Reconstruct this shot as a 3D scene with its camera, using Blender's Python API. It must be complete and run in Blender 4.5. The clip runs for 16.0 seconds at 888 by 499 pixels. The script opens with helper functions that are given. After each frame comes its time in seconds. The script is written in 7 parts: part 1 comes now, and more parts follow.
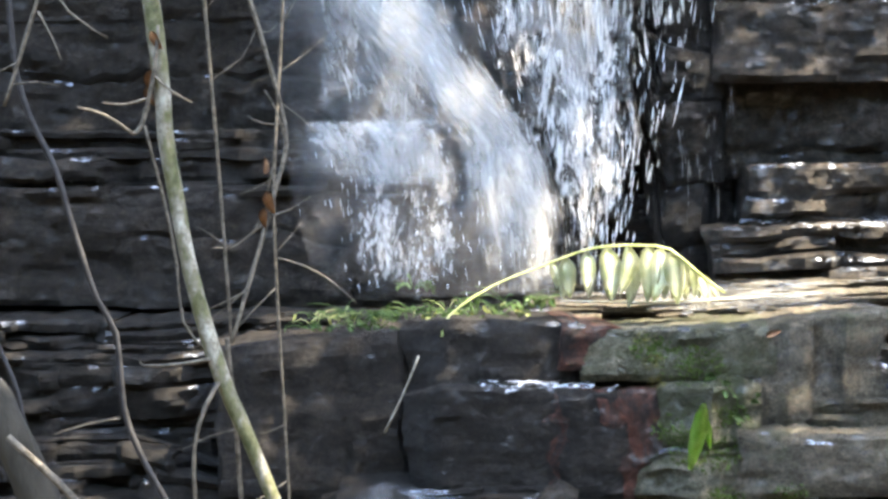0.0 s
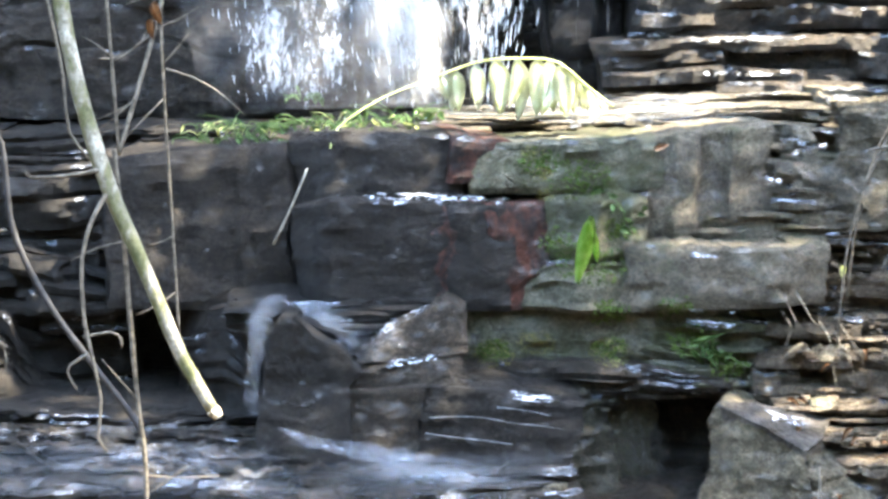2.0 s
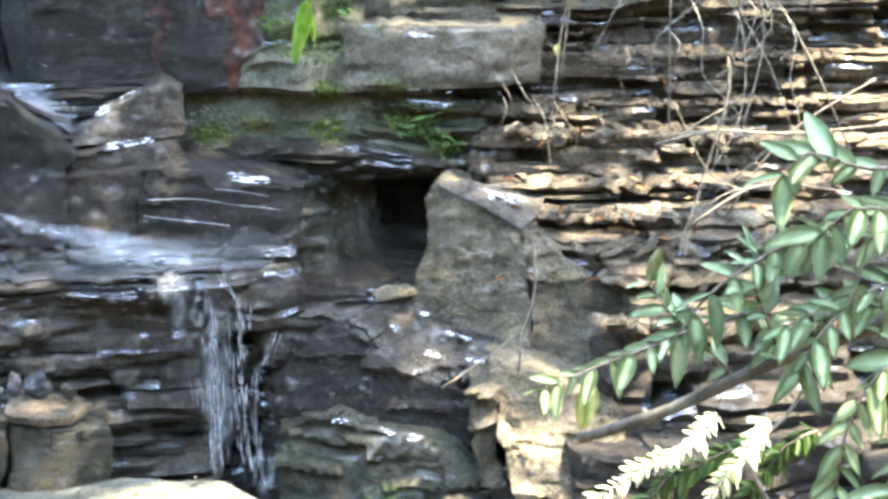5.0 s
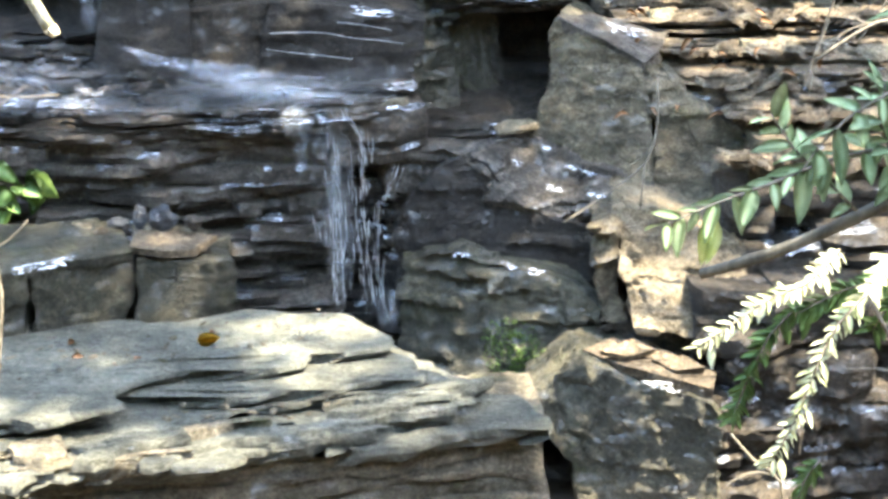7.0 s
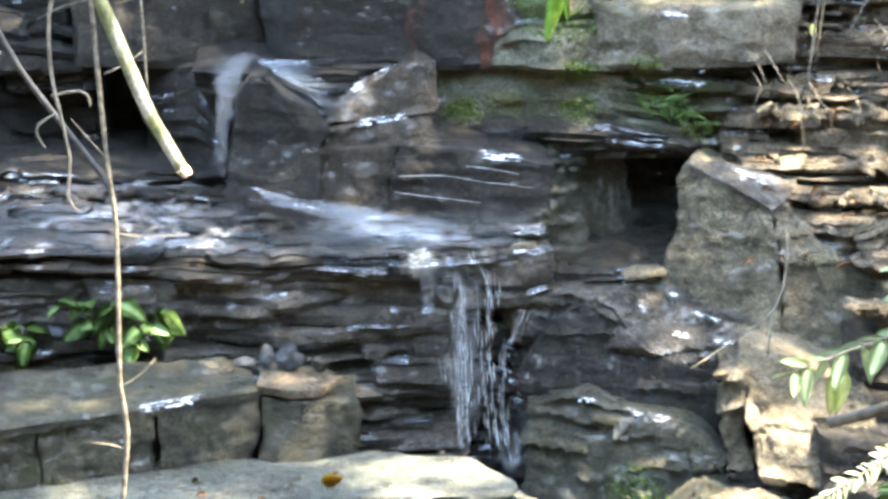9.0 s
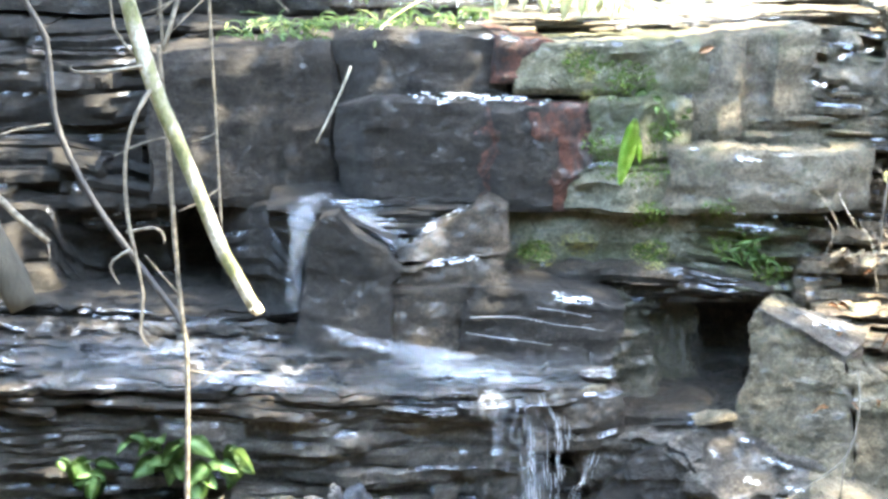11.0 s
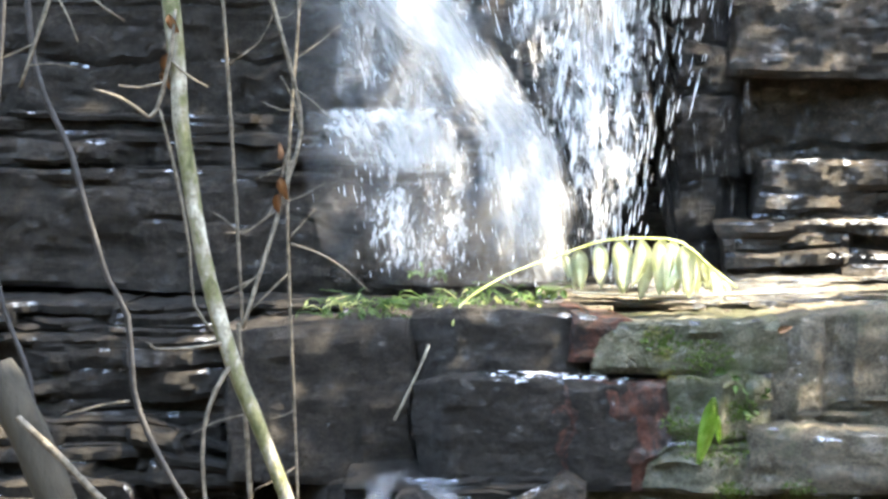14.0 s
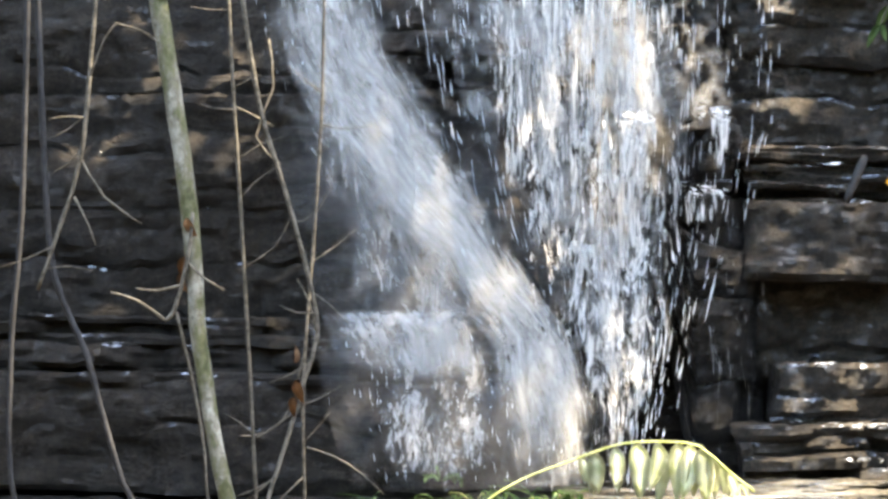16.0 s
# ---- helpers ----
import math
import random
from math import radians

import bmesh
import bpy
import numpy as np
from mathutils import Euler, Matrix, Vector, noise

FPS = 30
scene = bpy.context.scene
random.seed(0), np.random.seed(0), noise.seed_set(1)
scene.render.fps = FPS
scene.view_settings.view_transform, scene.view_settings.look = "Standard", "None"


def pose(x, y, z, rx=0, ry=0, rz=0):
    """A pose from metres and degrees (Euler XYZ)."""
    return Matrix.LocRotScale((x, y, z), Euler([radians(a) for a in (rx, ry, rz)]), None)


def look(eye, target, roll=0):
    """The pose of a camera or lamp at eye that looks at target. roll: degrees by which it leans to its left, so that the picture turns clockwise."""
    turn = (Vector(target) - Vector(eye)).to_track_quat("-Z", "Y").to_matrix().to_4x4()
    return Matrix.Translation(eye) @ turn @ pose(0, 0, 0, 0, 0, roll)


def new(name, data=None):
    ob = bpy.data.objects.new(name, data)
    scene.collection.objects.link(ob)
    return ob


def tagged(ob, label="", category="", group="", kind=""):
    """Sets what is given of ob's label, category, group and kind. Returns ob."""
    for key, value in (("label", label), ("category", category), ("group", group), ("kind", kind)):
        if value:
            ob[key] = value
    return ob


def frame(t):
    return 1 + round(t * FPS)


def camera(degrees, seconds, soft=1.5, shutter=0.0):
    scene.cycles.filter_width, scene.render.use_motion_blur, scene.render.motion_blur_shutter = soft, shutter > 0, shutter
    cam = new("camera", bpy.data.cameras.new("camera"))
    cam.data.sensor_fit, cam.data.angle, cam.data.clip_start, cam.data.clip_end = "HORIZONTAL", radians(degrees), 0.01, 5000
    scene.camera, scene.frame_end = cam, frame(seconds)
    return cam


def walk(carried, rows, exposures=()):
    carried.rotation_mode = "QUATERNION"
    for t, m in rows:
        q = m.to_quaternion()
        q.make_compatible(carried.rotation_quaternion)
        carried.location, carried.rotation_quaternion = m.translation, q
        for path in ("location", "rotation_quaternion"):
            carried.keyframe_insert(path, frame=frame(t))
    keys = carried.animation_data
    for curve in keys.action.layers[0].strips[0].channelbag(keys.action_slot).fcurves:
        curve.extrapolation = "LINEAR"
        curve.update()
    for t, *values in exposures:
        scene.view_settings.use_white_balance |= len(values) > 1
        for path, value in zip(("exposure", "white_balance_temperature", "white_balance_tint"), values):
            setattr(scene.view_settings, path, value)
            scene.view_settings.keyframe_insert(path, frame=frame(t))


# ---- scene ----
# A shaded shale ravine with a stepped waterfall; the viewer stands on the opposite bank and turns.
from itertools import pairwise
from mathutils.bvhtree import BVHTree

EYE = (0.0, 0.0, 2.6)


def turn(pan, tilt, roll):
    """The view from EYE: pan to the right and tilt up, in degrees."""
    return pose(*EYE, 90 + tilt, 0, -pan) @ pose(0, 0, 0, 0, 0, roll)


cam = camera(22.0, 16.0, soft=2.9)
walk(cam, [
    (0, turn(-1.249, -3.0, -0.845)),
    (0.5, turn(-0.582, -3.546, -0.892)),
    (1, turn(0.641, -4.674, -0.665)),
    (1.5, turn(1.256, -6.325, -0.486)),
    (2, turn(1.499, -7.729, -0.366)),
    (2.5, turn(2.353, -8.969, -0.062)),
    (2.6, turn(3.07, -9.11, 0.039)),
    (2.8, turn(5.084, -9.309, 0.241)),
    (3, turn(6.135, -9.615, 0.443)),
    (3.2, turn(6.951, -9.78, 0.479)),
    (5.3, turn(8.71, -14.57, 0.464)),
    (5.5, turn(8.374, -15.608, 0.52)),
    (6, turn(7.368, -17.383, 0.503)),
    (6.5, turn(5.605, -17.549, -0.081)),
    (7, turn(5.516, -17.384, -0.2)),
    (7.5, turn(4.54, -16.919, -0.406)),
    (8, turn(3.587, -15.874, -0.418)),
    (8.2, turn(3.169, -15.397, -0.383)),
    (10.3, turn(0.988, -11.542, 0.208)),
    (10.5, turn(0.618, -11.182, 0.278)),
    (11, turn(0.426, -10.237, 0.254)),
    (11.5, turn(0.113, -8.898, 0.142)),
    (12, turn(0.055, -7.811, 0.089)),
    (12.5, turn(0.0, -6.856, 0.066)),
    (13, turn(-0.605, -5.86, 0.105)),
    (13.5, turn(-0.987, -4.586, 0.163)),
    (14, turn(-1.567, -3.272, 0.255)),
    (14.5, turn(-1.78, -1.927, 0.254)),
    (15, turn(-1.744, -0.482, 0.222)),
    (15.5, turn(-1.362, 0.775, 0.09)),
    (16, turn(-1.992, 1.814, 0.28)),
], exposures=[
    (0.0, 3.82, 7250, 8), (1.0, 4.02, 7100, 8), (2.0, 4.50, 6900, 6), (3.0, 5.15, 6950, 6), (5.5, 4.75, 7200, 4), (8.0, 4.60, 7250, 4),
    (10.5, 5.25, 7150, 2), (11.5, 5.25, 7000, 3), (12.5, 5.05, 6900, 4), (13.5, 4.62, 7300, 5), (14.5, 4.00, 7600, 6), (16.0, 3.65, 7850, 8),
])

# ---- light ----
SUN_WAY = Vector((0.42, -0.08, 0.904)).normalized()   # towards the sun
world = bpy.data.worlds.new("sky")
scene.world = world
world.use_nodes = True
wn = world.node_tree
sky = wn.nodes.new("ShaderNodeTexSky")
sky.sky_type, sky.sun_disc = "NISHITA", False
sky.sun_elevation = math.asin(SUN_WAY.z)
sky.sun_rotation = math.atan2(SUN_WAY.x, SUN_WAY.y)
wn.links.new(sky.outputs[0], wn.nodes["Background"].inputs[0])
wn.nodes["Background"].inputs[1].default_value = 0.15
sun = new("sun", bpy.data.lights.new("sun", "SUN"))
sun.data.energy, sun.data.angle, sun.data.color = 2.85, radians(0.6), (1.0, 0.92, 0.8)
sun.matrix_world = look(SUN_WAY * 30, (0, 0, 0))

# ---- materials ----


class Nodes:
    """Short hand for building a node material."""

    def __init__(self, name):
        self.mat = bpy.data.materials.new(name)
        self.mat.use_nodes = True
        self.t = self.mat.node_tree
        self.bsdf = self.t.nodes["Principled BSDF"]
        self.out = self.t.nodes["Material Output"]
        self.pos = self.t.nodes.new("ShaderNodeNewGeometry")

    def put(self, kind, **inputs):
        node = self.t.nodes.new("ShaderNode" + kind)
        for key, value in inputs.items():
            self.set(node.inputs[int(key[1:])] if key[0] == "i" and key[1:].isdigit() else node.inputs[key], value)
        return node

    def set(self, socket, value):
        if isinstance(value, bpy.types.NodeSocket):
            self.t.links.new(value, socket)
        else:
            socket.default_value = value

    def noise(self, scale, detail=4.0, rough=0.6, stretch=(1, 1, 1), twist=0.0):
        m = self.put("Mapping", Vector=self.pos.outputs["Position"], Scale=stretch)
        return self.put("TexNoise", Vector=m.outputs[0], Scale=scale, Detail=detail, Roughness=rough, Distortion=twist).outputs["Fac"]

    def ramp(self, fac, *stops):
        r = self.put("ValToRGB", Fac=fac)
        els = r.color_ramp.elements
        while len(els) < len(stops):
            els.new(0.5)
        for e, (p, c) in zip(els, stops):
            e.position, e.color = p, (*c, 1) if len(c) == 3 else c
        return r.outputs[0]

    def step(self, fac, lo, hi, a=0.0, b=1.0):
        return self.put("MapRange", i0=fac, i1=lo, i2=hi, i3=a, i4=b).outputs[0]

    def mix(self, fac, a, b, kind="MIX"):
        m = self.put("MixRGB", Fac=fac, Color1=a if not isinstance(a, tuple) else (*a, 1), Color2=b if not isinstance(b, tuple) else (*b, 1))
        m.blend_type = kind
        return m.outputs[0]

    def math(self, op, a, b=0.0):
        m = self.put("Math", i0=a, i1=b)
        m.operation = op
        return m.outputs[0]

    def bump(self, height, strength, distance, normal=None):
        b = self.put("Bump", Height=height, Strength=strength, Distance=distance)
        if normal:
            self.set(b.inputs["Normal"], normal)
        return b.outputs[0]


def rock(name, dark, mid, light, wet=0.5, moss=0.0, rust=0.0, mud=0.0, band=0.4):
    """Bedded shale: blotches and broken chunks of slightly different tone, drip stains, cracks, flecks, wet patches, moss, iron stain and dried silt. band: how strongly the beds show."""
    n = Nodes(name)
    beds = n.noise(2.2, 6, 0.7, (1.4, 1.4, 7), twist=1.2)
    blot = n.noise(2.6, 9, 0.7, (1, 1, 1.3), twist=0.4)
    drip = n.noise(9.0, 6, 0.7, (1.6, 1.6, 0.45))
    pits = n.noise(21, 8, 0.78, (1, 1, 1.3))
    grain = n.noise(95, 4, 0.75)
    bent = n.put("MixRGB", Fac=0.06, Color1=n.pos.outputs["Position"], Color2=n.put("TexNoise", Vector=n.pos.outputs["Position"], Scale=6.0, Detail=4.0).outputs["Color"])
    bent.blend_type = "ADD"
    chunk_at = n.put("Mapping", Vector=bent.outputs[0], Scale=(1, 1, 1.9)).outputs[0]
    seam = n.put("TexVoronoi", Vector=chunk_at, Scale=5.2)
    seam.feature = "DISTANCE_TO_EDGE"
    piece = n.put("TexVoronoi", Vector=chunk_at, Scale=5.2)
    crack = n.math("MULTIPLY", n.step(seam.outputs["Distance"], 0.0, 0.022, 1.0, 0.0), n.step(n.noise(3.7, 3), 0.5, 0.62))
    tone = n.math("ADD", n.math("MULTIPLY", beds, band), n.math("MULTIPLY", n.math("ADD", n.math("MULTIPLY", blot, 0.6), n.math("MULTIPLY", drip, 0.4)), 1 - band))
    tone = n.math("ADD", tone, n.math("MULTIPLY", n.math("SUBTRACT", pits, 0.5), 0.75))
    tone = n.math("ADD", tone, n.math("MULTIPLY", n.math("SUBTRACT", grain, 0.5), 0.5))
    col = n.ramp(tone, (0.36, dark), (0.5, mid), (0.67, light))
    own = n.math("MULTIPLY", n.step(n.put("ObjectInfo").outputs["Random"], 0, 1, 0.84, 1.18), n.step(n.put("SeparateColor", Color=piece.outputs["Color"]).outputs[0], 0, 1, 0.87, 1.15))
    col = n.mix(1.0, col, n.put("CombineColor", Red=own, Green=own, Blue=own).outputs[0], "MULTIPLY")
    col = n.mix(n.step(n.noise(48, 5, 0.8), 0.58, 0.72, 0, 0.4), col, light)
    if rust:
        r = n.noise(7, 7, 0.75, (1.8, 1.8, 0.8), twist=0.5)
        col = n.mix(n.step(r, 0.62 - 0.25 * rust, 0.74 - 0.2 * rust, 0, 0.85), col, n.mix(n.step(pits, 0.35, 0.65), (0.07, 0.024, 0.015), (0.3, 0.1, 0.058)))
    if mud:
        m = n.noise(4.0, 8, 0.7)
        col = n.mix(n.step(m, 0.68 - 0.3 * mud, 0.82 - 0.3 * mud, 0, 0.8), col, n.mix(grain, (0.2, 0.165, 0.115), (0.36, 0.31, 0.22)))
    if moss:
        g = n.noise(4.5, 9, 0.8)
        col = n.mix(n.step(g, 0.64 - 0.3 * moss, 0.82 - 0.3 * moss, 0, 0.8), col, n.mix(n.noise(70, 3), (0.026, 0.036, 0.009), (0.12, 0.14, 0.035)))
    col = n.mix(n.math("MULTIPLY", crack, 0.55), col, n.mix(0.5, (0.004, 0.0035, 0.003), dark))
    n.set(n.bsdf.inputs["Base Color"], col)
    film = n.noise(6.0, 9, 0.82, (1, 1, 1.6))
    n.set(n.bsdf.inputs["Roughness"], n.step(film, 0.36, 0.62, 0.72 - 0.35 * wet, 0.95 - 0.25 * wet))
    n.set(n.bsdf.inputs["Specular IOR Level"], 0.35)
    n.set(n.bsdf.inputs["Coat Weight"], n.step(n.noise(13, 8, 0.8, (0.8, 0.8, 1.7)), 0.33 + 0.08 * wet, 0.41 + 0.08 * wet, min(1.0, 0.3 + wet), 0.0))
    n.set(n.bsdf.inputs["Coat IOR"], 1.8)
    n.set(n.bsdf.inputs["Coat Roughness"], 0.07)
    h = n.math("ADD", n.math("MULTIPLY", n.noise(4.5, 6, 0.68, (1.3, 1.3, 4.5), twist=0.8), 0.15 + band), n.math("MULTIPLY", n.noise(12, 10, 0.72, (1, 1, 1.4)), 1.0))
    h = n.math("ADD", h, n.math("MULTIPLY", n.step(pits, 0.45, 0.65), 0.4))
    h = n.math("ADD", h, n.math("MULTIPLY", grain, 0.22))
    h = n.math("SUBTRACT", h, n.math("MULTIPLY", crack, 0.35))
    n.set(n.bsdf.inputs["Normal"], n.bump(h, 1.0, 0.055))
    ripple = n.math("ADD", n.noise(20, 4, 0.62, (1, 1, 1.3)), n.math("MULTIPLY", n.noise(75, 3, 0.6), 0.22))
    n.set(n.bsdf.inputs["Coat Normal"], n.bump(ripple, 1.0, 0.028))
    return n.mat


M_DARK = rock("wet dark shale", (0.018, 0.0138, 0.0098), (0.046, 0.036, 0.0255), (0.13, 0.1, 0.072), 0.8, band=0.25)
M_BLACK = rock("streaming black shale", (0.0115, 0.0092, 0.0073), (0.024, 0.0194, 0.0153), (0.054, 0.044, 0.035), 0.5, band=0.15)
M_CLIFF = rock("dark brown cliff shale", (0.0138, 0.0106, 0.0078), (0.032, 0.0247, 0.0183), (0.069, 0.0535, 0.0395), 0.4, band=0.3)
M_RUST = rock("iron stained shale", (0.018, 0.013, 0.012), (0.042, 0.028, 0.024), (0.12, 0.066, 0.05), 0.8, rust=0.72, band=0.2)
M_GREY = rock("grey brown shale", (0.0638, 0.0528, 0.0352), (0.1815, 0.1529, 0.1078), (0.396, 0.3355, 0.242), 0.75, moss=0.38, band=0.25)
M_MOSS = rock("mossy shale", (0.0708, 0.06844, 0.04484), (0.2006, 0.1864, 0.1251), (0.413, 0.3835, 0.2773), 0.7, moss=0.62, band=0.15)
M_BROWN = rock("dry brown shale", (0.04536, 0.03348, 0.02052), (0.135, 0.1004, 0.0648), (0.3564, 0.27, 0.1782), 0.5, mud=0.35, band=0.25)
M_PALE = rock("pale silty flagstone", (0.053, 0.055, 0.045), (0.128, 0.13, 0.105), (0.255, 0.254, 0.21), 0.7, mud=0.15, band=0.1)
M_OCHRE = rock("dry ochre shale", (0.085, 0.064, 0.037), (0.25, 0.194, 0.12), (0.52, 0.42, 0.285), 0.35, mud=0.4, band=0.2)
M_SLIME = rock("slimy green grey shale", (0.021, 0.0197, 0.013), (0.053, 0.0485, 0.032), (0.14, 0.127, 0.083), 0.85, moss=0.34, band=0.15)
M_LICHEN = rock("mottled brown shale", (0.042, 0.033, 0.0195), (0.122, 0.096, 0.06), (0.3, 0.24, 0.152), 0.6, moss=0.32, mud=0.3, band=0.12)
M_WALL = rock("wet grey shale", (0.031, 0.0262, 0.0213), (0.088, 0.0748, 0.0607), (0.215, 0.184, 0.152), 0.9, band=0.2)
# darker copy of the shale; its colour carries the shade of the left recess
M_SHADED = rock("shaded dark shale", (0.0095, 0.0074, 0.0053), (0.02, 0.0155, 0.0112), (0.046, 0.036, 0.0265), 0.3, band=0.2)
M_OLIVE = rock("olive brown shale", (0.042, 0.035, 0.0215), (0.12, 0.101, 0.065), (0.3, 0.25, 0.168), 0.6, moss=0.3, mud=0.2, band=0.12)
M_BLUE = rock("blue grey stone", (0.03, 0.033, 0.04), (0.06, 0.066, 0.078), (0.13, 0.14, 0.16), 0.8, band=0.2)


def plain(name, a, b, scale, rough=0.6, stretch=(1, 1, 1), bump=0.4, dist=0.004, trans=0.0, spec=0.4):
    n = Nodes(name)
    f = n.noise(scale, 5, 0.65, stretch)
    col = n.ramp(f, (0.38, a), (0.62, b))
    col = n.mix(n.step(n.put("ObjectInfo").outputs["Random"], 0, 1, 0.0, 0.4), col, n.mix(0.5, col, b))
    n.set(n.bsdf.inputs["Base Color"], col)
    n.set(n.bsdf.inputs["Roughness"], rough)
    n.set(n.bsdf.inputs["Specular IOR Level"], spec)
    n.set(n.bsdf.inputs["Normal"], n.bump(f, bump, dist))
    if trans:
        tr = n.put("BsdfTranslucent", Color=col)
        m = n.put("MixShader", i0=trans, i1=n.bsdf.outputs[0], i2=tr.outputs[0])
        n.set(n.out.inputs[0], m.outputs[0])
    return n.mat




def bark_mat():
    """Dead sapling bark: tan with olive moss and pale peeled patches."""
    n = Nodes("pale greenish bark")
    f = n.noise(16, 6, 0.7, (1, 1, 0.6))
    col = n.ramp(f, (0.36, (0.05, 0.058, 0.016)), (0.46, (0.13, 0.13, 0.06)), (0.53, (0.19, 0.175, 0.13)), (0.64, (0.42, 0.405, 0.335)))
    col = n.mix(n.step(n.noise(70, 4, 0.7), 0.5, 0.7, 0, 0.6), col, (0.05, 0.045, 0.03))
    n.set(n.bsdf.inputs["Base Color"], col)
    n.set(n.bsdf.inputs["Roughness"], 0.75)
    n.set(n.bsdf.inputs["Normal"], n.bump(f, 0.7, 0.006))
    return n.mat


M_BARK = bark_mat()
M_STRAW = plain("pale dry straw", (0.14, 0.12, 0.09), (0.36, 0.33, 0.26), 40, 0.8)
M_CUT = plain("fresh broken wood", (0.55, 0.45, 0.3), (0.75, 0.66, 0.5), 60)
M_VINE = plain("dry brown vine", (0.05, 0.042, 0.03), (0.17, 0.145, 0.11), 50, 0.8)
M_GREYVINE = plain("dark grey vine", (0.012, 0.0115, 0.012), (0.04, 0.038, 0.039), 40, 0.7)
M_TRUNK = plain("grey trunk bark", (0.035, 0.032, 0.025), (0.12, 0.107, 0.083), 18, 0.85, (1, 1, 0.3), 0.8, 0.012)
M_LOG = plain("olive grey log bark", (0.014, 0.0122, 0.008), (0.04, 0.035, 0.025), 18, 0.85, (1, 1, 0.3), 0.8, 0.012)
M_LEAF = plain("grey green leaf", (0.28, 0.37, 0.21), (0.45, 0.535, 0.35), 14, 0.48, bump=0.15, trans=0.5, spec=0.4)
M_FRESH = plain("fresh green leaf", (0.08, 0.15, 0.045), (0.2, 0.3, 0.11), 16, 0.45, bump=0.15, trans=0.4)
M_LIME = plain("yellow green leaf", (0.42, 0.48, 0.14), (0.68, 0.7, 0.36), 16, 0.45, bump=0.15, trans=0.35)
# colour raised towards white to imitate leaves overexposed by sun
M_SUNLEAF = plain("leaf painted sunlit pale", (0.6, 0.64, 0.41), (0.77, 0.78, 0.64), 16, 0.4, bump=0.15, trans=0.45)
M_FROND = plain("bright green frond", (0.3, 0.5, 0.06), (0.5, 0.68, 0.18), 30, 0.35, bump=0.2, trans=0.4)
M_DEAD = plain("dead brown leaf", (0.12, 0.06, 0.03), (0.36, 0.2, 0.1), 25, 0.75)
M_CUSHION = plain("bright green moss", (0.05, 0.085, 0.014), (0.15, 0.215, 0.05), 60, 0.8, trans=0.2)
# golden colour that paints sun dapples on mossy rock, and a yellow-green streak
M_GOLD = plain("golden sun dapple moss", (0.16, 0.15, 0.04), (0.46, 0.42, 0.17), 60, 0.8, trans=0.2)
M_YELLOW = plain("fallen yellow leaf", (0.5, 0.3, 0.03), (0.75, 0.5, 0.08), 25, 0.6, trans=0.2)
M_CROWN = plain("canopy leaf", (0.03, 0.06, 0.012), (0.08, 0.13, 0.03), 3, 0.6, trans=0.2)
M_EARTH = plain("dark leaf litter", (0.014, 0.011, 0.007), (0.05, 0.038, 0.025), 26, 0.95, bump=0.9, dist=0.03)


def water_mat(name, cover, scale, stretch, colour=(0.86, 0.84, 0.81), trans=0.35, soft=0.1, most=1.0, flow=False, shine=0.0, ends=1.0):
    """Aerated water: white broken threads with clear gaps, thinning out towards the edges of the curtain. flow: the threads follow the sheet instead of falling straight; shine: gloss of the clear water between."""
    n = Nodes(name)
    at = n.put("UVMap")
    if flow:
        at.uv_map = "Flow"
        place = n.put("Mapping", Vector=at.outputs[0], Scale=stretch).outputs[0]
        big = n.put("TexNoise", Vector=place, Scale=scale * 0.25, Detail=3.0, Roughness=0.6).outputs["Fac"]
        fine = n.put("TexNoise", Vector=place, Scale=scale, Detail=6.0, Roughness=0.72).outputs["Fac"]
        at = n.put("UVMap")
    else:
        big = n.noise(scale * 0.25, 3, 0.6, stretch)
        fine = n.noise(scale, 6, 0.72, stretch)
    at.uv_map = "UVMap"
    tex = n.math("ADD", n.math("MULTIPLY", big, 0.5), n.math("MULTIPLY", fine, 0.5))
    way = n.put("SeparateXYZ", Vector=at.outputs[0])
    side = n.math("ABSOLUTE", n.math("SUBTRACT", way.outputs[0], 0.5))
    tex = n.math("SUBTRACT", tex, n.step(side, 0.18, 0.5, 0.0, 0.2))
    tex = n.math("SUBTRACT", tex, n.step(way.outputs[1], 0.85, 1.0, 0.0, 0.12 * ends))
    tex = n.math("SUBTRACT", tex, n.step(way.outputs[1], 0.0, 0.1, 0.08 * ends, 0.0))
    mask = n.step(tex, 0.66 - 0.3 * cover - soft, 0.66 - 0.3 * cover + soft, 0.0, most)
    n.set(n.bsdf.inputs["Base Color"], (*colour, 1))
    n.set(n.bsdf.inputs["Roughness"], 0.35)
    n.set(n.bsdf.inputs["Normal"], n.bump(fine, 0.7, 0.02))
    body = n.put("MixShader", i0=trans, i1=n.bsdf.outputs[0], i2=n.put("BsdfTranslucent", Color=(*colour, 1)).outputs[0])
    clear = n.put("BsdfTransparent")
    if shine:
        gloss = n.put("BsdfGlossy", Color=(0.9, 0.92, 0.95, 1), Roughness=0.16, Normal=n.bump(n.noise(14, 4, 0.6, (0.5, 1, 1)), 0.5, 0.02))
        clear = n.put("MixShader", i0=shine, i1=clear.outputs[0], i2=gloss.outputs[0])
    m = n.put("MixShader", i0=mask, i1=clear.outputs[0], i2=body.outputs[0])
    n.set(n.out.inputs[0], m.outputs[0])
    return n.mat


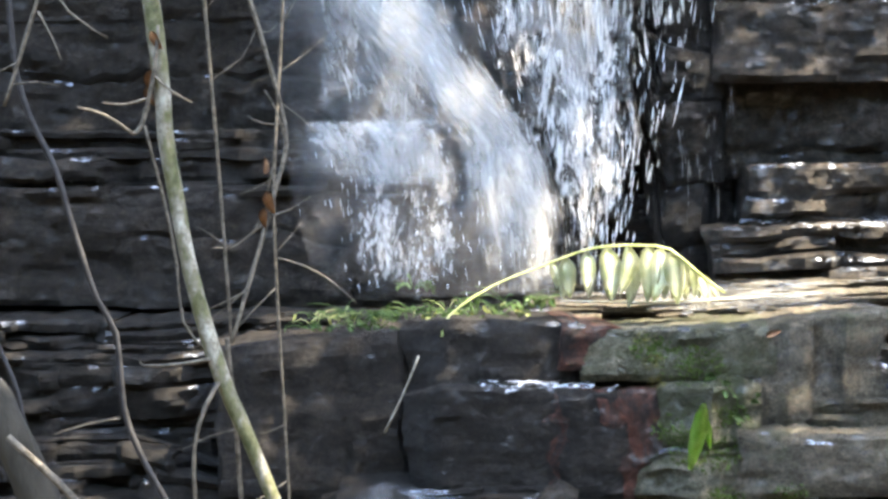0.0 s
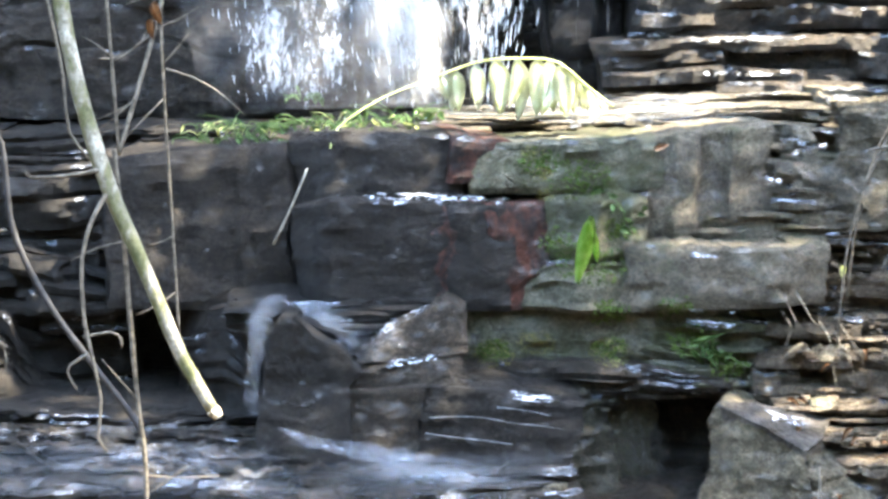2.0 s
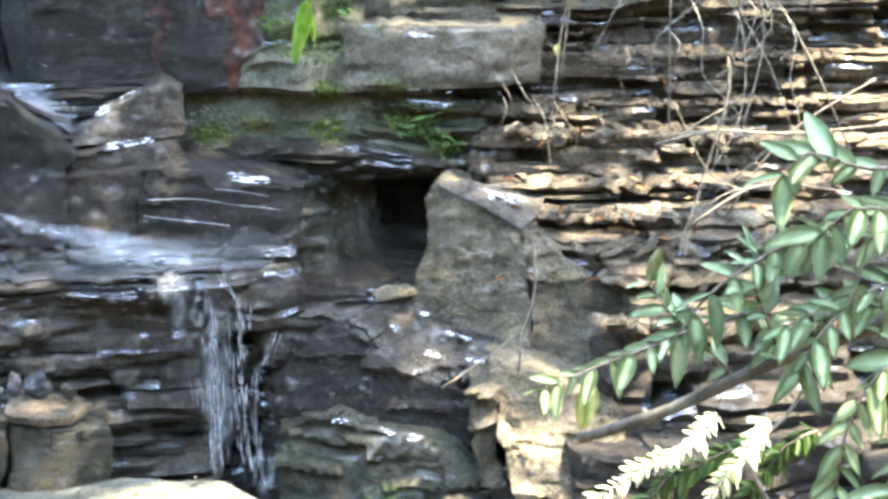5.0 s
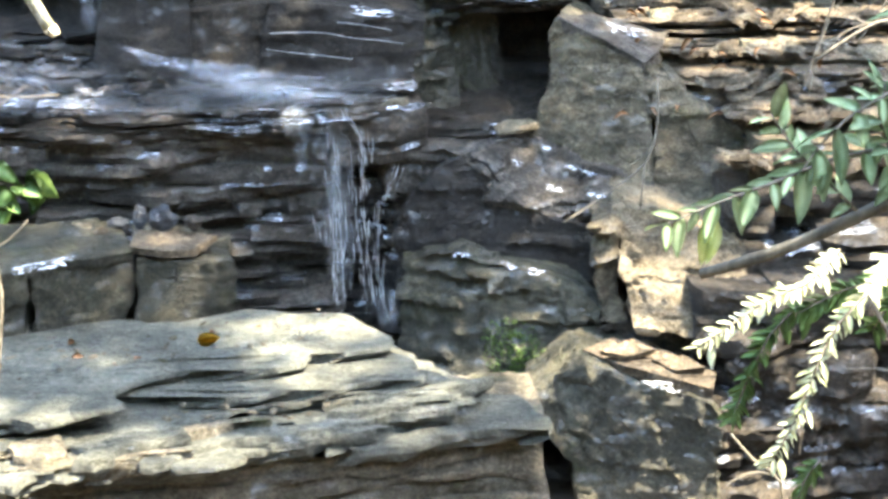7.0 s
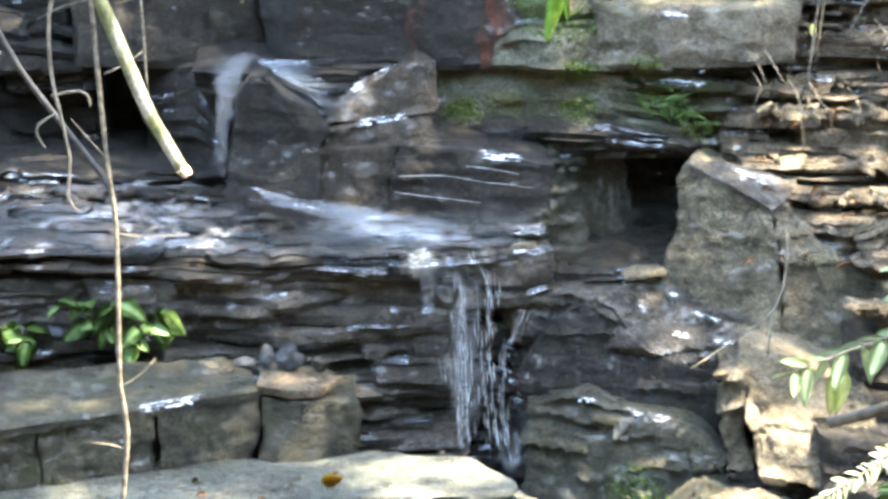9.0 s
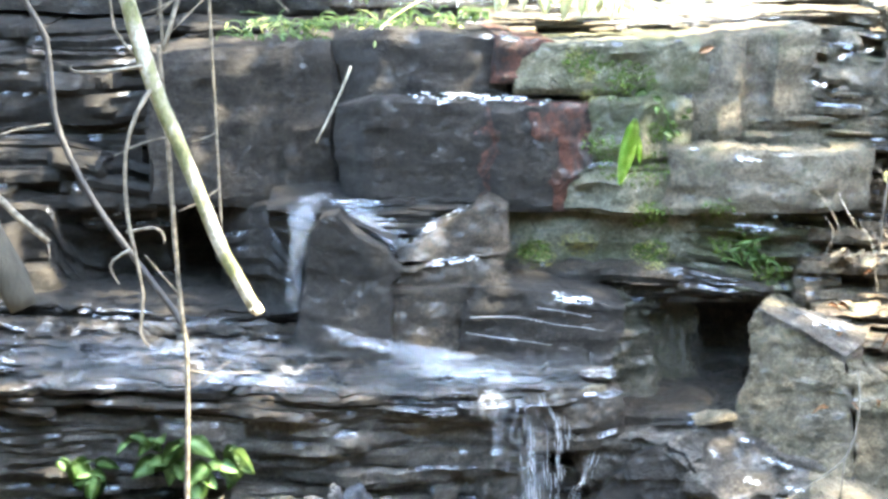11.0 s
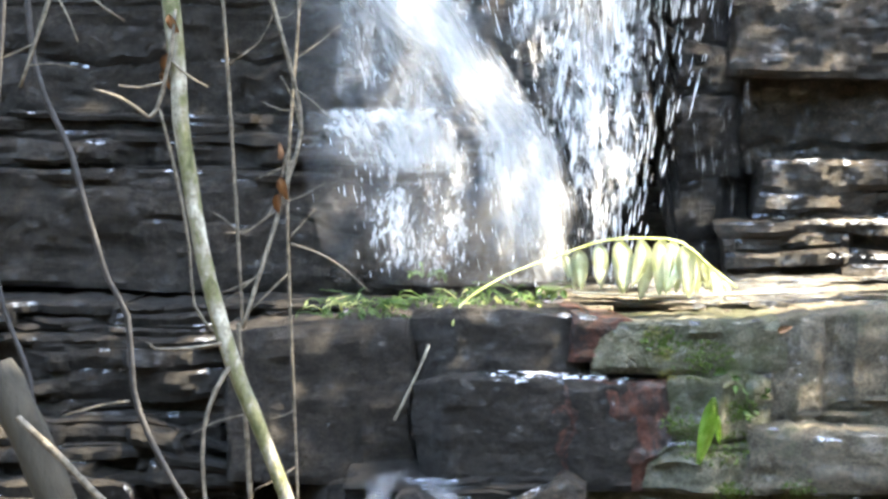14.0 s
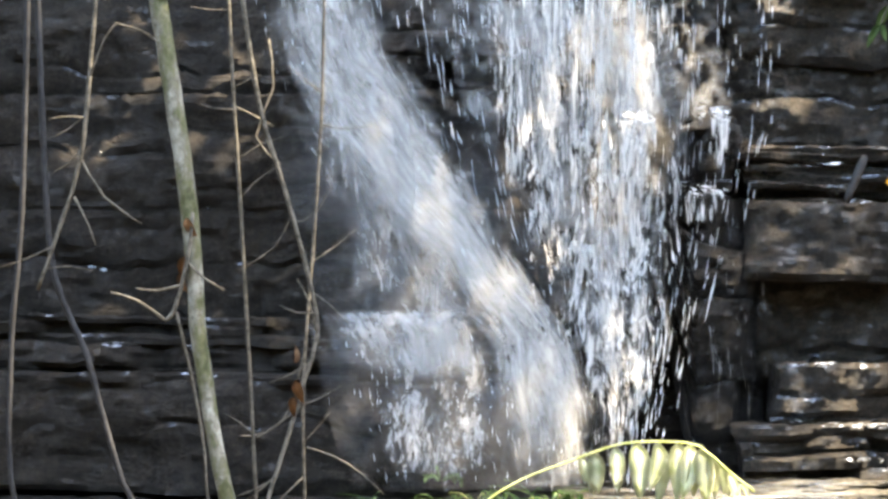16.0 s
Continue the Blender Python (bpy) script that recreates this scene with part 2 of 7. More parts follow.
M_FALL = water_mat("falling white water", 0.37, 60, (1, 1, 0.09), soft=0.035, trans=0.4)
M_STREAM = water_mat("smooth grey falling stream", 0.5, 34, (1, 0.16, 1), (0.8, 0.785, 0.755), trans=0.45, soft=0.16, most=0.85, flow=True)
M_MIST = water_mat("drifting spray", 0.5, 26, (1, 0.4, 1), (0.82, 0.81, 0.79), trans=0.4, soft=0.13, most=0.62, flow=True)
M_HAZE = water_mat("fine drifting haze", 0.5, 9, (1, 1, 0.7), (0.7, 0.72, 0.74), trans=0.4, soft=0.24, most=0.16)
M_VEIL = water_mat("thin falling veil", 0.31, 48, (1, 1, 0.13), soft=0.07, trans=0.4, most=0.7)
M_TRICKLE = water_mat("soft white trickle", 0.42, 60, (1, 1, 0.12), (0.7, 0.72, 0.74), soft=0.13, most=0.3)
M_CASCADE = water_mat("thin white cascade", 0.34, 60, (1, 1, 0.1), (0.6, 0.64, 0.68), soft=0.1, most=0.36)
M_THREAD = plain("white water thread", (0.75, 0.8, 0.86), (0.9, 0.93, 0.96), 20, 0.2, trans=0.35)
# white patches in this colour imitate sky and sun glints on wet edges
M_GLINT = water_mat("painted edge glint", 0.36, 60, (0.7, 1, 1.5), (0.72, 0.76, 0.82), trans=0.1, soft=0.06, most=1.0)
# pale ledge water whose colour also carries the sun glare on the ledge top
M_LEDGE_GLARE = water_mat("shallow water with painted sun glare", 0.36, 40, (0.35, 0.8, 3.0), (0.7, 0.69, 0.66), trans=0.1, soft=0.14, most=0.4, shine=0.05)
# bluish white colour covers both foam and the sky's sheen on wet rock
M_FOAM_SHEEN = water_mat("milky water with painted sheen", 0.23, 30, (0.5, 1.2, 2.2), (0.48, 0.51, 0.57), trans=0.1, soft=0.1, most=0.34, shine=0.02)
M_RILL_GLITTER = water_mat("white rill with painted glitter", 0.42, 44, (0.5, 1.2, 2.2), (0.55, 0.6, 0.67), trans=0.1, soft=0.12, most=0.45, shine=0.03)
M_STUMP = plain("tan stand-in for sunlit stone", (0.16, 0.1, 0.055), (0.38, 0.26, 0.15), 22, 0.8, (1, 1, 0.3))
M_DRIP = plain("thin clear water thread", (0.16, 0.165, 0.17), (0.5, 0.51, 0.52), 30, 0.15, trans=0.3)


def glint_film_mat():
    """A thin skin of running water on dark rock, with white glints painted into its colour."""
    n = Nodes("water film with painted glints")
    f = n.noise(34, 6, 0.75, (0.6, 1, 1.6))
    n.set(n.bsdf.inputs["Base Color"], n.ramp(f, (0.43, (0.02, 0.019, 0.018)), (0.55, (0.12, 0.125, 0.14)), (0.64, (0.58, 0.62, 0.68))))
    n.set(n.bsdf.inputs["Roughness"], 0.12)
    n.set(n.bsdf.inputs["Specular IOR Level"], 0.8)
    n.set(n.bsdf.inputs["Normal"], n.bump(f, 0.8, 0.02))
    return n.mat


M_GLINT_FILM = glint_film_mat()
GLINT_SHARE = {M_BLACK: 0.32, M_DARK: 0.36, M_WALL: 0.3, M_GREY: 0.32, M_SLIME: 0.15, M_MOSS: 0.2, M_BROWN: 0.25, M_RUST: 0.35, M_SHADED: 0.08}

# ---- shaping ----
R = random.Random(7)


def mesh_of(bm, material, smooth=False, film=False):
    me = bpy.data.meshes.new("mesh")
    bm.to_mesh(me)
    bm.free()
    me.materials.append(material)
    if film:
        me.materials.append(M_GLINT_FILM)
    if smooth:
        me.polygons.foreach_set("use_smooth", [True] * len(me.polygons))
    return me


def crisp(me, degrees=32):
    """Smooth shading that keeps broken edges sharp."""
    me.polygons.foreach_set("use_smooth", [True] * len(me.polygons))
    me.set_sharp_from_angle(angle=radians(degrees))
    return me


def thing(name, label, category, group="", kind="", data=None):
    return tagged(new(name, data), label, category, group, kind)


def part(name, bm, material, parent, label="", smooth=False):
    ob = new(name, mesh_of(bm, material, smooth) if isinstance(bm, bmesh.types.BMesh) else bm)
    ob.parent = parent
    return tagged(ob, label)


def warp(co):
    """The slow roll of the beds, the same for every rock, so that neighbours still meet."""
    x, y, z = co
    co.z += 0.022 * noise.noise((x * 1.1, y * 0.7, z * 1.6 + 5)) + 0.008 * noise.noise((x * 4.5, y * 3, z * 5 + 9))
    co.y += 0.03 * noise.noise((x * 1.7 + 8, y, z * 2.2)) + 0.012 * noise.noise((x * 7, y * 3, z * 9 + 2))
    co.x += 0.02 * noise.noise((x * 2 + 3, y, z * 4.5))
    far = min(1.0, max(0.0, (y - 8.0) * 2.0))
    co.y += far * (0.12 * noise.noise((x * 1.3, 4, z * 2.1)) + 0.05 * noise.noise((x * 3.4, 9, z * 5.5)))
    co.z += far * 0.03 * noise.noise((x * 0.9, 2, z * 0.8))


def at_x(stations, x):
    """The stations (x, y, foot, top), read between neighbours."""
    for a, b in pairwise(stations):
        if x <= b[0] or b is stations[-1]:
            f = (x - a[0]) / max(1e-6, b[0] - a[0])
            return [a[i] + (b[i] - a[i]) * f for i in (1, 2, 3)]


def fracture(x, z, seed):
    """Chips and hollows on a broken face."""
    y = 0.013 * noise.noise((x * 5, seed, z * 7)) + 0.014 * (noise.cell(Vector((x * 11 + z * 5, seed, z * 19))) - 0.5)
    return y + 0.009 * noise.noise((x * 12, seed, z * 38)) + 0.006 * noise.noise((x * 30, seed, z * 34))


def bedded(bm, stations, x0, x1, depth, bed, jag, step, rnd, rise=0.0, flake=0.35, tops=3, wet=0.0):
    """A rock of thin beds between x0 and x1, as one closed skin: a jagged, stepped front and a rough top that runs
    back.
    step: how far the top lies behind the foot; rise: how far the top climbs towards the back; flake: share of
    broken-off beds; wet: share of ledges painted with white glints."""
    mean = at_x(stations, (x0 + x1) / 2)
    high = max(at_x(stations, x)[2] - at_x(stations, x)[1] for x in (x0, (x0 + x1) / 2, x1))
    n = max(1, round(high / bed))
    cuts = sorted([0, 1] + [min(0.98, max(0.02, (k + rnd.uniform(-0.8, 0.8)) / n)) for k in range(1, n)])
    count = max(5, min(150, round((x1 - x0) / 0.026)))
    seed = rnd.uniform(0, 90)
    offs, gone = [], []
    for k in range(n):
        offs.append(rnd.gauss(0, 0.45) * jag + step * (k / max(1, n - 1)))
        a = rnd.randint(0, count)
        gone.append((a, a + rnd.randint(2, max(3, min(22, count // 2))), rnd.uniform(0.8, 2.4) * jag) if rnd.random() < flake else (1, 0, 0))
    rough = min(1.5, max(0.6, jag / 0.016))
    mids = [max(0, min(16, int(high * (q - p) / 0.024) - 1)) for p, q in pairwise(cuts)]
    cols, joints = [], set()
    lean = rnd.gauss(0, 0.03)

    def edge(k, x, foot, top):
        """The height of bed joint k at x: joints wander and pinch."""
        if k in (0, n):
            return foot + (top - foot) * cuts[k] + (0.006 * noise.noise((x * 14, seed, 3)) if k else 0)
        lo, hi = cuts[k] - cuts[k - 1], cuts[k + 1] - cuts[k]
        w = noise.noise((x * 2.2, k * 3.1, seed)) * 0.75 + noise.noise((x * 8, k * 2.3, seed)) * 0.3
        return foot + (top - foot) * (cuts[k] + (lo if w < 0 else hi) * 0.48 * max(-1, min(1, w)))

    for i in range(count + 1):
        f = i / count
        x = x0 + (x1 - x0) * f + (rnd.uniform(-0.3, 0.3) * (x1 - x0) / count if 0 < i < count else 0)
        y, foot, top = at_x(stations, x)
        end = 0.7 * jag if i in (0, count) else 0
        col = [(x, y + depth, foot)]
        for k in range(n):
            wave = noise.noise((x * 3.1, k * 0.8, seed)) * jag * 1.6 + noise.noise((x * 13, k * 1.9, seed)) * jag * 0.7
            wave += (noise.cell(Vector((x * (2.6 + k % 3) + k * 3.7 + seed, k, seed))) - 0.5) * jag * 0.6
            lost = gone[k][2] if gone[k][0] <= i <= gone[k][1] else 0
            fy = y + offs[k] * (0.4 + 1.2 * abs(noise.noise((x * 1.7, k * 5.3, seed)))) + wave + end + lost
            za, zb = edge(k, x, foot, top), edge(k + 1, x, foot, top)
            t = zb - za
            c = min(0.35 * t, 0.012)
            near = max(0.0, 1 - min(i, count - i) / 5)
            xk = x + lean * (cuts[k] - 0.5)
            def xs(z):
                return xk + near * (0.035 * noise.noise((z * 6.5, seed, i * 0.02)) + 0.012 * noise.noise((z * 26, seed, 4)))
            col.append((xs(za), fy + rnd.uniform(0, 0.9) * c, za))
            rows = mids[k]
            for m in range(rows):
                zm = za + (t - c) * (m + 1) / (rows + 1)
                col.append((xs(zm), fy + rough * fracture(x, zm, seed) - 0.004, zm))
            joints |= {len(col), len(col) + 1}
            col += [(xs(zb), fy + 0.5 * rough * fracture(x, zb, seed), zb - c * rnd.uniform(0.6, 1.6)), (xs(zb), fy + c * rnd.uniform(0.4, 1.6), zb + (0 if k < n - 1 else rnd.uniform(-0.7, 0.3) * c))]
        last = col[-1]
        for m in range(1, tops + 1):
            g = m / tops
            yy = last[1] + (y + depth - last[1]) * g
            col.append((x, yy, last[2] + rise * g + (noise.noise((x * 8, yy * 8, seed)) * 0.012 if m < tops else 0)))
        cols.append([bm.verts.new(c) for c in col])
    for a, b in pairwise(cols):
        for j in range(len(a) - 1):
            face = bm.faces.new((a[j], b[j], b[j + 1], a[j + 1]))
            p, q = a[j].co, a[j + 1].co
            # ledge treads get the second material, whose white patches imitate glints
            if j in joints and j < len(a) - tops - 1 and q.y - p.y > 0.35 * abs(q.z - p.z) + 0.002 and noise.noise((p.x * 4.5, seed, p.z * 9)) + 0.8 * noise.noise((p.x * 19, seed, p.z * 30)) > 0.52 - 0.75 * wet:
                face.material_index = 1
    bm.faces.new(cols[0])
    bm.faces.new(reversed(cols[-1]))
    for v in bm.verts:
        warp(v.co)


def run(parent, stations, material, length=0.4, bed=0.03, jag=0.02, step=0.02, depth=0.5, rise=0.0, flake=0.35):
    """A run of stones along a rock wall, each an object of its own."""
    x, x1 = stations[0][0], stations[-1][0]
    while x < x1 - 0.02:
        w = min(x1 - x, length * R.uniform(0.5, 1.6))
        if x1 - x - w < 0.3 * length:
            w = x1 - x
        bm = bmesh.new()
        shift = R.uniform(-0.35, 0.35) * jag
        bedded(bm, [(a, b + shift, c - 0.014, d) for a, b, c, d in stations], x - 0.03, x + w + 0.03, depth, bed * R.uniform(0.7, 1.4), jag, step, R, rise, flake, wet=GLINT_SHARE.get(material, 0))
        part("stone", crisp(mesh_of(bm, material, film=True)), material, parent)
        x += w


def course(parent, x0, x1, z0, z1, y, material, length=0.4, bed=0.03, jag=0.02, step=0.02, depth=0.5, rise=0.0, flake=0.35):
    run(parent, [(x0, y, z0, z1), (x1, y, z0, z1)], material, length, bed, jag, step, depth, rise, flake)


def boulder(name, label, material, stations, depth=0.5, bed=0.04, jag=0.015, step=0.03, rise=0.0, flake=0.25, category="rock"):
    bm = bmesh.new()
    bedded(bm, stations, stations[0][0], stations[-1][0], depth, bed, jag, step, R, rise, flake, wet=GLINT_SHARE.get(material, 0))
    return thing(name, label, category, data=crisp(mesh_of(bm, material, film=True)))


def chunk(name, label, material, outline, back=(0.08, 0.4, 0.0), rough=0.012, soft=1, fine=0.028, groove=0.4, category="rock", parent=None, layer=0.0):
    """A single broken rock: an outline of corners, pushed back to give it depth, its faces chipped and its edges worn. soft: rounds of wear; groove: how much the beds show as lines; layer: how far single beds stand out."""
    bm = bmesh.new()
    front = [bm.verts.new(p) for p in outline]
    rear = [bm.verts.new(Vector(p) + Vector(back)) for p in outline]
    bm.faces.new(front)
    bm.faces.new(reversed(rear))
    for i in range(len(front)):
        j = (i + 1) % len(front)
        bm.faces.new((front[j], front[i], rear[i], rear[j]))
    bmesh.ops.recalc_face_normals(bm, faces=bm.faces[:])
    bmesh.ops.triangulate(bm, faces=bm.faces[:])
    for _ in range(9):
        long = [e for e in bm.edges if e.calc_length() > fine]
        if not long:
            break
        bmesh.ops.subdivide_edges(bm, edges=long, cuts=1)
        bmesh.ops.triangulate(bm, faces=[f for f in bm.faces if len(f.verts) > 3])
    for _ in range(soft):
        bmesh.ops.smooth_vert(bm, verts=bm.verts[:], factor=0.5, use_axis_x=True, use_axis_y=True, use_axis_z=True)
    bm.normal_update()
    seed = outline[0][0] * 7.3 + outline[0][2] * 3.1
    moves = []
    for v in bm.verts:
        x, y, z = v.co
        d = 1.3 * noise.noise((x * 3.5, y * 3.5 + seed, z * 4)) + 0.8 * (noise.cell(Vector((x * 8 + z * 3, y * 8 + seed, z * 13))) - 0.5)
        d += 0.8 * noise.noise((x * 13, y * 13 + seed, z * 17)) + 0.45 * noise.noise((x * 33, y * 33, z * 40 + seed))
        d += groove * (noise.noise((x * 1.6, y * 1.6 + seed, z * 34)) + 0.5 * noise.noise((x * 4, y * 4 + seed, z * 75)))
        p = v.co + v.normal * d * rough
        if layer:
            bed = math.floor(z * 31 + 1.6 * noise.noise((x * 1.8, y * 1.8, seed)) + 0.5 * noise.noise((x * 7, y * 7, seed)))
            out = noise.cell(Vector((bed * 1.7, math.floor(x * 3.3 + bed * 0.37) * 1.3, seed))) - 0.5
            p += Vector((v.normal.x, v.normal.y, 0)) * out * layer * 2
        moves.append(p)
    for v, p in zip(bm.verts, moves):
        v.co = p
    me = crisp(mesh_of(bm, material), 36)
    return part(name, me, material, parent) if parent else thing(name, label, category, data=me)


def plate(name, label, material, outline, z0, z1, jag=0.018, category="flagstone", tilt=0.0):
    """A thin broken flagstone with a ragged outline, chipped edges and a slightly rolling top."""
    bm = bmesh.new()
    pts = []
    loop = [Vector(p) for p in outline]
    for a, b in zip(loop, loop[1:] + loop[:1]):
        m = max(1, round((b - a).length / 0.045))
        side = Vector((b.y - a.y, a.x - b.x)).normalized()
        for k in range(m):
            p = a.lerp(b, k / m)
            pts.append(p + side * jag * (noise.noise((p.x * 9, p.y * 9, z1 * 40)) * 1.5 + R.uniform(-0.5, 0.5) + 2.2 * (noise.cell(Vector((p.x * 3.6, p.y * 3.6, z1 * 90))) - 0.5)))
    mid = sum(pts, Vector((0, 0))) / len(pts)

    def ring(scale, inset, z, wob):
        out = []
        for p in pts:
            d = mid - p
            q = p + d * scale + d.normalized() * inset * R.uniform(0.4, 1.4)
            out.append(bm.verts.new((q.x, q.y, z + wob * noise.noise((q.x * 5, q.y * 5, 4)))))
        return out
    t = z1 - z0
    rings = [ring(0, 0.075, z0, 0), ring(0, 0.02, z0 + 0.4 * t, 0), ring(0, 0.0, z0 + 0.62 * t, 0), ring(0, 0.002, z1 - 0.15 * t, 0), ring(0, 0.006, z1, 0.004)]
    rings += [ring(s, 0, z1, 0.012) for s in (0.2, 0.45, 0.7)]
    for a, b in pairwise(rings):
        for i in range(len(a)):
            bm.faces.new((a[i], a[(i + 1) % len(a)], b[(i + 1) % len(a)], b[i]))
    bm.faces.new(rings[-1])
    bm.faces.new(reversed(rings[0]))
    bmesh.ops.recalc_face_normals(bm, faces=bm.faces[:])
    return thing(name, label, category, data=mesh_of(bm, material))


def tube(bm, points, radii, sides=8, rough=0.0, rnd=R):
    """A round stem through points, smoothed, with a radius at each point."""
    pts = [Vector(p) for p in points]
    fine, rad = [], []
    for i in range(len(pts) - 1):
        p0, p1, p2, p3 = pts[max(i - 1, 0)], pts[i], pts[i + 1], pts[min(i + 2, len(pts) - 1)]
        m = max(2, min(8, int((p2 - p1).length / 0.05)))
        for k in range(m + (i == len(pts) - 2)):
            t = k / m
            fine.append(0.5 * (2 * p1 + (p2 - p0) * t + (2 * p0 - 5 * p1 + 4 * p2 - p3) * t * t + (3 * p1 - p0 - 3 * p2 + p3) * t ** 3))
            rad.append(radii[i] + (radii[i + 1] - radii[i]) * t)
    rings = []
    for i, p in enumerate(fine):
        d = (fine[min(i + 1, len(fine) - 1)] - fine[max(i - 1, 0)]).normalized()
        u = d.cross(Vector((0.3, 1, 0.2))).normalized()
        w = d.cross(u)
        r = rad[i]
        ring = []
        for k in range(sides):
            a = 2 * math.pi * k / sides
            q = r * (1 + rough * rnd.uniform(-1, 1))
            ring.append(bm.verts.new(p + (u * math.cos(a) + w * math.sin(a)) * q))
        rings.append(ring)
    for a, b in pairwise(rings):
        for k in range(sides):
            bm.faces.new((a[k], a[(k + 1) % sides], b[(k + 1) % sides], b[k]))
    bm.faces.new(reversed(rings[0]))
    bm.faces.new(rings[-1])
    return fine


def stem(name, material, parent, points, radii, sides=7, rough=0.08, label=""):
    bm = bmesh.new()
    tube(bm, points, radii, sides, rough)
    return part(name, bm, material, parent, label, smooth=True)


def even(r0, r1, n):
    return [r0 + (r1 - r0) * i / (n - 1) for i in range(n)]


def leaf_mesh(material, length=1.0, width=0.4, fold=0.12, droop=0.2, tip=1.0):
    """A leaf along +x with a folded midrib, thin but with two sides."""
    bm = bmesh.new()
    rows = []
    n = 6
    for i in range(n + 1):
        f = i / n
        w = width * 0.5 * math.sin(math.pi * min(1, f * 0.96 + 0.02) ** (0.75 * tip)) ** 0.8
        z = -droop * f * f * length
        rows.append([bm.verts.new((f * length, s * w, z + abs(s) * fold * w * 2 - (0.01 * length if s == 0 else 0))) for s in (-1, 0, 1)])
    for a, b in pairwise(rows):
        for k in (0, 1):
            bm.faces.new((a[k], b[k], b[k + 1], a[k + 1]))
    bmesh.ops.solidify(bm, geom=bm.faces[:], thickness=0.012 * length)
    return mesh_of(bm, material, smooth=True)


def place_leaf(name, mesh, parent, at, way, size, face=(0, -0.6, 0.8), spin=0.0, label=""):
    """Sets a leaf with its stalk at a place, pointing along way, its upper side towards face."""
    x = Vector(way).normalized()
    z = Vector(face)
    z = (z - x * z.dot(x)).normalized()
    y = z.cross(x)
    m = Matrix((x, y, z)).transposed().to_4x4()
    ob = new(name, mesh)
    ob.parent = parent
    ob.matrix_basis = Matrix.Translation(at) @ m @ Matrix.Rotation(spin, 4, "X") @ Matrix.Diagonal((size, size, size, 1))
    return tagged(ob, label)


def structure(name, label, category, bm=None, material=None):
    return thing(name, label, category, kind="structure", data=mesh_of(bm, material) if bm else None)


def box_bm(x0, x1, y0, y1, z0, z1):
    bm = bmesh.new()
    bmesh.ops.create_cube(bm, size=1, matrix=Matrix.Translation(((x0 + x1) / 2, (y0 + y1) / 2, (z0 + z1) / 2)) @ Matrix.Diagonal((x1 - x0, y1 - y0, z1 - z0, 1)))
    return bm


def rock_tree(owner):
    """A search tree of all stones of a wall."""
    verts, faces = [], []
    for ob in owner.children:
        n = len(verts)
        verts += [v.co.copy() for v in ob.data.vertices]
        faces += [[n + i for i in p.vertices] for p in ob.data.polygons]
    return BVHTree.FromPolygons(verts, faces)


def cushion(name, label, tree, x, y, z, radius, count, rnd, size=0.009, material=M_CUSHION):
    """Moss grown on a rock face: many tiny leaf tips standing on the stone."""
    bm = bmesh.new()
    for _ in range(count):
        q, r = rnd.uniform(0, 6.283), radius * rnd.random() ** 0.7
        p, n, _i, _d = tree.ray_cast(Vector((x + r * math.cos(q) * 1.2, y - 0.6, z + r * math.sin(q) * 0.8)), Vector((0, 1, -0.15)).normalized())
        if p is None or p.y > y + 0.4:
            continue
        up = (n + Vector((rnd.gauss(0, 0.5), rnd.gauss(0, 0.5) - 0.2, rnd.gauss(0.2, 0.5)))).normalized()
        u = up.orthogonal().normalized() * size * rnd.uniform(0.4, 0.9)
        w = up.cross(u)
        ring = [bm.verts.new(p + u * math.cos(2.1 * k) + w * math.sin(2.1 * k) - n * 0.002) for k in range(3)]
        tip = bm.verts.new(p + up * size * rnd.uniform(0.6, 1.6))
        for k in range(3):
            bm.faces.new((ring[k], ring[(k + 1) % 3], tip))
    return thing(name, label, "moss", kind="stuff", data=mesh_of(bm, material))


# ---- ground, banks and woods ----
def ground_sheet():
    bm = bmesh.new()
    xs = [-400, -120, -40, -20] + [-12 + 0.8 * i for i in range(31)] + [20, 40, 120, 400]
    ys = [-400, -120, -40, -20] + [-10 + 0.8 * i for i in range(36)] + [24, 40, 120, 400]
    rows = []
    for y in ys:
        row = []
        for x in xs:
            z = 0.0 + 0.08 * noise.noise((x * 0.5, y * 0.5, 3))
            z += max(0, min(1.0, (3.2 - y) * 0.5)) + max(0, -y - 2) * 0.35 if y < 3.2 else 0
            z += max(0, y - 10.5) * 0.6 + (5.2 if y > 10.4 else 0)
            z += max(0, abs(x) - 5) * 0.5
            row.append(bm.verts.new((x, y, min(z, 14) - 0.12)))
        rows.append(row)
    for a, b in pairwise(rows):
        for i in range(len(xs) - 1):
            bm.faces.new((a[i], a[i + 1], b[i + 1], b[i]))
    return bm


structure("ground", "damp leaf litter and silt on the ravine floor and banks", "ground", ground_sheet(), M_EARTH)


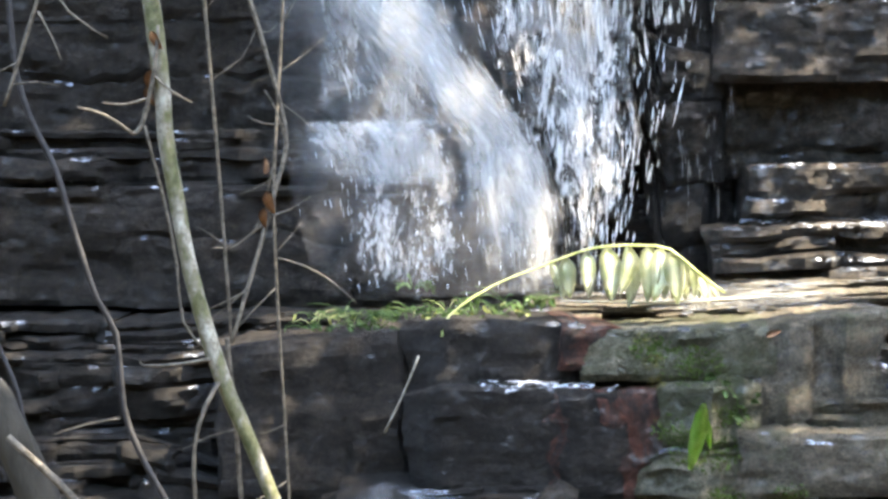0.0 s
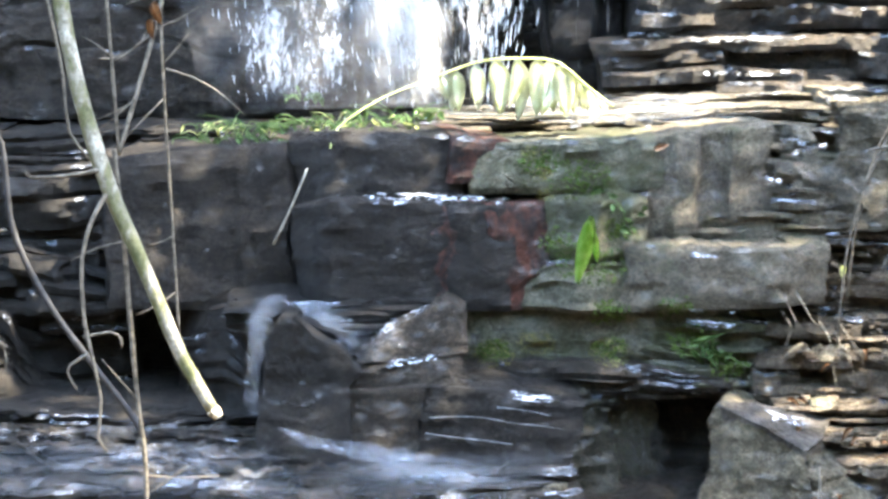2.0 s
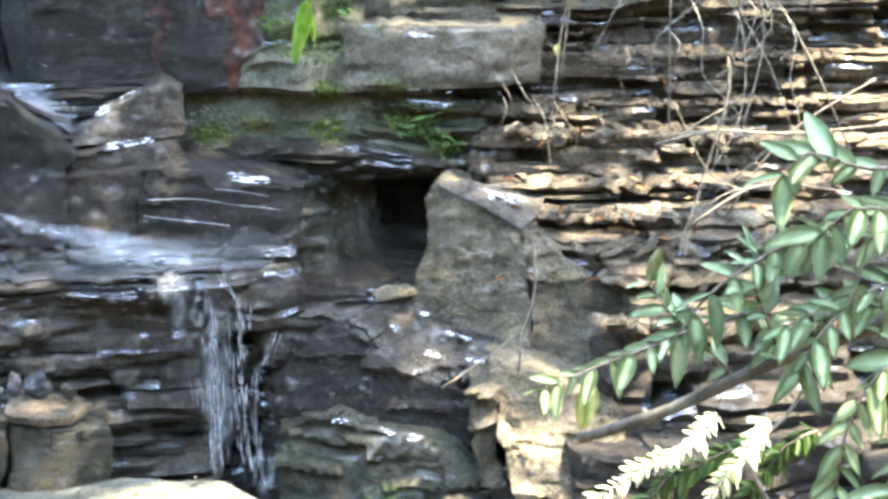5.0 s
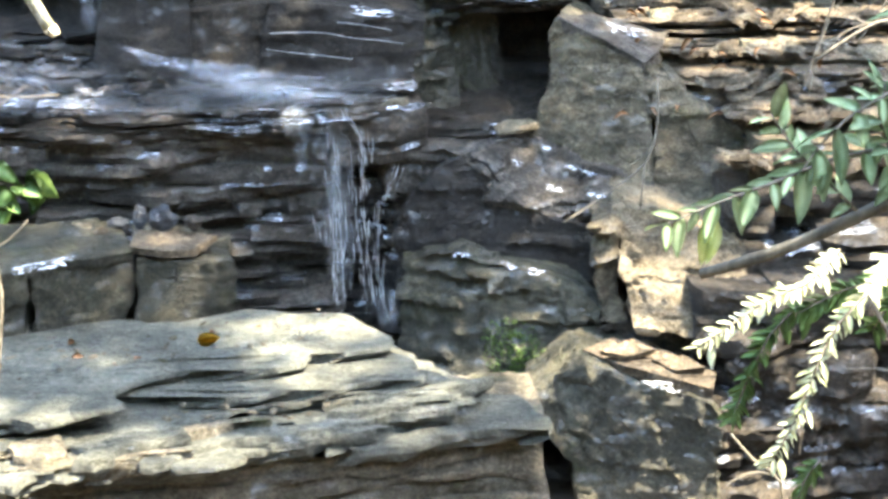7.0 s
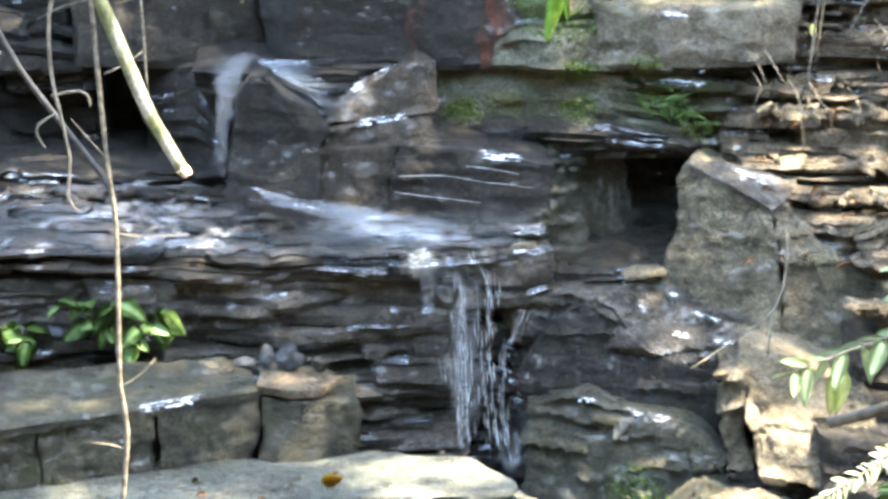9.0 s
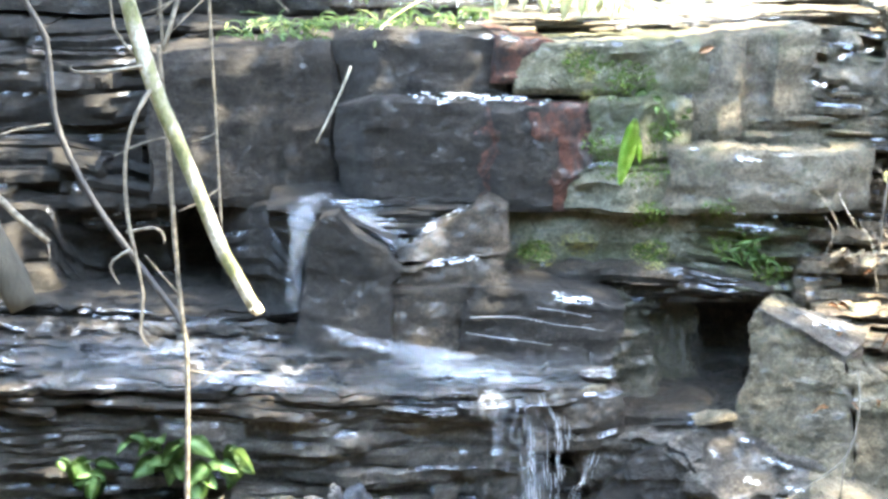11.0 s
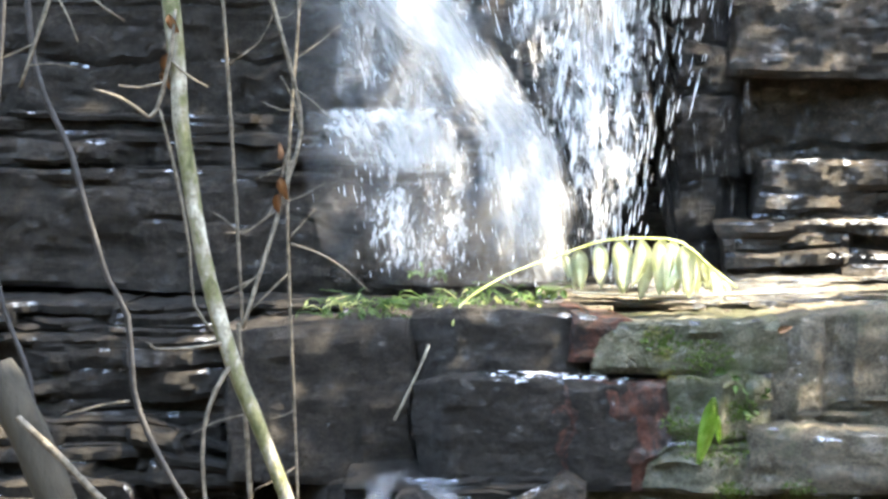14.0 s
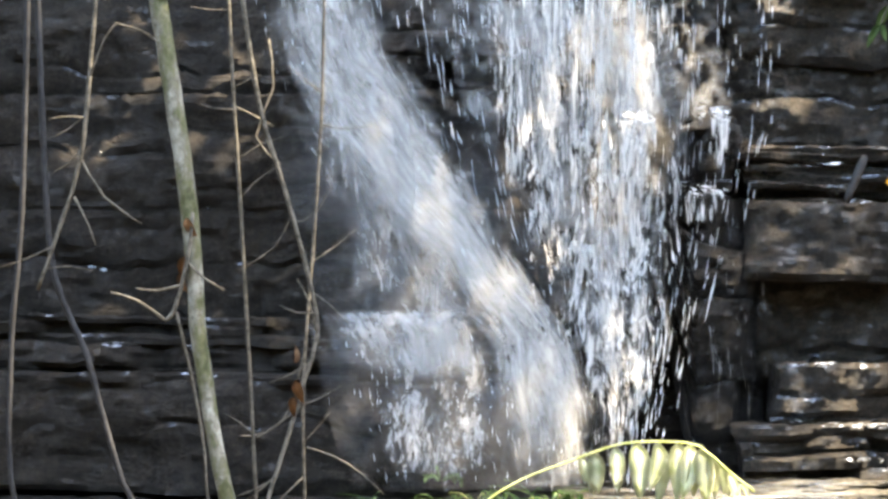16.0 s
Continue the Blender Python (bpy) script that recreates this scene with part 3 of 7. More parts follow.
def sky_screen():
    """Unseen leaf clumps behind and beside the viewer, added to keep low sky light off the rock."""
    bm = bmesh.new()
    rnd = random.Random(3)
    for _ in range(4600):
        a = rnd.uniform(math.radians(150), math.radians(390))
        r = rnd.uniform(9, 15)
        h = rnd.uniform(0, 1) ** 1.1 * 8.5
        c = Vector((r * math.cos(a), r * math.sin(a) + 2, 0.8 + h))
        s = rnd.uniform(0.35, 0.85)
        n = Vector((rnd.gauss(0, 1), rnd.gauss(0, 1), rnd.gauss(0.6, 1))).normalized()
        u = n.orthogonal().normalized()
        w = n.cross(u)
        k = 6
        bm.faces.new([bm.verts.new(c + (u * math.cos(2 * math.pi * i / k) + w * math.sin(2 * math.pi * i / k) * 0.7) * s * rnd.uniform(0.5, 1)) for i in range(k)])
    return bm


thing("woodland", "unseen dark green leaf clumps that block low sky light", "woods", kind="stuff", data=mesh_of(sky_screen(), M_CROWN))


def shade_tree(trunk_at, top, spread, leaves, seed, gaps=0.0):
    """An unseen tree whose crown is placed to shade the ravine. gaps: how far its leaves gather in tight clumps."""
    rnd = random.Random(seed)
    t = thing("tree", "unseen tree added to shade the ravine", "tree")
    a, c = Vector(trunk_at), Vector(top)
    stem("trunk", M_TRUNK, t, [a, a.lerp(c, 0.5) + Vector((0.2, 0.2, 0.4)), c], [0.11, 0.08, 0.035], 10)
    for _ in range(7):
        f = rnd.uniform(0.55, 0.95)
        p = a.lerp(c, f)
        q = c + Vector((rnd.uniform(-1, 1) * spread[0], rnd.uniform(-1, 1) * spread[1], rnd.uniform(-0.3, 0.6) * spread[2])) * 0.8
        stem("limb", M_TRUNK, t, [p, p.lerp(q, 0.5) + Vector((0, 0, 0.25)), q], [0.035, 0.024, 0.01], 6)
    bm = bmesh.new()
    clumps = [Vector((rnd.uniform(-1, 1) * spread[0], rnd.uniform(-1, 1) * spread[1], rnd.uniform(-1, 1) * spread[2])) for _ in range(max(6, int(leaves / (22 + 30 * gaps))))]
    for _ in range(leaves):
        p = c + rnd.choice(clumps) + Vector((rnd.gauss(0, 0.2), rnd.gauss(0, 0.2), rnd.gauss(0, 0.14))) * (1 - 0.5 * gaps)
        s = rnd.uniform(0.05, 0.11)
        n = Vector((rnd.gauss(0, 0.6), rnd.gauss(0, 0.6), 1)).normalized()
        u = n.orthogonal().normalized()
        w = n.cross(u)
        bm.faces.new([bm.verts.new(p + u * s * x + w * s * y) for x, y in ((-1, 0), (-0.3, -0.5), (0.6, -0.35), (1.2, 0), (0.6, 0.35), (-0.3, 0.5))])
    part("crown", bm, M_CROWN, t)
    return t


# all out of view; each crown stands between the sun and rocks to be shaded
shade_tree((-5.5, 9.0, 3.0), (0.4, 8.1, 8.2), (1.4, 0.72, 0.4), 1750, 11)
shade_tree((6.5, 8.6, 3.0), (2.3, 6.65, 8.2), (1.0, 0.45, 0.4), 560, 12)
shade_tree((6.8, 4.0, 3.0), (4.12, 6.18, 8.3), (0.42, 0.22, 0.3), 300, 13)
shade_tree((8.0, 8.0, 4.0), (4.55, 7.12, 8.2), (0.95, 0.18, 0.3), 220, 14, 0.4)
shade_tree((8.5, 4.6, 3.0), (5.7, 6.2, 8.2), (0.4, 0.32, 0.3), 220, 22)
shade_tree((7.5, 9.6, 4.0), (3.8, 8.1, 8.4), (0.8, 0.4, 0.3), 130, 15, 0.4)
shade_tree((7.0, 9.5, 3.0), (3.85, 6.5, 8.2), (0.7, 0.36, 0.3), 260, 16)
shade_tree((-4.5, 3.5, 1.6), (1.5, 5.05, 8.2), (0.8, 0.35, 0.35), 420, 17, 0.5)
shade_tree((7.0, 3.0, 2.6), (3.1, 5.35, 8.3), (0.95, 0.35, 0.3), 340, 18, 0.8)
shade_tree((8.5, 2.8, 3.0), (4.6, 4.05, 8.2), (0.4, 0.2, 0.3), 70, 25, 0.8)
shade_tree((8.5, 3.4, 3.0), (4.42, 5.32, 8.2), (0.18, 0.15, 0.3), 130, 19)
shade_tree((-4.8, 4.5, 2.6), (3.1, 5.95, 8.3), (0.5, 0.22, 0.3), 170, 20)
shade_tree((9.0, 5.6, 3.0), (4.95, 6.25, 8.2), (0.2, 0.1, 0.3), 75, 23, 0.6)
shade_tree((-6.0, 10.2, 5.0), (3.35, 8.0, 8.3), (0.28, 0.22, 0.3), 110, 24)
shade_tree((-6.0, 9.8, 5.0), (2.2, 7.75, 8.3), (0.55, 0.32, 0.3), 170, 21)
# ---- rock walls ----
upper = structure("wall_north", "dark wet bedded shale cliff behind the waterfall", "cliff", box_bm(-7, 7, 9.4, 10.6, -0.2, 5.2), M_DARK)
middle = structure("wall_middle", "bedded shale step below the upper ledge", "rock step", box_bm(-6, 6, 8.35, 9.45, -0.2, 1.9), M_DARK)
lower = structure("wall_lower", "bedded shale step under the wet shelf", "rock step", box_bm(-6, 4, 7.7, 8.4, -0.2, 0.85), M_DARK)
east = structure("wall_east", "brown crumbling shale bank with stepped ledges", "rock bank", box_bm(1.9, 6, 8.0, 9.35, -0.2, 2.4), M_BROWN)

# upper cliff, from its top down to the first ledge
course(upper, -3.212, 3.281, 3.994, 4.644, 9, M_CLIFF, 3.0, 0.12, 0.018, 0.05, 0.8)
course(upper, -3.219, 0.469, 3.504, 3.986, 8.95, M_CLIFF, 2.8, 0.16, 0.016, 0.03, 0.8)
course(upper, -3.204, -0.052, 3.042, 3.494, 8.85, M_CLIFF, 3.0, 0.2, 0.016, 0.02, 0.8)
course(upper, -3.212, 0.035, 2.601, 3.04, 8.82, M_CLIFF, 3.0, 0.2, 0.016, 0.02, 0.8)
course(upper, -3.146, 0.161, 2.38, 2.612, 8.6, M_CLIFF, 2.4, 0.03, 0.04, 0.16, 0.8)
course(upper, -3.142, 0.161, 1.958, 2.381, 8.55, M_CLIFF, 3.0, 0.2, 0.016, 0.02, 0.8)
course(upper, -0.095, 0.75, 2.764, 3.978, 8.9, M_BLACK, 2.4, 0.07, 0.05, 0.05, 0.8)
course(upper, 0.121, 0.748, 1.943, 2.761, 8.75, M_BLACK, 2.4, 0.07, 0.05, 0.05, 0.8)
boulder("rock_lip", "dark rock lip that splits the falling water", M_BLACK, [(0.53, 8.62, 2.759, 3.072), (0.645, 8.56, 2, 3.094), (0.774, 8.58, 1.999, 3.082), (0.866, 8.66, 1.993, 3.058)], 0.3, 0.22, 0.035, 0.05)
boulder("rock_lip", "dark rock lip that splits the falling water", M_BLACK, [(0.587, 8.72, 3.099, 3.36), (0.69, 8.68, 3.096, 3.371), (0.811, 8.72, 3.099, 3.35)], 0.25, 0.1, 0.03, 0.03)
course(upper, 0.704, 3.275, 3.291, 3.978, 8.9, M_DARK, 1.4, 0.12, 0.03, 0.03, 0.8)
course(upper, 0.865, 3.228, 3.061, 3.287, 8.72, M_DARK, 2.4, 0.022, 0.05, 0.1, 0.8, flake=0.6)
course(upper, 0.643, 0.904, 1.938, 3.083, 8.82, M_BLACK, 2.4, 0.09, 0.03, 0.02, 0.8)
course(upper, 0.856, 3.195, 2.769, 3.061, 8.6, M_DARK, 0.9, 0.25, 0.025, 0.02, 0.8)
course(upper, 0.877, 3.276, 2.418, 2.783, 8.78, M_DARK, 2.4, 0.2, 0.03, 0.02, 0.5)
course(upper, 0.974, 3.169, 2.227, 2.456, 8.46, M_DARK, 0.8, 0.1, 0.03, 0.05, 0.6, flake=0.6)
course(upper, 0.815, 3.188, 1.997, 2.24, 8.3, M_DARK, 0.9, 0.085, 0.04, 0.1, 0.8, flake=0.6)

run(upper, [(-3.029, 8.2, 1.755, 1.903), (-1.184, 8.15, 1.785, 1.927), (-0.729, 8.05, 1.825, 1.952), (-0.446, 8, 1.86, 1.94)], M_SHADED, 0.4, 0.025, 0.05, 0.22, 0.7, flake=0.6)
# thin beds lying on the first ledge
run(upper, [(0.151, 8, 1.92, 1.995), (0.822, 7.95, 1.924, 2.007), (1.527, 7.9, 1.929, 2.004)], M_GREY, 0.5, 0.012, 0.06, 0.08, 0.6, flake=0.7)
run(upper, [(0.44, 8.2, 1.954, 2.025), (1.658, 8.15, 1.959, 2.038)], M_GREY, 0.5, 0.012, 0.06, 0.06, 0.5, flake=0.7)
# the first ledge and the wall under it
run(middle, [(-3.005, 8.1, 1.3, 1.79), (-1.168, 8, 1.316, 1.816), (-0.887, 7.9, 1.332, 1.849)], M_SHADED, 0.6, 0.06, 0.035, 0.12, 0.9, flake=0.6)
run(middle, [(-0.936, 7.74, 1.373, 1.888), (-0.583, 7.68, 1.375, 1.916), (-0.336, 7.72, 1.38, 1.928), (-0.273, 7.85, 1.38, 1.921)], M_CLIFF, 1.2, 0.9, 0.012, 0.03, 0.9, flake=0.1)
run(middle, [(-0.276, 7.7, 1.729, 1.964), (-0.159, 7.62, 1.735, 1.977), (0.229, 7.6, 1.733, 1.973)], M_BLACK, 1.2, 0.9, 0.01, 0.02, 1.0, flake=0.1)
run(middle, [(0.196, 7.58, 1.819, 1.97), (0.285, 7.58, 1.819, 1.955), (0.352, 7.6, 1.817, 1.95)], M_RUST, 0.6, 0.5, 0.01, 0.01, 1.0, flake=0)
run(middle, [(0.23, 7.63, 1.733, 1.821), (0.529, 7.63, 1.73, 1.789)], M_BLACK, 0.4, 0.04, 0.015, 0.0, 1.0)
run(middle, [(-0.264, 7.58, 1.398, 1.728), (-0.176, 7.5, 1.407, 1.752), (0.218, 7.5, 1.396, 1.752)], M_BLACK, 1.2, 0.5, 0.01, 0.0, 1.0, flake=0.1)
run(middle, [(0.195, 7.5, 1.392, 1.744), (0.246, 7.49, 1.394, 1.749), (0.297, 7.5, 1.392, 1.748)], M_RUST, 0.4, 0.9, 0.012, 0.0, 1.0, flake=0)
run(middle, [(0.265, 7.5, 1.392, 1.748), (0.34, 7.505, 1.391, 1.748), (0.409, 7.5, 1.392, 1.748)], M_BLACK, 0.4, 0.9, 0.012, 0.0, 1.0, flake=0)
run(middle, [(0.379, 7.5, 1.392, 1.748), (0.442, 7.49, 1.394, 1.749), (0.529, 7.52, 1.389, 1.75)], M_RUST, 0.4, 0.3, 0.014, 0.0, 1.0, flake=0.2)
run(middle, [(0.31, 7.58, 1.781, 1.95), (0.594, 7.55, 1.784, 1.947), (0.883, 7.58, 1.789, 1.948)], M_MOSS, 0.9, 0.3, 0.015, 0.04, 1.0, flake=0.2)
run(middle, [(0.481, 7.5, 1.392, 1.671), (0.52, 7.47, 1.393, 1.74), (0.589, 7.45, 1.396, 1.78), (0.681, 7.44, 1.394, 1.766), (0.747, 7.45, 1.393, 1.788), (0.846, 7.5, 1.396, 1.771)], M_MOSS, 0.9, 0.13, 0.024, 0.05, 1.0, flake=0.1)
run(middle, [(0.855, 7.6, 1.611, 1.935), (0.953, 7.55, 1.613, 1.965), (1.126, 7.58, 1.671, 1.955), (1.283, 7.62, 1.685, 1.971)], M_GREY, 0.5, 0.4, 0.018, 0.05, 1.0, flake=0.3)
run(middle, [(1.257, 7.7, 1.83, 1.961), (1.5, 7.75, 1.805, 1.942), (1.702, 7.75, 1.786, 1.922)], M_GREY, 0.3, 0.03, 0.04, 0.1, 1.0, flake=0.5)
run(middle, [(1.096, 7.62, 1.589, 1.815), (1.263, 7.6, 1.588, 1.855), (1.558, 7.62, 1.582, 1.819)], M_GREY, 0.3, 0.026, 0.035, 0.08, 1.0, flake=0.5)
run(middle, [(0.816, 7.44, 1.398, 1.62), (0.957, 7.4, 1.404, 1.611), (1.287, 7.38, 1.411, 1.602), (1.43, 7.42, 1.413, 1.595)], M_GREY, 0.9, 0.5, 0.014, 0.04, 1.0, flake=0.1)
run(middle, [(0.287, 7.56, 1.194, 1.379), (0.862, 7.52, 1.201, 1.381), (0.897, 7.5, 1.205, 1.373)], M_MOSS, 0.6, 0.3, 0.018, 0.02, 1.0, flake=0.2)
run(middle, [(0.867, 7.48, 1.18, 1.392), (1.075, 7.42, 1.134, 1.39), (1.294, 7.5, 1.118, 1.357)], M_MOSS, 0.3, 0.028, 0.03, 0.06, 1.0, flake=0.6)
run(middle, [(0.267, 7.52, 1.09, 1.205), (0.65, 7.46, 1.086, 1.212), (0.888, 7.4, 1.095, 1.195), (1.112, 7.4, 1.087, 1.148)], M_DARK, 0.4, 0.028, 0.025, -0.03, 1.0, flake=0.5)
run(middle, [(-2.938, 7.9, 1.312, 1.522), (-1.306, 7.85, 1.328, 1.538), (-0.859, 7.8, 1.336, 1.427)], M_SHADED, 0.6, 0.045, 0.04, 0.1, 0.9, flake=0.6)
run(middle, [(-2.857, 7.65, 1.001, 1.36), (-1.432, 7.65, 1.001, 1.352), (-1.306, 7.7, 0.99, 1.325), (-1.269, 7.76, 0.978, 1.176), (-1.198, 7.8, 0.969, 1.089)], M_SHADED, 0.6, 0.07, 0.03, 0.1, 0.9, flake=0.6)
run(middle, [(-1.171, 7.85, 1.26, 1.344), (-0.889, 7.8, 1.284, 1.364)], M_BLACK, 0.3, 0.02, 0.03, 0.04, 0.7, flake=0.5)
run(middle, [(-1.467, 7.84, 0.941, 1.391), (-1.3, 7.9, 0.928, 1.352), (-1.116, 8, 0.907, 1.291), (-0.92, 8.05, 0.896, 1.308)], M_SHADED, 0.5, 0.05, 0.03, 0.04, 0.6)
run(middle, [(-1.441, 8.25, 0.854, 1.276), (-0.548, 8.25, 0.854, 1.276)], M_SHADED, 0.4, 0.06, 0.03, 0.0, 0.5)
run(middle, [(-0.695, 7.8, 0.969, 1.348), (-0.543, 7.6, 1.011, 1.395), (-0.483, 7.5, 1.032, 1.32)], M_BLACK, 0.5, 0.1, 0.02, 0.02, 0.8, flake=0.1)

# the wet shelf, climbing back in thin beds, and the wall below it
WET = (M_BLACK, 0.45, 0.014)
run(lower, [(-2.786, 7.45, 1.001, 1.071), (-0.42, 7.42, 0.986, 1.049)], *WET, 0.05, 0.06, 1.0, flake=0.7)
run(lower, [(-2.72, 7.3, 0.983, 1.033), (-0.267, 7.28, 0.952, 1.004)], *WET, 0.06, 0.07, 1.0, flake=0.7)
run(lower, [(-2.657, 7.17, 0.956, 1.012), (-0.157, 7.15, 0.923, 0.973), (0.53, 7.15, 0.924, 0.964)], *WET, 0.06, 0.07, 1.0, flake=0.7)
run(lower, [(-2.603, 7.06, 0.927, 0.981), (-0.159, 7.05, 0.894, 0.938), (0.573, 7.05, 0.875, 0.938)], M_DARK, 0.45, 0.014, 0.06, 0.06, 1.1, flake=0.7)
run(lower, [(-2.555, 6.96, 0.878, 0.951), (-0.512, 6.95, 0.829, 0.905), (0.188, 6.95, 0.81, 0.879), (0.529, 6.98, 0.839, 0.901)], M_DARK, 0.5, 0.014, 0.045, 0.08, 1.2, flake=0.6)
course(lower, -2.558, 0.291, 0.646, 0.81, 6.97, M_WALL, 0.5, 0.03, 0.035, 0.03, 1.0, flake=0.5)
course(lower, -2.585, 0.287, 0.428, 0.644, 6.98, M_WALL, 0.45, 0.034, 0.04, 0.02, 1.0, flake=0.5)
course(lower, -2.624, 0.316, -0.046, 0.434, 6.96, M_WALL, 0.5, 0.03, 0.035, 0.02, 1.0, flake=0.5)
course(lower, 0.272, 0.581, 0.391, 0.801, 7.04, M_BLACK, 0.8, 0.04, 0.04, 0.02, 1.0)
course(lower, 0.282, 0.58, -0.084, 0.384, 7.06, M_BLACK, 0.8, 0.05, 0.04, 0.02, 1.0)
run(lower, [(0.337, 6.93, 0.719, 0.882), (0.505, 6.93, 0.724, 0.887), (0.564, 6.95, 0.735, 0.889)], M_DARK, 0.5, 0.07, 0.015, 0.02, 0.7, flake=0.1)
run(lower, [(0.516, 7, 0.592, 0.76), (0.889, 7, 0.6, 0.797)], M_DARK, 0.3, 0.03, 0.03, 0.08, 0.9, flake=0.5)
run(lower, [(0.53, 6.98, 0.332, 0.598), (0.736, 6.95, 0.335, 0.599)], M_DARK, 0.3, 0.04, 0.03, 0.03, 0.9)
run(lower, [(0.502, 6.9, -0.086, 0.369), (0.745, 6.85, -0.076, 0.376)], M_BLACK, 0.3, 0.05, 0.03, 0.02, 0.9)

# the brown bank beside the shelf
course(east, 1.565, 3.558, 1.871, 2.062, 8.1, M_GREY, 0.40, 0.024, 0.05, 0.070, 1.2, flake=0.5)
run(east, [(1.593, 7.8, 1.622, 1.902), (1.782, 7.75, 1.607, 2.039), (1.983, 7.75, 1.605, 2.02), (2.147, 7.75, 1.605, 1.883), (3.399, 7.7, 1.603, 1.884)], M_GREY, 0.50, 0.024, 0.05, 0.030, 1.2, flake=0.5)
course(east, 1.487, 3.39, 1.449, 1.681, 7.65, M_BROWN, 0.40, 0.024, 0.05, 0.040, 1.2, flake=0.5)
course(east, 1.453, 3.358, 1.292, 1.474, 7.55, M_BROWN, 0.40, 0.024, 0.05, 0.030, 1.2, flake=0.5)
course(east, 1.309, 3.337, 1.17, 1.323, 7.48, M_BROWN, 0.34, 0.024, 0.05, 0.030, 1.2, flake=0.5)
run(east, [(1.266, 7.38, 1.075, 1.227), (1.439, 7.35, 1.076, 1.246), (3.265, 7.3, 1.034, 1.182)], M_BROWN, 0.40, 0.024, 0.05, 0.030, 1.2, flake=0.5)
course(east, 1.305, 3.238, 0.993, 1.1, 7.22, M_BROWN, 0.33, 0.018, 0.05, 0.060, 1.2, flake=0.6)
course(east, 1.392, 3.19, 0.929, 1.024, 7.08, M_BROWN, 0.33, 0.018, 0.05, 0.060, 1.2, flake=0.6)
course(east, 1.478, 3.147, 0.858, 0.96, 6.95, M_BROWN, 0.33, 0.018, 0.05, 0.050, 1.2, flake=0.6)
course(east, 1.62, 3.099, 0.756, 0.904, 6.8, M_BROWN, 0.29, 0.02, 0.05, 0.040, 1.2, flake=0.6)
course(east, 1.645, 3.046, 0.602, 0.805, 6.65, M_LICHEN, 0.30, 0.024, 0.05, 0.040, 1.2, flake=0.5)
course(east, 1.54, 2.956, 0.346, 0.686, 6.4, M_DARK, 0.34, 0.05, 0.045, 0.2, 1.2)
course(east, 1.385, 2.842, -0.259, 0.485, 6.05, M_DARK, 0.40, 0.06, 0.05, 0.32, 1.2)

# ---- single rocks ----
chunk("dome_rock", "dark smooth domed rock beside a trickle of water", M_BLACK,
      [(-0.427, 7.20, 0.96), (-0.404, 7.20, 1.188), (-0.378, 7.17, 1.360), (-0.328, 7.15, 1.418), (-0.277, 7.14, 1.423), (-0.227, 7.13, 1.363), (-0.130, 7.13, 1.313), (-0.076, 7.13, 1.236), (-0.112, 7.13, 1.194), (-0.112, 7.12, 0.95), (-0.278, 7.12, 0.95)], (0.0, 0.32, -0.02), 0.007, 1, 0.022, 0.4)
chunk("rock_block", "brown wet shale block at the foot of a wedge", M_DARK, [(-0.120, 7.16, 1.175), (0.134, 7.17, 1.187), (0.100, 7.16, 0.95), (-0.120, 7.15, 0.95)], (0.0, 0.4, 0), 0.008, 1, 0.022, 0.5)
chunk("rock_block", "dark wet rectangular shale block under an overhang", M_BLACK, [(0.137, 7.15, 1.191), (0.317, 7.13, 1.177), (0.516, 7.13, 1.150), (0.640, 7.14, 1.120), (0.626, 7.13, 1.039), (0.580, 7.10, 0.93), (0.372, 7.10, 0.93), (0.083, 7.12, 0.95), (0.110, 7.13, 1.112)], (0.0, 0.4, 0.01), 0.008, 0, 0.022, 0.3, layer=0.003)
chunk("wedge_rock", "wedge of brown wet shale beside a small fall", M_DARK, [(-0.100, 7.28, 1.286), (0.046, 7.28, 1.370), (0.192, 7.28, 1.443), (0.262, 7.32, 1.411), (0.264, 7.30, 1.268), (0.138, 7.26, 1.264), (-0.090, 7.24, 1.245)], (0.02, 0.4, 0.0), 0.007, 0, 0.022, 0.4)
chunk("wedge_rock", "low wedge of wet shale with a glinting top", M_DARK, [(-0.090, 7.20, 1.232), (0.138, 7.22, 1.272), (0.263, 7.26, 1.276), (0.259, 7.22, 1.172), (-0.117, 7.18, 1.160)], (0.02, 0.4, 0.03), 0.008, 0, 0.022, 0.6, layer=0.01)
boulder("flat_rock", "flat wet shale ledge that the water runs over", M_BLACK,
        [(-0.533, 7.42, 1.333, 1.397), (-0.34, 7.35, 1.308, 1.398), (-0.227, 7.28, 1.264, 1.357), (-0.106, 7.25, 1.251, 1.281)], 0.4, 0.014, 0.022, 0.05, 0.05, flake=0.6)
boulder("flat_rock", "flat wet shale ledge that the water runs over", M_BLACK, [(-0.268, 7.42, 1.314, 1.397), (-0.044, 7.36, 1.306, 1.411), (0.178, 7.4, 1.337, 1.416)], 0.4, 0.014, 0.022, 0.05, 0.03, flake=0.6)
chunk("hollow_wall", "dark wet rock at the back of a hollow", M_DARK, [(0.721, 7.85, 1.158), (1.288, 7.85, 1.158), (1.288, 7.66, 0.437), (0.721, 7.66, 0.437)], (0, 0.2, 0), 0.03)
chunk("rubble_face", "dark broken rock with upright cracks beside a hollow", M_OLIVE, [(0.747, 7.57, 1.137), (0.905, 7.64, 1.137), (0.932, 7.62, 0.987), (0.919, 7.58, 0.861), (0.945, 7.53, 0.766), (0.896, 7.40, 0.683), (0.747, 7.40, 0.683)], (-0.05, 0.3, 0), 0.026, 1, 0.022, 0.1)
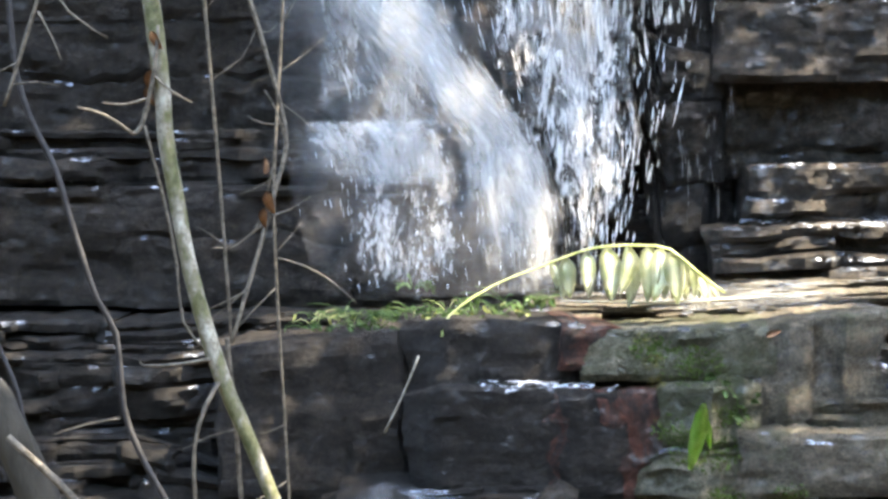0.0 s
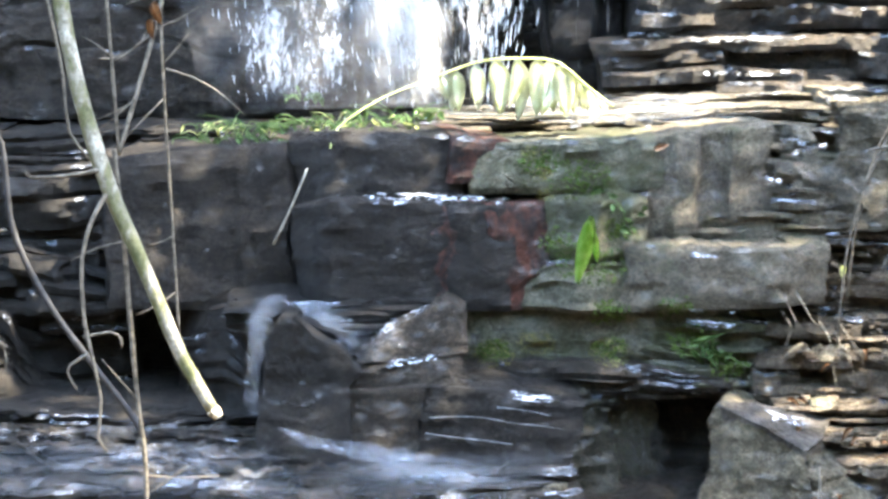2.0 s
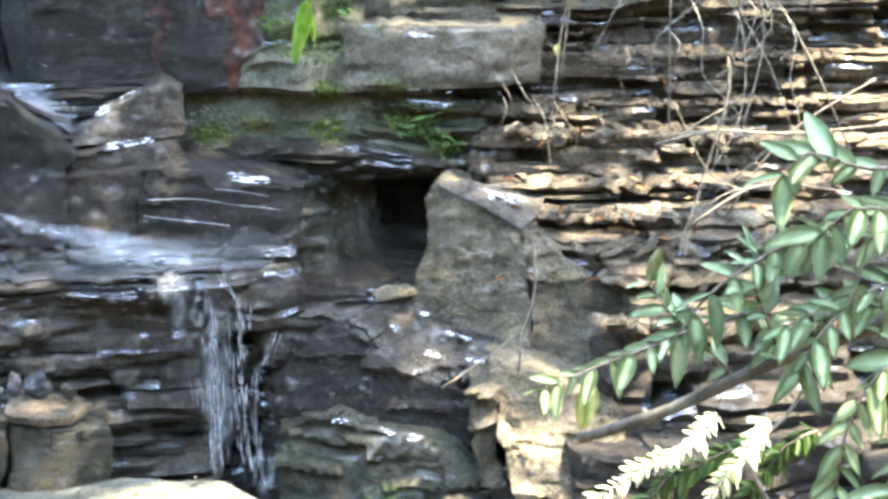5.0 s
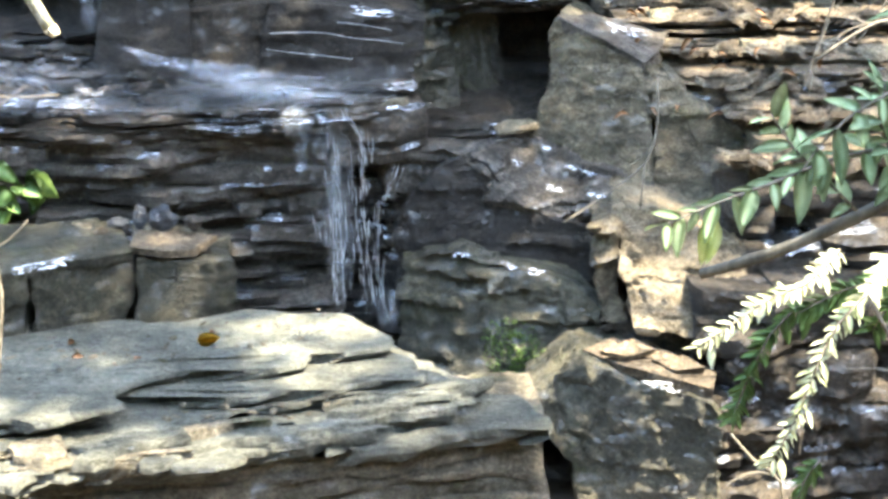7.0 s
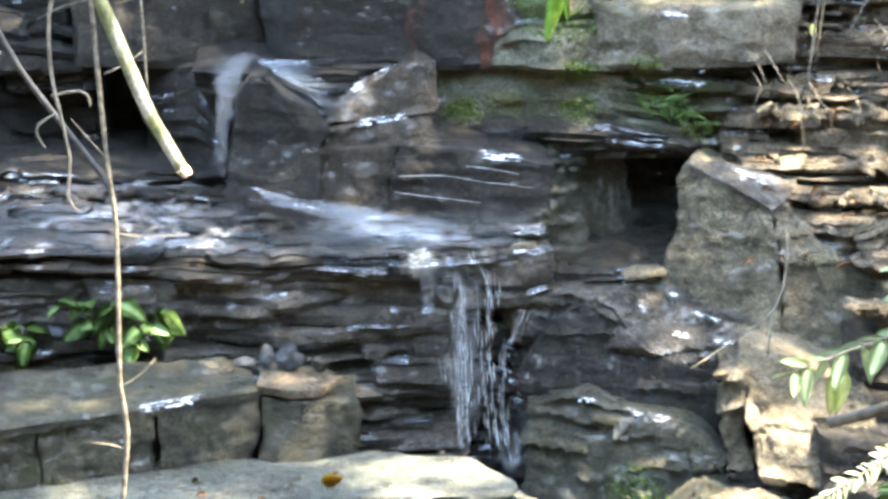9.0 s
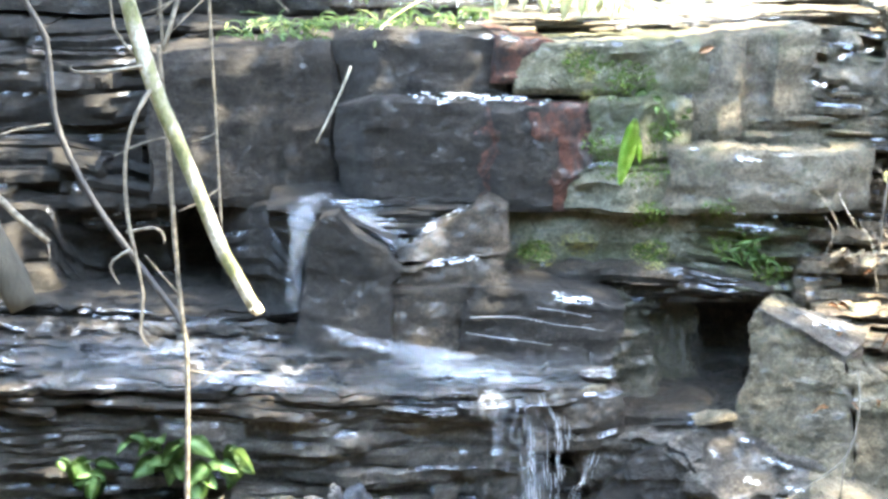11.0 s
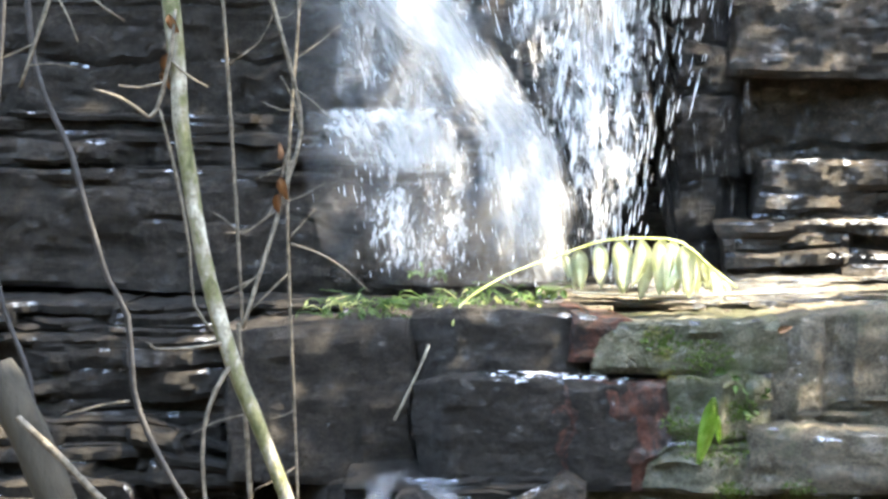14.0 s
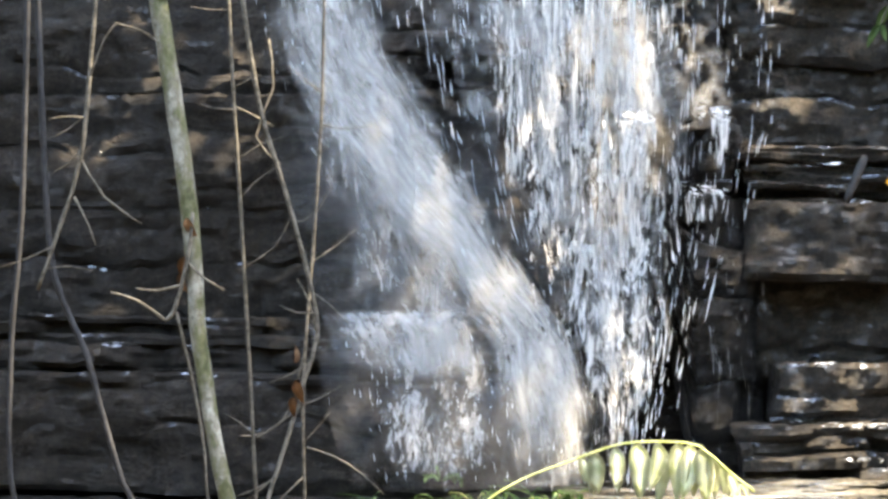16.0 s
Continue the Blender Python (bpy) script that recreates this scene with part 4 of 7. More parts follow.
chunk("rock_column", "dark bedded shale column beside a hollow", M_SLIME, [(0.624, 7.40, 1.135), (0.772, 7.46, 1.135), (0.765, 7.43, 0.982), (0.776, 7.40, 0.852), (0.757, 7.33, 0.705), (0.623, 7.29, 0.695), (0.601, 7.29, 0.875)], (-0.02, 0.3, 0), 0.014, 1, 0.022, 0.8, layer=0.012)
chunk("hollow_floor", "wet dark shale floor of a hollow", M_DARK, [(0.60, 7.66, 0.80), (1.10, 7.70, 0.81), (1.02, 7.04, 0.785), (0.93, 6.99, 0.795), (0.80, 7.0, 0.80), (0.62, 7.03, 0.795)], (0, 0.05, -0.2), 0.016, 0, 0.024)
chunk("rock_chip", "flat ochre shale chip lying at the mouth of a hollow", M_OCHRE, [(0.835, 7.02, 0.806), (0.89, 7.05, 0.815), (0.955, 7.03, 0.823), (0.975, 6.95, 0.82), (0.90, 6.92, 0.808), (0.845, 6.94, 0.80)], (0, 0.0, -0.014), 0.004, 0, 0.025)
chunk("tilted_block", "large tilted brown shale block beside a dark hollow", M_OLIVE,
      [(1.03, 7.0, 1.142), (1.172, 6.95, 1.082), (1.303, 6.92, 1.004), (1.319, 6.89, 0.92), (1.328, 6.82, 0.754), (1.301, 6.77, 0.6), (1.105, 6.83, 0.62), (0.927, 6.97, 0.70), (0.975, 6.98, 0.865), (1.016, 7.0, 0.969), (1.009, 7.0, 1.094)], (0.14, 0.5, -0.03), 0.009, 0, 0.022, 0.2, layer=0.003)
chunk("leaning_rock", "lighter rubbly shale rock leaning on a tilted block", M_OLIVE,
      [(1.298, 6.94, 1.005), (1.378, 6.93, 0.976), (1.44, 6.90, 0.92), (1.522, 6.87, 0.855), (1.604, 6.84, 0.811), (1.642, 6.82, 0.727), (1.628, 6.8, 0.56), (1.455, 6.76, 0.52), (1.286, 6.78, 0.58), (1.323, 6.83, 0.752), (1.314, 6.9, 0.917)], (0.12, 0.4, 0.02), 0.012, 1, 0.02, 0.2, layer=0.004)
chunk("wet_ledge", "wet grey shale ledge on top of a tilted block", M_WALL, [(1.053, 7.12, 1.136), (1.25, 7.2, 1.106), (1.437, 7.2, 1.064), (1.38, 7.04, 1.03), (1.305, 6.92, 1.015), (1.174, 6.95, 1.092), (1.039, 7.0, 1.146)], (0, 0.02, -0.06), 0.006, 0)
chunk("bank_boulder", "large smooth olive brown shale boulder above the bank", M_OLIVE,
      [(1.404, 7.655, 1.8), (1.529, 7.655, 1.858), (1.548, 7.696, 2.0), (1.739, 7.696, 2.028), (1.857, 7.696, 2.039), (1.932, 7.676, 1.99), (1.983, 7.655, 1.913), (1.994, 7.635, 1.851), (2.11, 7.635, 1.77), (2.082, 7.594, 1.674), (1.812, 7.574, 1.633), (1.591, 7.574, 1.613), (1.406, 7.594, 1.582)], (0.05, 0.35, 0.02), 0.014, 1, 0.025, 0.3, layer=0.004)
chunk("rock_block", "small brown wedge of shale below the wet shelf", M_LICHEN, [(0.386, 6.93, 0.838), (0.425, 6.95, 0.871), (0.561, 6.96, 0.91), (0.58, 6.93, 0.79), (0.397, 6.91, 0.79)], (0.02, 0.2, 0.0), 0.008, 1, 0.022, 0.3)
STEP = "dark stepped shale shelf with a wet glinting top"
chunk("shelf_rock", STEP, M_WALL, [(0.449, 7.1, 0.752), (0.592, 7.06, 0.773), (0.736, 7.04, 0.774), (0.947, 6.99, 0.79), (1.111, 6.87, 0.727), (1.312, 6.83, 0.677), (1.356, 6.72, 0.598), (1.159, 6.7, 0.548), (1.002, 6.72, 0.568), (0.916, 6.74, 0.596), (0.806, 6.78, 0.684), (0.732, 6.84, 0.747), (0.665, 6.88, 0.765), (0.483, 6.94, 0.736)], (0.02, 0.06, -0.3), 0.009, 0, 0.02, 0.6, layer=0.01)
chunk("shelf_rock", "dark smooth shale shoulder below a wet shelf", M_BLACK,
      [(0.665, 6.86, 0.718), (0.743, 6.84, 0.757), (0.798, 6.82, 0.736), (0.845, 6.80, 0.655), (0.962, 6.74, 0.577), (1.134, 6.68, 0.542), (1.156, 6.66, 0.434), (1.164, 6.64, 0.25), (1.024, 6.66, 0.25), (0.852, 6.70, 0.25), (0.715, 6.74, 0.25), (0.507, 6.80, 0.25), (0.493, 6.84, 0.511), (0.540, 6.86, 0.615)], (0.05, 0.4, 0.0), 0.009, 0, 0.02, 0.3, layer=0.006)
mossy_rock = chunk("shelf_rock", "dark mossy stepped shale shelf with a glinting edge", M_SLIME,
      [(0.511, 6.74, 0.440), (0.614, 6.72, 0.472), (0.698, 6.68, 0.487), (0.781, 6.64, 0.461), (0.899, 6.6, 0.451), (1.022, 6.55, 0.427), (1.087, 6.50, 0.361), (1.160, 6.46, 0.308), (1.141, 6.44, 0.10), (1.032, 6.46, 0.05), (0.927, 6.46, 0.03), (0.761, 6.52, 0.0), (0.594, 6.60, -0.05), (0.494, 6.66, -0.05)], (0.05, 0.4, 0.01), 0.01, 0, 0.02, 0.4, layer=0.01)
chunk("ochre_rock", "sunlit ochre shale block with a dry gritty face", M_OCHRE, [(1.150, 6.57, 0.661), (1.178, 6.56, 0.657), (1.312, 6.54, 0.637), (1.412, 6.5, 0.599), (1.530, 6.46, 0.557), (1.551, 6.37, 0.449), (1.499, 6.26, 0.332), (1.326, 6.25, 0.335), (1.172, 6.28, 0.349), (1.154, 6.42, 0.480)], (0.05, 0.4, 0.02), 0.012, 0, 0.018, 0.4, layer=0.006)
chunk("rock_block", "dark brown shale block beside an ochre one", M_LICHEN, [(1.075, 6.5, 0.632), (1.16, 6.5, 0.645), (1.168, 6.47, 0.48), (1.18, 6.44, 0.33), (1.09, 6.45, 0.31), (1.07, 6.48, 0.45)], (0.04, 0.3, 0), 0.012, 1, 0.03, layer=0.012)
chunk("shelf_rock", "low dark shale ledge under an ochre block", M_DARK, [(0.932, 6.46, 0.20), (1.105, 6.42, 0.318), (1.322, 6.36, 0.345), (1.56, 6.30, 0.349), (1.56, 6.26, 0.19), (1.406, 6.25, 0.17), (1.181, 6.3, 0.17), (0.978, 6.38, 0.15)], (0.03, 0.3, 0), 0.014, 1, 0.022, 0.8, layer=0.02)
chunk("rounded_block", "rounded green grey shale block with a wet top", M_SLIME,
      [(0.856, 6.26, 0.164), (0.953, 6.24, 0.248), (1.013, 6.2, 0.293), (1.15, 6.12, 0.268), (1.256, 6.07, 0.244), (1.354, 6.02, 0.22), (1.385, 6.0, 0.174), (1.382, 6.0, 0.079), (1.38, 6.0, -0.187), (1.084, 6.06, -0.256), (0.983, 6.12, -0.152), (0.971, 6.17, -0.011), (0.868, 6.22, 0.098)], (0.03, 0.38, 0.01), 0.011, 1, 0.022, 0.3)
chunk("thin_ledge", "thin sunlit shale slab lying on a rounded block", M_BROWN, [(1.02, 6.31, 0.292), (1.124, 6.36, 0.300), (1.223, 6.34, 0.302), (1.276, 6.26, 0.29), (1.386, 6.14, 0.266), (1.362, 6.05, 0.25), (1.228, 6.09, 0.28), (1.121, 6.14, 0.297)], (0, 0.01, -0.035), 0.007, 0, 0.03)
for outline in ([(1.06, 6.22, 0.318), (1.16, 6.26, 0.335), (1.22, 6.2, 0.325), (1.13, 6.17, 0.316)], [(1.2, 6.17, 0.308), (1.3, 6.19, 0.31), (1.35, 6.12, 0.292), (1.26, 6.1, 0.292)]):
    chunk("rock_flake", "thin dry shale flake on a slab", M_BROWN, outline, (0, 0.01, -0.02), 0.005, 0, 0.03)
chunk("bank_rock", "dark brown shale block at the foot of the bank", M_DARK, [(1.416, 6.14, 0.30), (1.60, 6.18, 0.36), (1.85, 6.2, 0.38), (2.1, 6.15, 0.3), (2.1, 6.1, -0.2), (1.40, 6.1, -0.2), (1.44, 6.12, 0.1)], (0.05, 0.4, 0), 0.02, 1, 0.03, layer=0.02)

# the front flagstones, from the base up
BASE = "broad pale flagstone with silt and sunlit patches"
bm = bmesh.new()
bedded(bm, [(-2.2, 5.25, -0.2, 0.225), (-1.554, 5.33, 0.095, 0.361), (-0.632, 5.56, -0.064, 0.243), (-0.328, 5.63, -0.113, 0.218), (0.266, 5.76, -0.207, 0.211), (0.571, 5.84, -0.243, 0.201), (0.922, 5.94, -0.255, 0.186)], -2.2, 0.885, 0.5, 0.05, 0.018, 0.0, R, 0.0, 0.3)
thing("base_slab", "thick grey brown shale slab under the flagstones", "slab", data=mesh_of(bm, M_GREY))
plate("flagstone", BASE, M_PALE, [(-2.2, 5.28), (-0.626, 5.587), (-0.318, 5.587), (0.267, 5.707), (0.563, 5.756), (0.898, 5.829), (0.828, 5.992), (0.714, 6.26), (0.472, 6.586), (-0.2, 6.85), (-2.2, 6.6)], 0.19, 0.242)
plate("flagstone", BASE, M_PALE, [(-0.911, 5.566), (-0.71, 5.584), (-0.376, 5.602), (-0.171, 5.657), (0.223, 5.717), (0.573, 5.848), (0.716, 6.005), (0.48, 6.259), (-0.181, 6.332), (-0.977, 6.184)], 0.243, 0.269)
plate("flagstone", BASE, M_PALE, [(-0.817, 5.523), (-0.443, 5.533), (-0.429, 5.654), (-0.242, 5.613), (-0.26, 5.734), (-0.033, 5.859), (0.523, 5.994), (0.655, 6.104), (0.482, 6.278), (-0.504, 6.287), (-0.964, 6.104)], 0.27, 0.299)
plate("flagstone", BASE, M_PALE, [(-2.2, 5.5), (-0.899, 5.615), (-0.632, 5.722), (-0.325, 5.864), (-0.266, 5.984), (-0.111, 5.98), (-0.032, 5.918), (0.275, 5.963), (0.523, 5.993), (0.545, 6.057), (0.445, 6.235), (-0.178, 6.351), (-2.2, 6.5)], 0.3, 0.333)
plate("flagstone", "curved top flagstone with wet silt and dappled sun", M_PALE, [(-2.2, 5.55), (-0.886, 5.543), (-0.624, 5.672), (-0.378, 5.758), (-0.305, 5.806), (-0.263, 5.913), (-0.117, 6.002), (0.009, 6.045), (0.226, 6.112), (0.346, 6.152), (0.471, 6.22), (0.466, 6.281), (0.374, 6.4), (0.245, 6.509), (-0.044, 6.56), (-0.348, 6.519), (-2.2, 6.5)], 0.334, 0.368)
FR = random.Random(17)
(xa, ya), (xb, yb) = (-1.034, 5.542), (0.586, 5.983)
for k in range(64):
    f = FR.random() ** 1.4
    x, y = xa + (xb - xa) * f, ya + (yb - ya) * f + FR.uniform(-0.2, 0.04)
    w, d, z = FR.uniform(0.05, 0.26), FR.uniform(0.03, 0.1), FR.choice((0.262, 0.276, 0.29, 0.304))
    corners = [(x + w * math.cos(q) * FR.uniform(0.6, 1.2), y + d * math.sin(q) * FR.uniform(0.6, 1.2) + 0.25 * w * math.cos(q)) for q in (0.2, 1.0, 1.9, 2.9, 3.8, 4.7, 5.5)]
    plate("flake", "thin broken shale layer on the flagstones", M_GREY if k % 3 == 0 else M_PALE, corners, 0.24, z + FR.uniform(0, 0.02), 0.012, "stone")
bench = thing("stone_bench", "low bench of greenish wet shale behind the flagstones", "rock bench")
for outline, back in (([(-2.0, 5.95, 0.53), (-1.38, 6.13, 0.54), (-1.36, 6.12, 0.3), (-2.0, 5.95, 0.3)], (-0.1, 0.5, 0.05)), ([(-1.37, 6.12, 0.541), (-0.93, 6.27, 0.549), (-0.92, 6.29, 0.42), (-0.925, 6.28, 0.3), (-1.37, 6.14, 0.3)], (-0.05, 0.45, 0.05)),
                      ([(-0.925, 6.28, 0.55), (-0.673, 6.36, 0.555), (-0.6, 6.39, 0.56), (-0.61, 6.41, 0.42), (-0.6, 6.39, 0.3), (-0.92, 6.3, 0.3)], (-0.02, 0.4, 0.045)), ([(-0.595, 6.40, 0.56), (-0.45, 6.46, 0.565), (-0.309, 6.54, 0.561), (-0.30, 6.55, 0.45), (-0.312, 6.54, 0.3), (-0.59, 6.42, 0.3)], (-0.03, 0.35, 0.03))):
    chunk("block", "", M_SLIME, outline, back, 0.012, 1, 0.035, 0.5, parent=bench)
chunk("block", "", M_SLIME, [(-0.300, 6.57, 0.545), (-0.140, 6.60, 0.522), (0.004, 6.64, 0.495), (0.007, 6.66, 0.419), (-0.015, 6.66, 0.28), (-0.199, 6.60, 0.28), (-0.303, 6.56, 0.3)], (0, 0.3, 0.02), 0.014, 1, 0.035, 0.5, parent=bench)
chunk("rock_chip", "thin pale shale chip lying on a bench of rock", M_BROWN, [(-0.316, 6.58, 0.574), (-0.296, 6.72, 0.575), (-0.193, 6.76, 0.572), (-0.044, 6.72, 0.56), (-0.12, 6.60, 0.548), (-0.215, 6.55, 0.564)], (0, 0.01, -0.028), 0.004, 0, 0.03)
chunk("top_slab", "", M_SLIME, [(-2.0, 6.45, 0.60), (-1.178, 6.62, 0.598), (-0.704, 6.80, 0.590), (-0.36, 6.80, 0.578), (-0.296, 6.53, 0.572), (-0.40, 6.46, 0.577), (-0.517, 6.42, 0.577), (-0.675, 6.34, 0.571), (-0.9, 6.26, 0.568), (-1.133, 6.17, 0.560), (-2.0, 5.90, 0.548)], (0, 0.012, -0.03), 0.006, 0, 0.03, 0.2, parent=bench)
for x, y, w, h, mat in ((-0.204, 6.608, 0.1, 0.09, M_BLUE), (-0.272, 6.618, 0.05, 0.09, M_BLUE), (-0.342, 6.634, 0.08, 0.04, M_BLUE), (-0.457, 6.616, 0.09, 0.03, M_GREY), (-0.389, 6.565, 0.05, 0.03, M_BROWN), (-0.111, 6.596, 0.06, 0.05, M_DARK)):
    bm = bmesh.new()
    bmesh.ops.create_icosphere(bm, subdivisions=3, radius=1)
    for v in bm.verts:
        v.co *= 0.85 + 0.35 * noise.noise(v.co * 1.3 + Vector((x * 9, y, 2)))
        v.co.x, v.co.y, v.co.z = v.co.x * w * 0.5, v.co.y * w * 0.42, round(v.co.z * 4) / 4 * h * 0.2 + v.co.z * h * 0.32
        v.co += Vector((x - 0.01, y + 0.14, 0.572 + h * 0.4))
    thing("loose_stone", "small loose blue grey stone on a shale bench", "stone", data=mesh_of(bm, mat))

# ---- falling water ----
def sheet(left, right, n_across, n_down, bulge, rnd, drift=0.0):
    """A curtain of falling water between two edges, each a list of points from the top down."""
    def along(line, f):
        k = min(int(f * (len(line) - 1)), len(line) - 2)
        return Vector(line[k]).lerp(Vector(line[k + 1]), f * (len(line) - 1) - k)
    bm = bmesh.new()
    uv = bm.loops.layers.uv.new("UVMap")
    metres = bm.loops.layers.uv.new("Flow")
    rows = []
    s = rnd.uniform(0, 50)
    wide = sum((Vector(b) - Vector(a)).length for a, b in zip(left, right)) / len(left)
    length = sum((Vector(b) - Vector(a)).length for a, b in pairwise(left))
    for j in range(n_down + 1):
        f = j / n_down
        a, b = along(left, f), along(right, f)
        rows.append([])
        for i in range(n_across + 1):
            p = a.lerp(b, i / n_across)
            p.y += noise.noise((p.x * 9, s, p.z * 1.4)) * bulge + drift
            p.x += noise.noise((p.x * 5, s + 7, p.z * 3)) * 0.03
            rows[-1].append((bm.verts.new(p), (i / n_across, f)))
    for a, b in pairwise(rows):
        for i in range(n_across):
            corner = (a[i], b[i], b[i + 1], a[i + 1])
            face = bm.faces.new([c[0] for c in corner])
            for loop, c in zip(face.loops, corner):
                loop[uv].uv = c[1]
                loop[metres].uv = (c[1][0] * wide + s, c[1][1] * length)
    return bm


def threads(paths, r, rnd, count, spread, drop):
    """Broken white strands: short tapered spindles strewn along the way the water takes."""
    bm = bmesh.new()
    for _ in range(count):
        line = rnd.choice(paths)
        f = rnd.random() * (len(line) - 1)
        k = min(int(f), len(line) - 2)
        p = Vector(line[k]).lerp(Vector(line[k + 1]), f - k)
        p += Vector((rnd.gauss(0, spread), rnd.gauss(0, spread * 0.5), rnd.gauss(0, spread * 0.5)))
        way = (Vector(line[k + 1]) - Vector(line[k])).normalized()
        way = (way + Vector((0, 0, -0.8))).normalized()
        h, w = drop * rnd.uniform(0.3, 1.3), r * rnd.uniform(0.5, 1.5)
        u = way.cross(Vector((0, 1, 0.1))).normalized()
        v = way.cross(u)
        ends = [bm.verts.new(p - way * h), bm.verts.new(p + way * h * 0.7)]
        ring = [bm.verts.new(p + (u * math.cos(q) + v * math.sin(q)) * w) for q in (0.3, 2.4, 4.5)]
        for i in range(3):
            bm.faces.new((ends[0], ring[i], ring[(i + 1) % 3]))
            bm.faces.new((ends[1], ring[(i + 1) % 3], ring[i]))
    return bm


fall = thing("waterfall", "white waterfall breaking in threads down the dark cliff", "waterfall")
FALL_R = random.Random(21)
RL = [(-0.42, 8.6, 3.946), (-0.353, 8.57, 3.684), (-0.244, 8.52, 3.337), (-0.041, 8.45, 2.954), (0.137, 8.35, 2.578), (0.239, 8.28, 2.333), (0.257, 8.2, 2.03)]
RR = [(0.73, 8.6, 3.945), (0.71, 8.57, 3.684), (0.684, 8.52, 3.339), (0.61, 8.45, 2.956), (0.585, 8.35, 2.621), (0.53, 8.28, 2.375), (0.41, 8.2, 2.03)]
LL = [(-1.02, 8.6, 3.946), (-0.948, 8.56, 3.639), (-0.813, 8.5, 3.356), (-0.616, 8.44, 3.098), (-0.36, 8.36, 2.824), (-0.17, 8.28, 2.556), (-0.108, 8.2, 2.293), (-0.096, 8.12, 2.02)]
LR = [(-0.56, 8.55, 3.938), (-0.469, 8.5, 3.632), (-0.296, 8.45, 3.352), (-0.146, 8.4, 3.097), (0.02, 8.33, 2.825), (0.186, 8.25, 2.558), (0.276, 8.17, 2.296), (0.29, 8.1, 2.02)]
WIDE_L = [(x - 0.16 * min(1, (z - 2.0) / 0.9), y + 0.03, z) for x, y, z in RL]
WIDE_R = [(x + 0.2 * min(1, max(0, (z - 2.5) / 0.6)), y + 0.03, z) for x, y, z in RR]
part("right_curtain", sheet(RL, RR, 30, 60, 0.12, FALL_R, 0.0), M_FALL, fall, smooth=True)
for k in range(2):
    part("right_curtain", sheet(WIDE_L, WIDE_R, 36, 60, 0.1, FALL_R, 0.06 * k - 0.03), M_FALL, fall, smooth=True)
part("right_curtain", sheet(WIDE_L, WIDE_R, 36, 60, 0.08, FALL_R, 0.2), M_MIST, fall, smooth=True)
part("right_curtain", sheet(WIDE_L, WIDE_R, 36, 60, 0.1, FALL_R, -0.05), M_VEIL, fall, smooth=True)
for k in range(2):
    part("left_curtain", sheet(LL, LR, 26, 60, 0.06, FALL_R, 0.05 * k), M_STREAM, fall, "smooth grey stream of falling water", smooth=True)
part("left_curtain", sheet(LL, LR, 26, 60, 0.1, FALL_R, -0.04), M_MIST, fall, "drifting curtain of spray", smooth=True)
WISP = ([(-1.02, 8.7, 3.743), (-0.94, 8.66, 3.457), (-0.835, 8.62, 3.173), (-0.731, 8.56, 2.849), (-0.7, 8.5, 2.6)], [(-0.55, 8.6, 3.45), (-0.375, 8.56, 3.22), (-0.202, 8.5, 2.963), (-0.05, 8.42, 2.668), (0.0, 8.38, 2.52)])
part("spray_wisp", sheet(*WISP, 26, 30, 0.08, FALL_R), M_MIST, fall, "pale wisps of spray", smooth=True)
part("spray_wisp", sheet(*WISP, 26, 30, 0.08, FALL_R, -0.05), M_VEIL, fall, smooth=True)
part("haze", sheet([(-0.984, 8.3, 3.358), (-0.777, 8.2, 2.812), (-0.712, 8.1, 2.391), (-0.628, 8.0, 2.016)], [(-0.049, 8.3, 3.358), (0.235, 8.2, 2.812), (0.354, 8.1, 2.391), (0.432, 8.0, 2.016)], 16, 24, 0.05, FALL_R), M_HAZE, fall, "pale haze of fine spray", smooth=True)
for k in range(2):
    part("splash", sheet([(-0.85, 8.55, 2.635), (-0.80, 8.48, 2.551), (-0.73, 8.43, 2.40)], [(0.0, 8.42, 2.65), (0.03, 8.36, 2.56), (0.04, 8.32, 2.40)], 24, 8, 0.05, FALL_R, -0.05 * k), M_MIST, fall, "white splash along a ledge", smooth=True)
for left, right in (([(0.24, 8.46, 3.39), (0.23, 8.4, 3.34), (0.25, 8.39, 3.22)], [(0.54, 8.46, 3.37), (0.56, 8.4, 3.32), (0.53, 8.39, 3.2)]),
                    ([(0.60, 8.5, 3.42), (0.59, 8.44, 3.36), (0.61, 8.43, 3.15)], [(0.80, 8.52, 3.40), (0.81, 8.46, 3.34), (0.76, 8.45, 3.14)]),
                    ([(0.52, 8.48, 3.12), (0.51, 8.42, 3.08), (0.53, 8.41, 2.93)], [(0.79, 8.5, 3.11), (0.80, 8.44, 3.06), (0.74, 8.43, 2.95)])):
    for k in range(2):
        part("splash", sheet(left, right, 14, 8, 0.03, FALL_R, -0.03 * k), M_FALL, fall, "white splash on a rock lip", smooth=True)
for k in range(2):
    part("spreading_curtain", sheet([(-0.70, 8.48, 2.53), (-0.69, 8.4, 2.282), (-0.66, 8.3, 1.99)], [(0.0, 8.4, 2.53), (0.06, 8.3, 2.29), (0.12, 8.2, 1.99)], 30, 30, 0.1, FALL_R, 0.06 * k), M_VEIL, fall, smooth=True)
part("water_skin", sheet([(-0.981, 8.78, 2.625), (-0.938, 8.58, 2.57)], [(0.063, 8.7, 2.625), (0.1, 8.45, 2.57)], 30, 6, 0.0, FALL_R), M_FOAM_SHEEN, fall, smooth=True)


def between(a, b, f):
    return [Vector(p).lerp(Vector(q), f) for p, q in zip(a, b)]


strands = threads([between(WIDE_L, WIDE_R, f / 10) for f in range(0, 11)], 0.0018, FALL_R, 620, 0.03, 0.05)
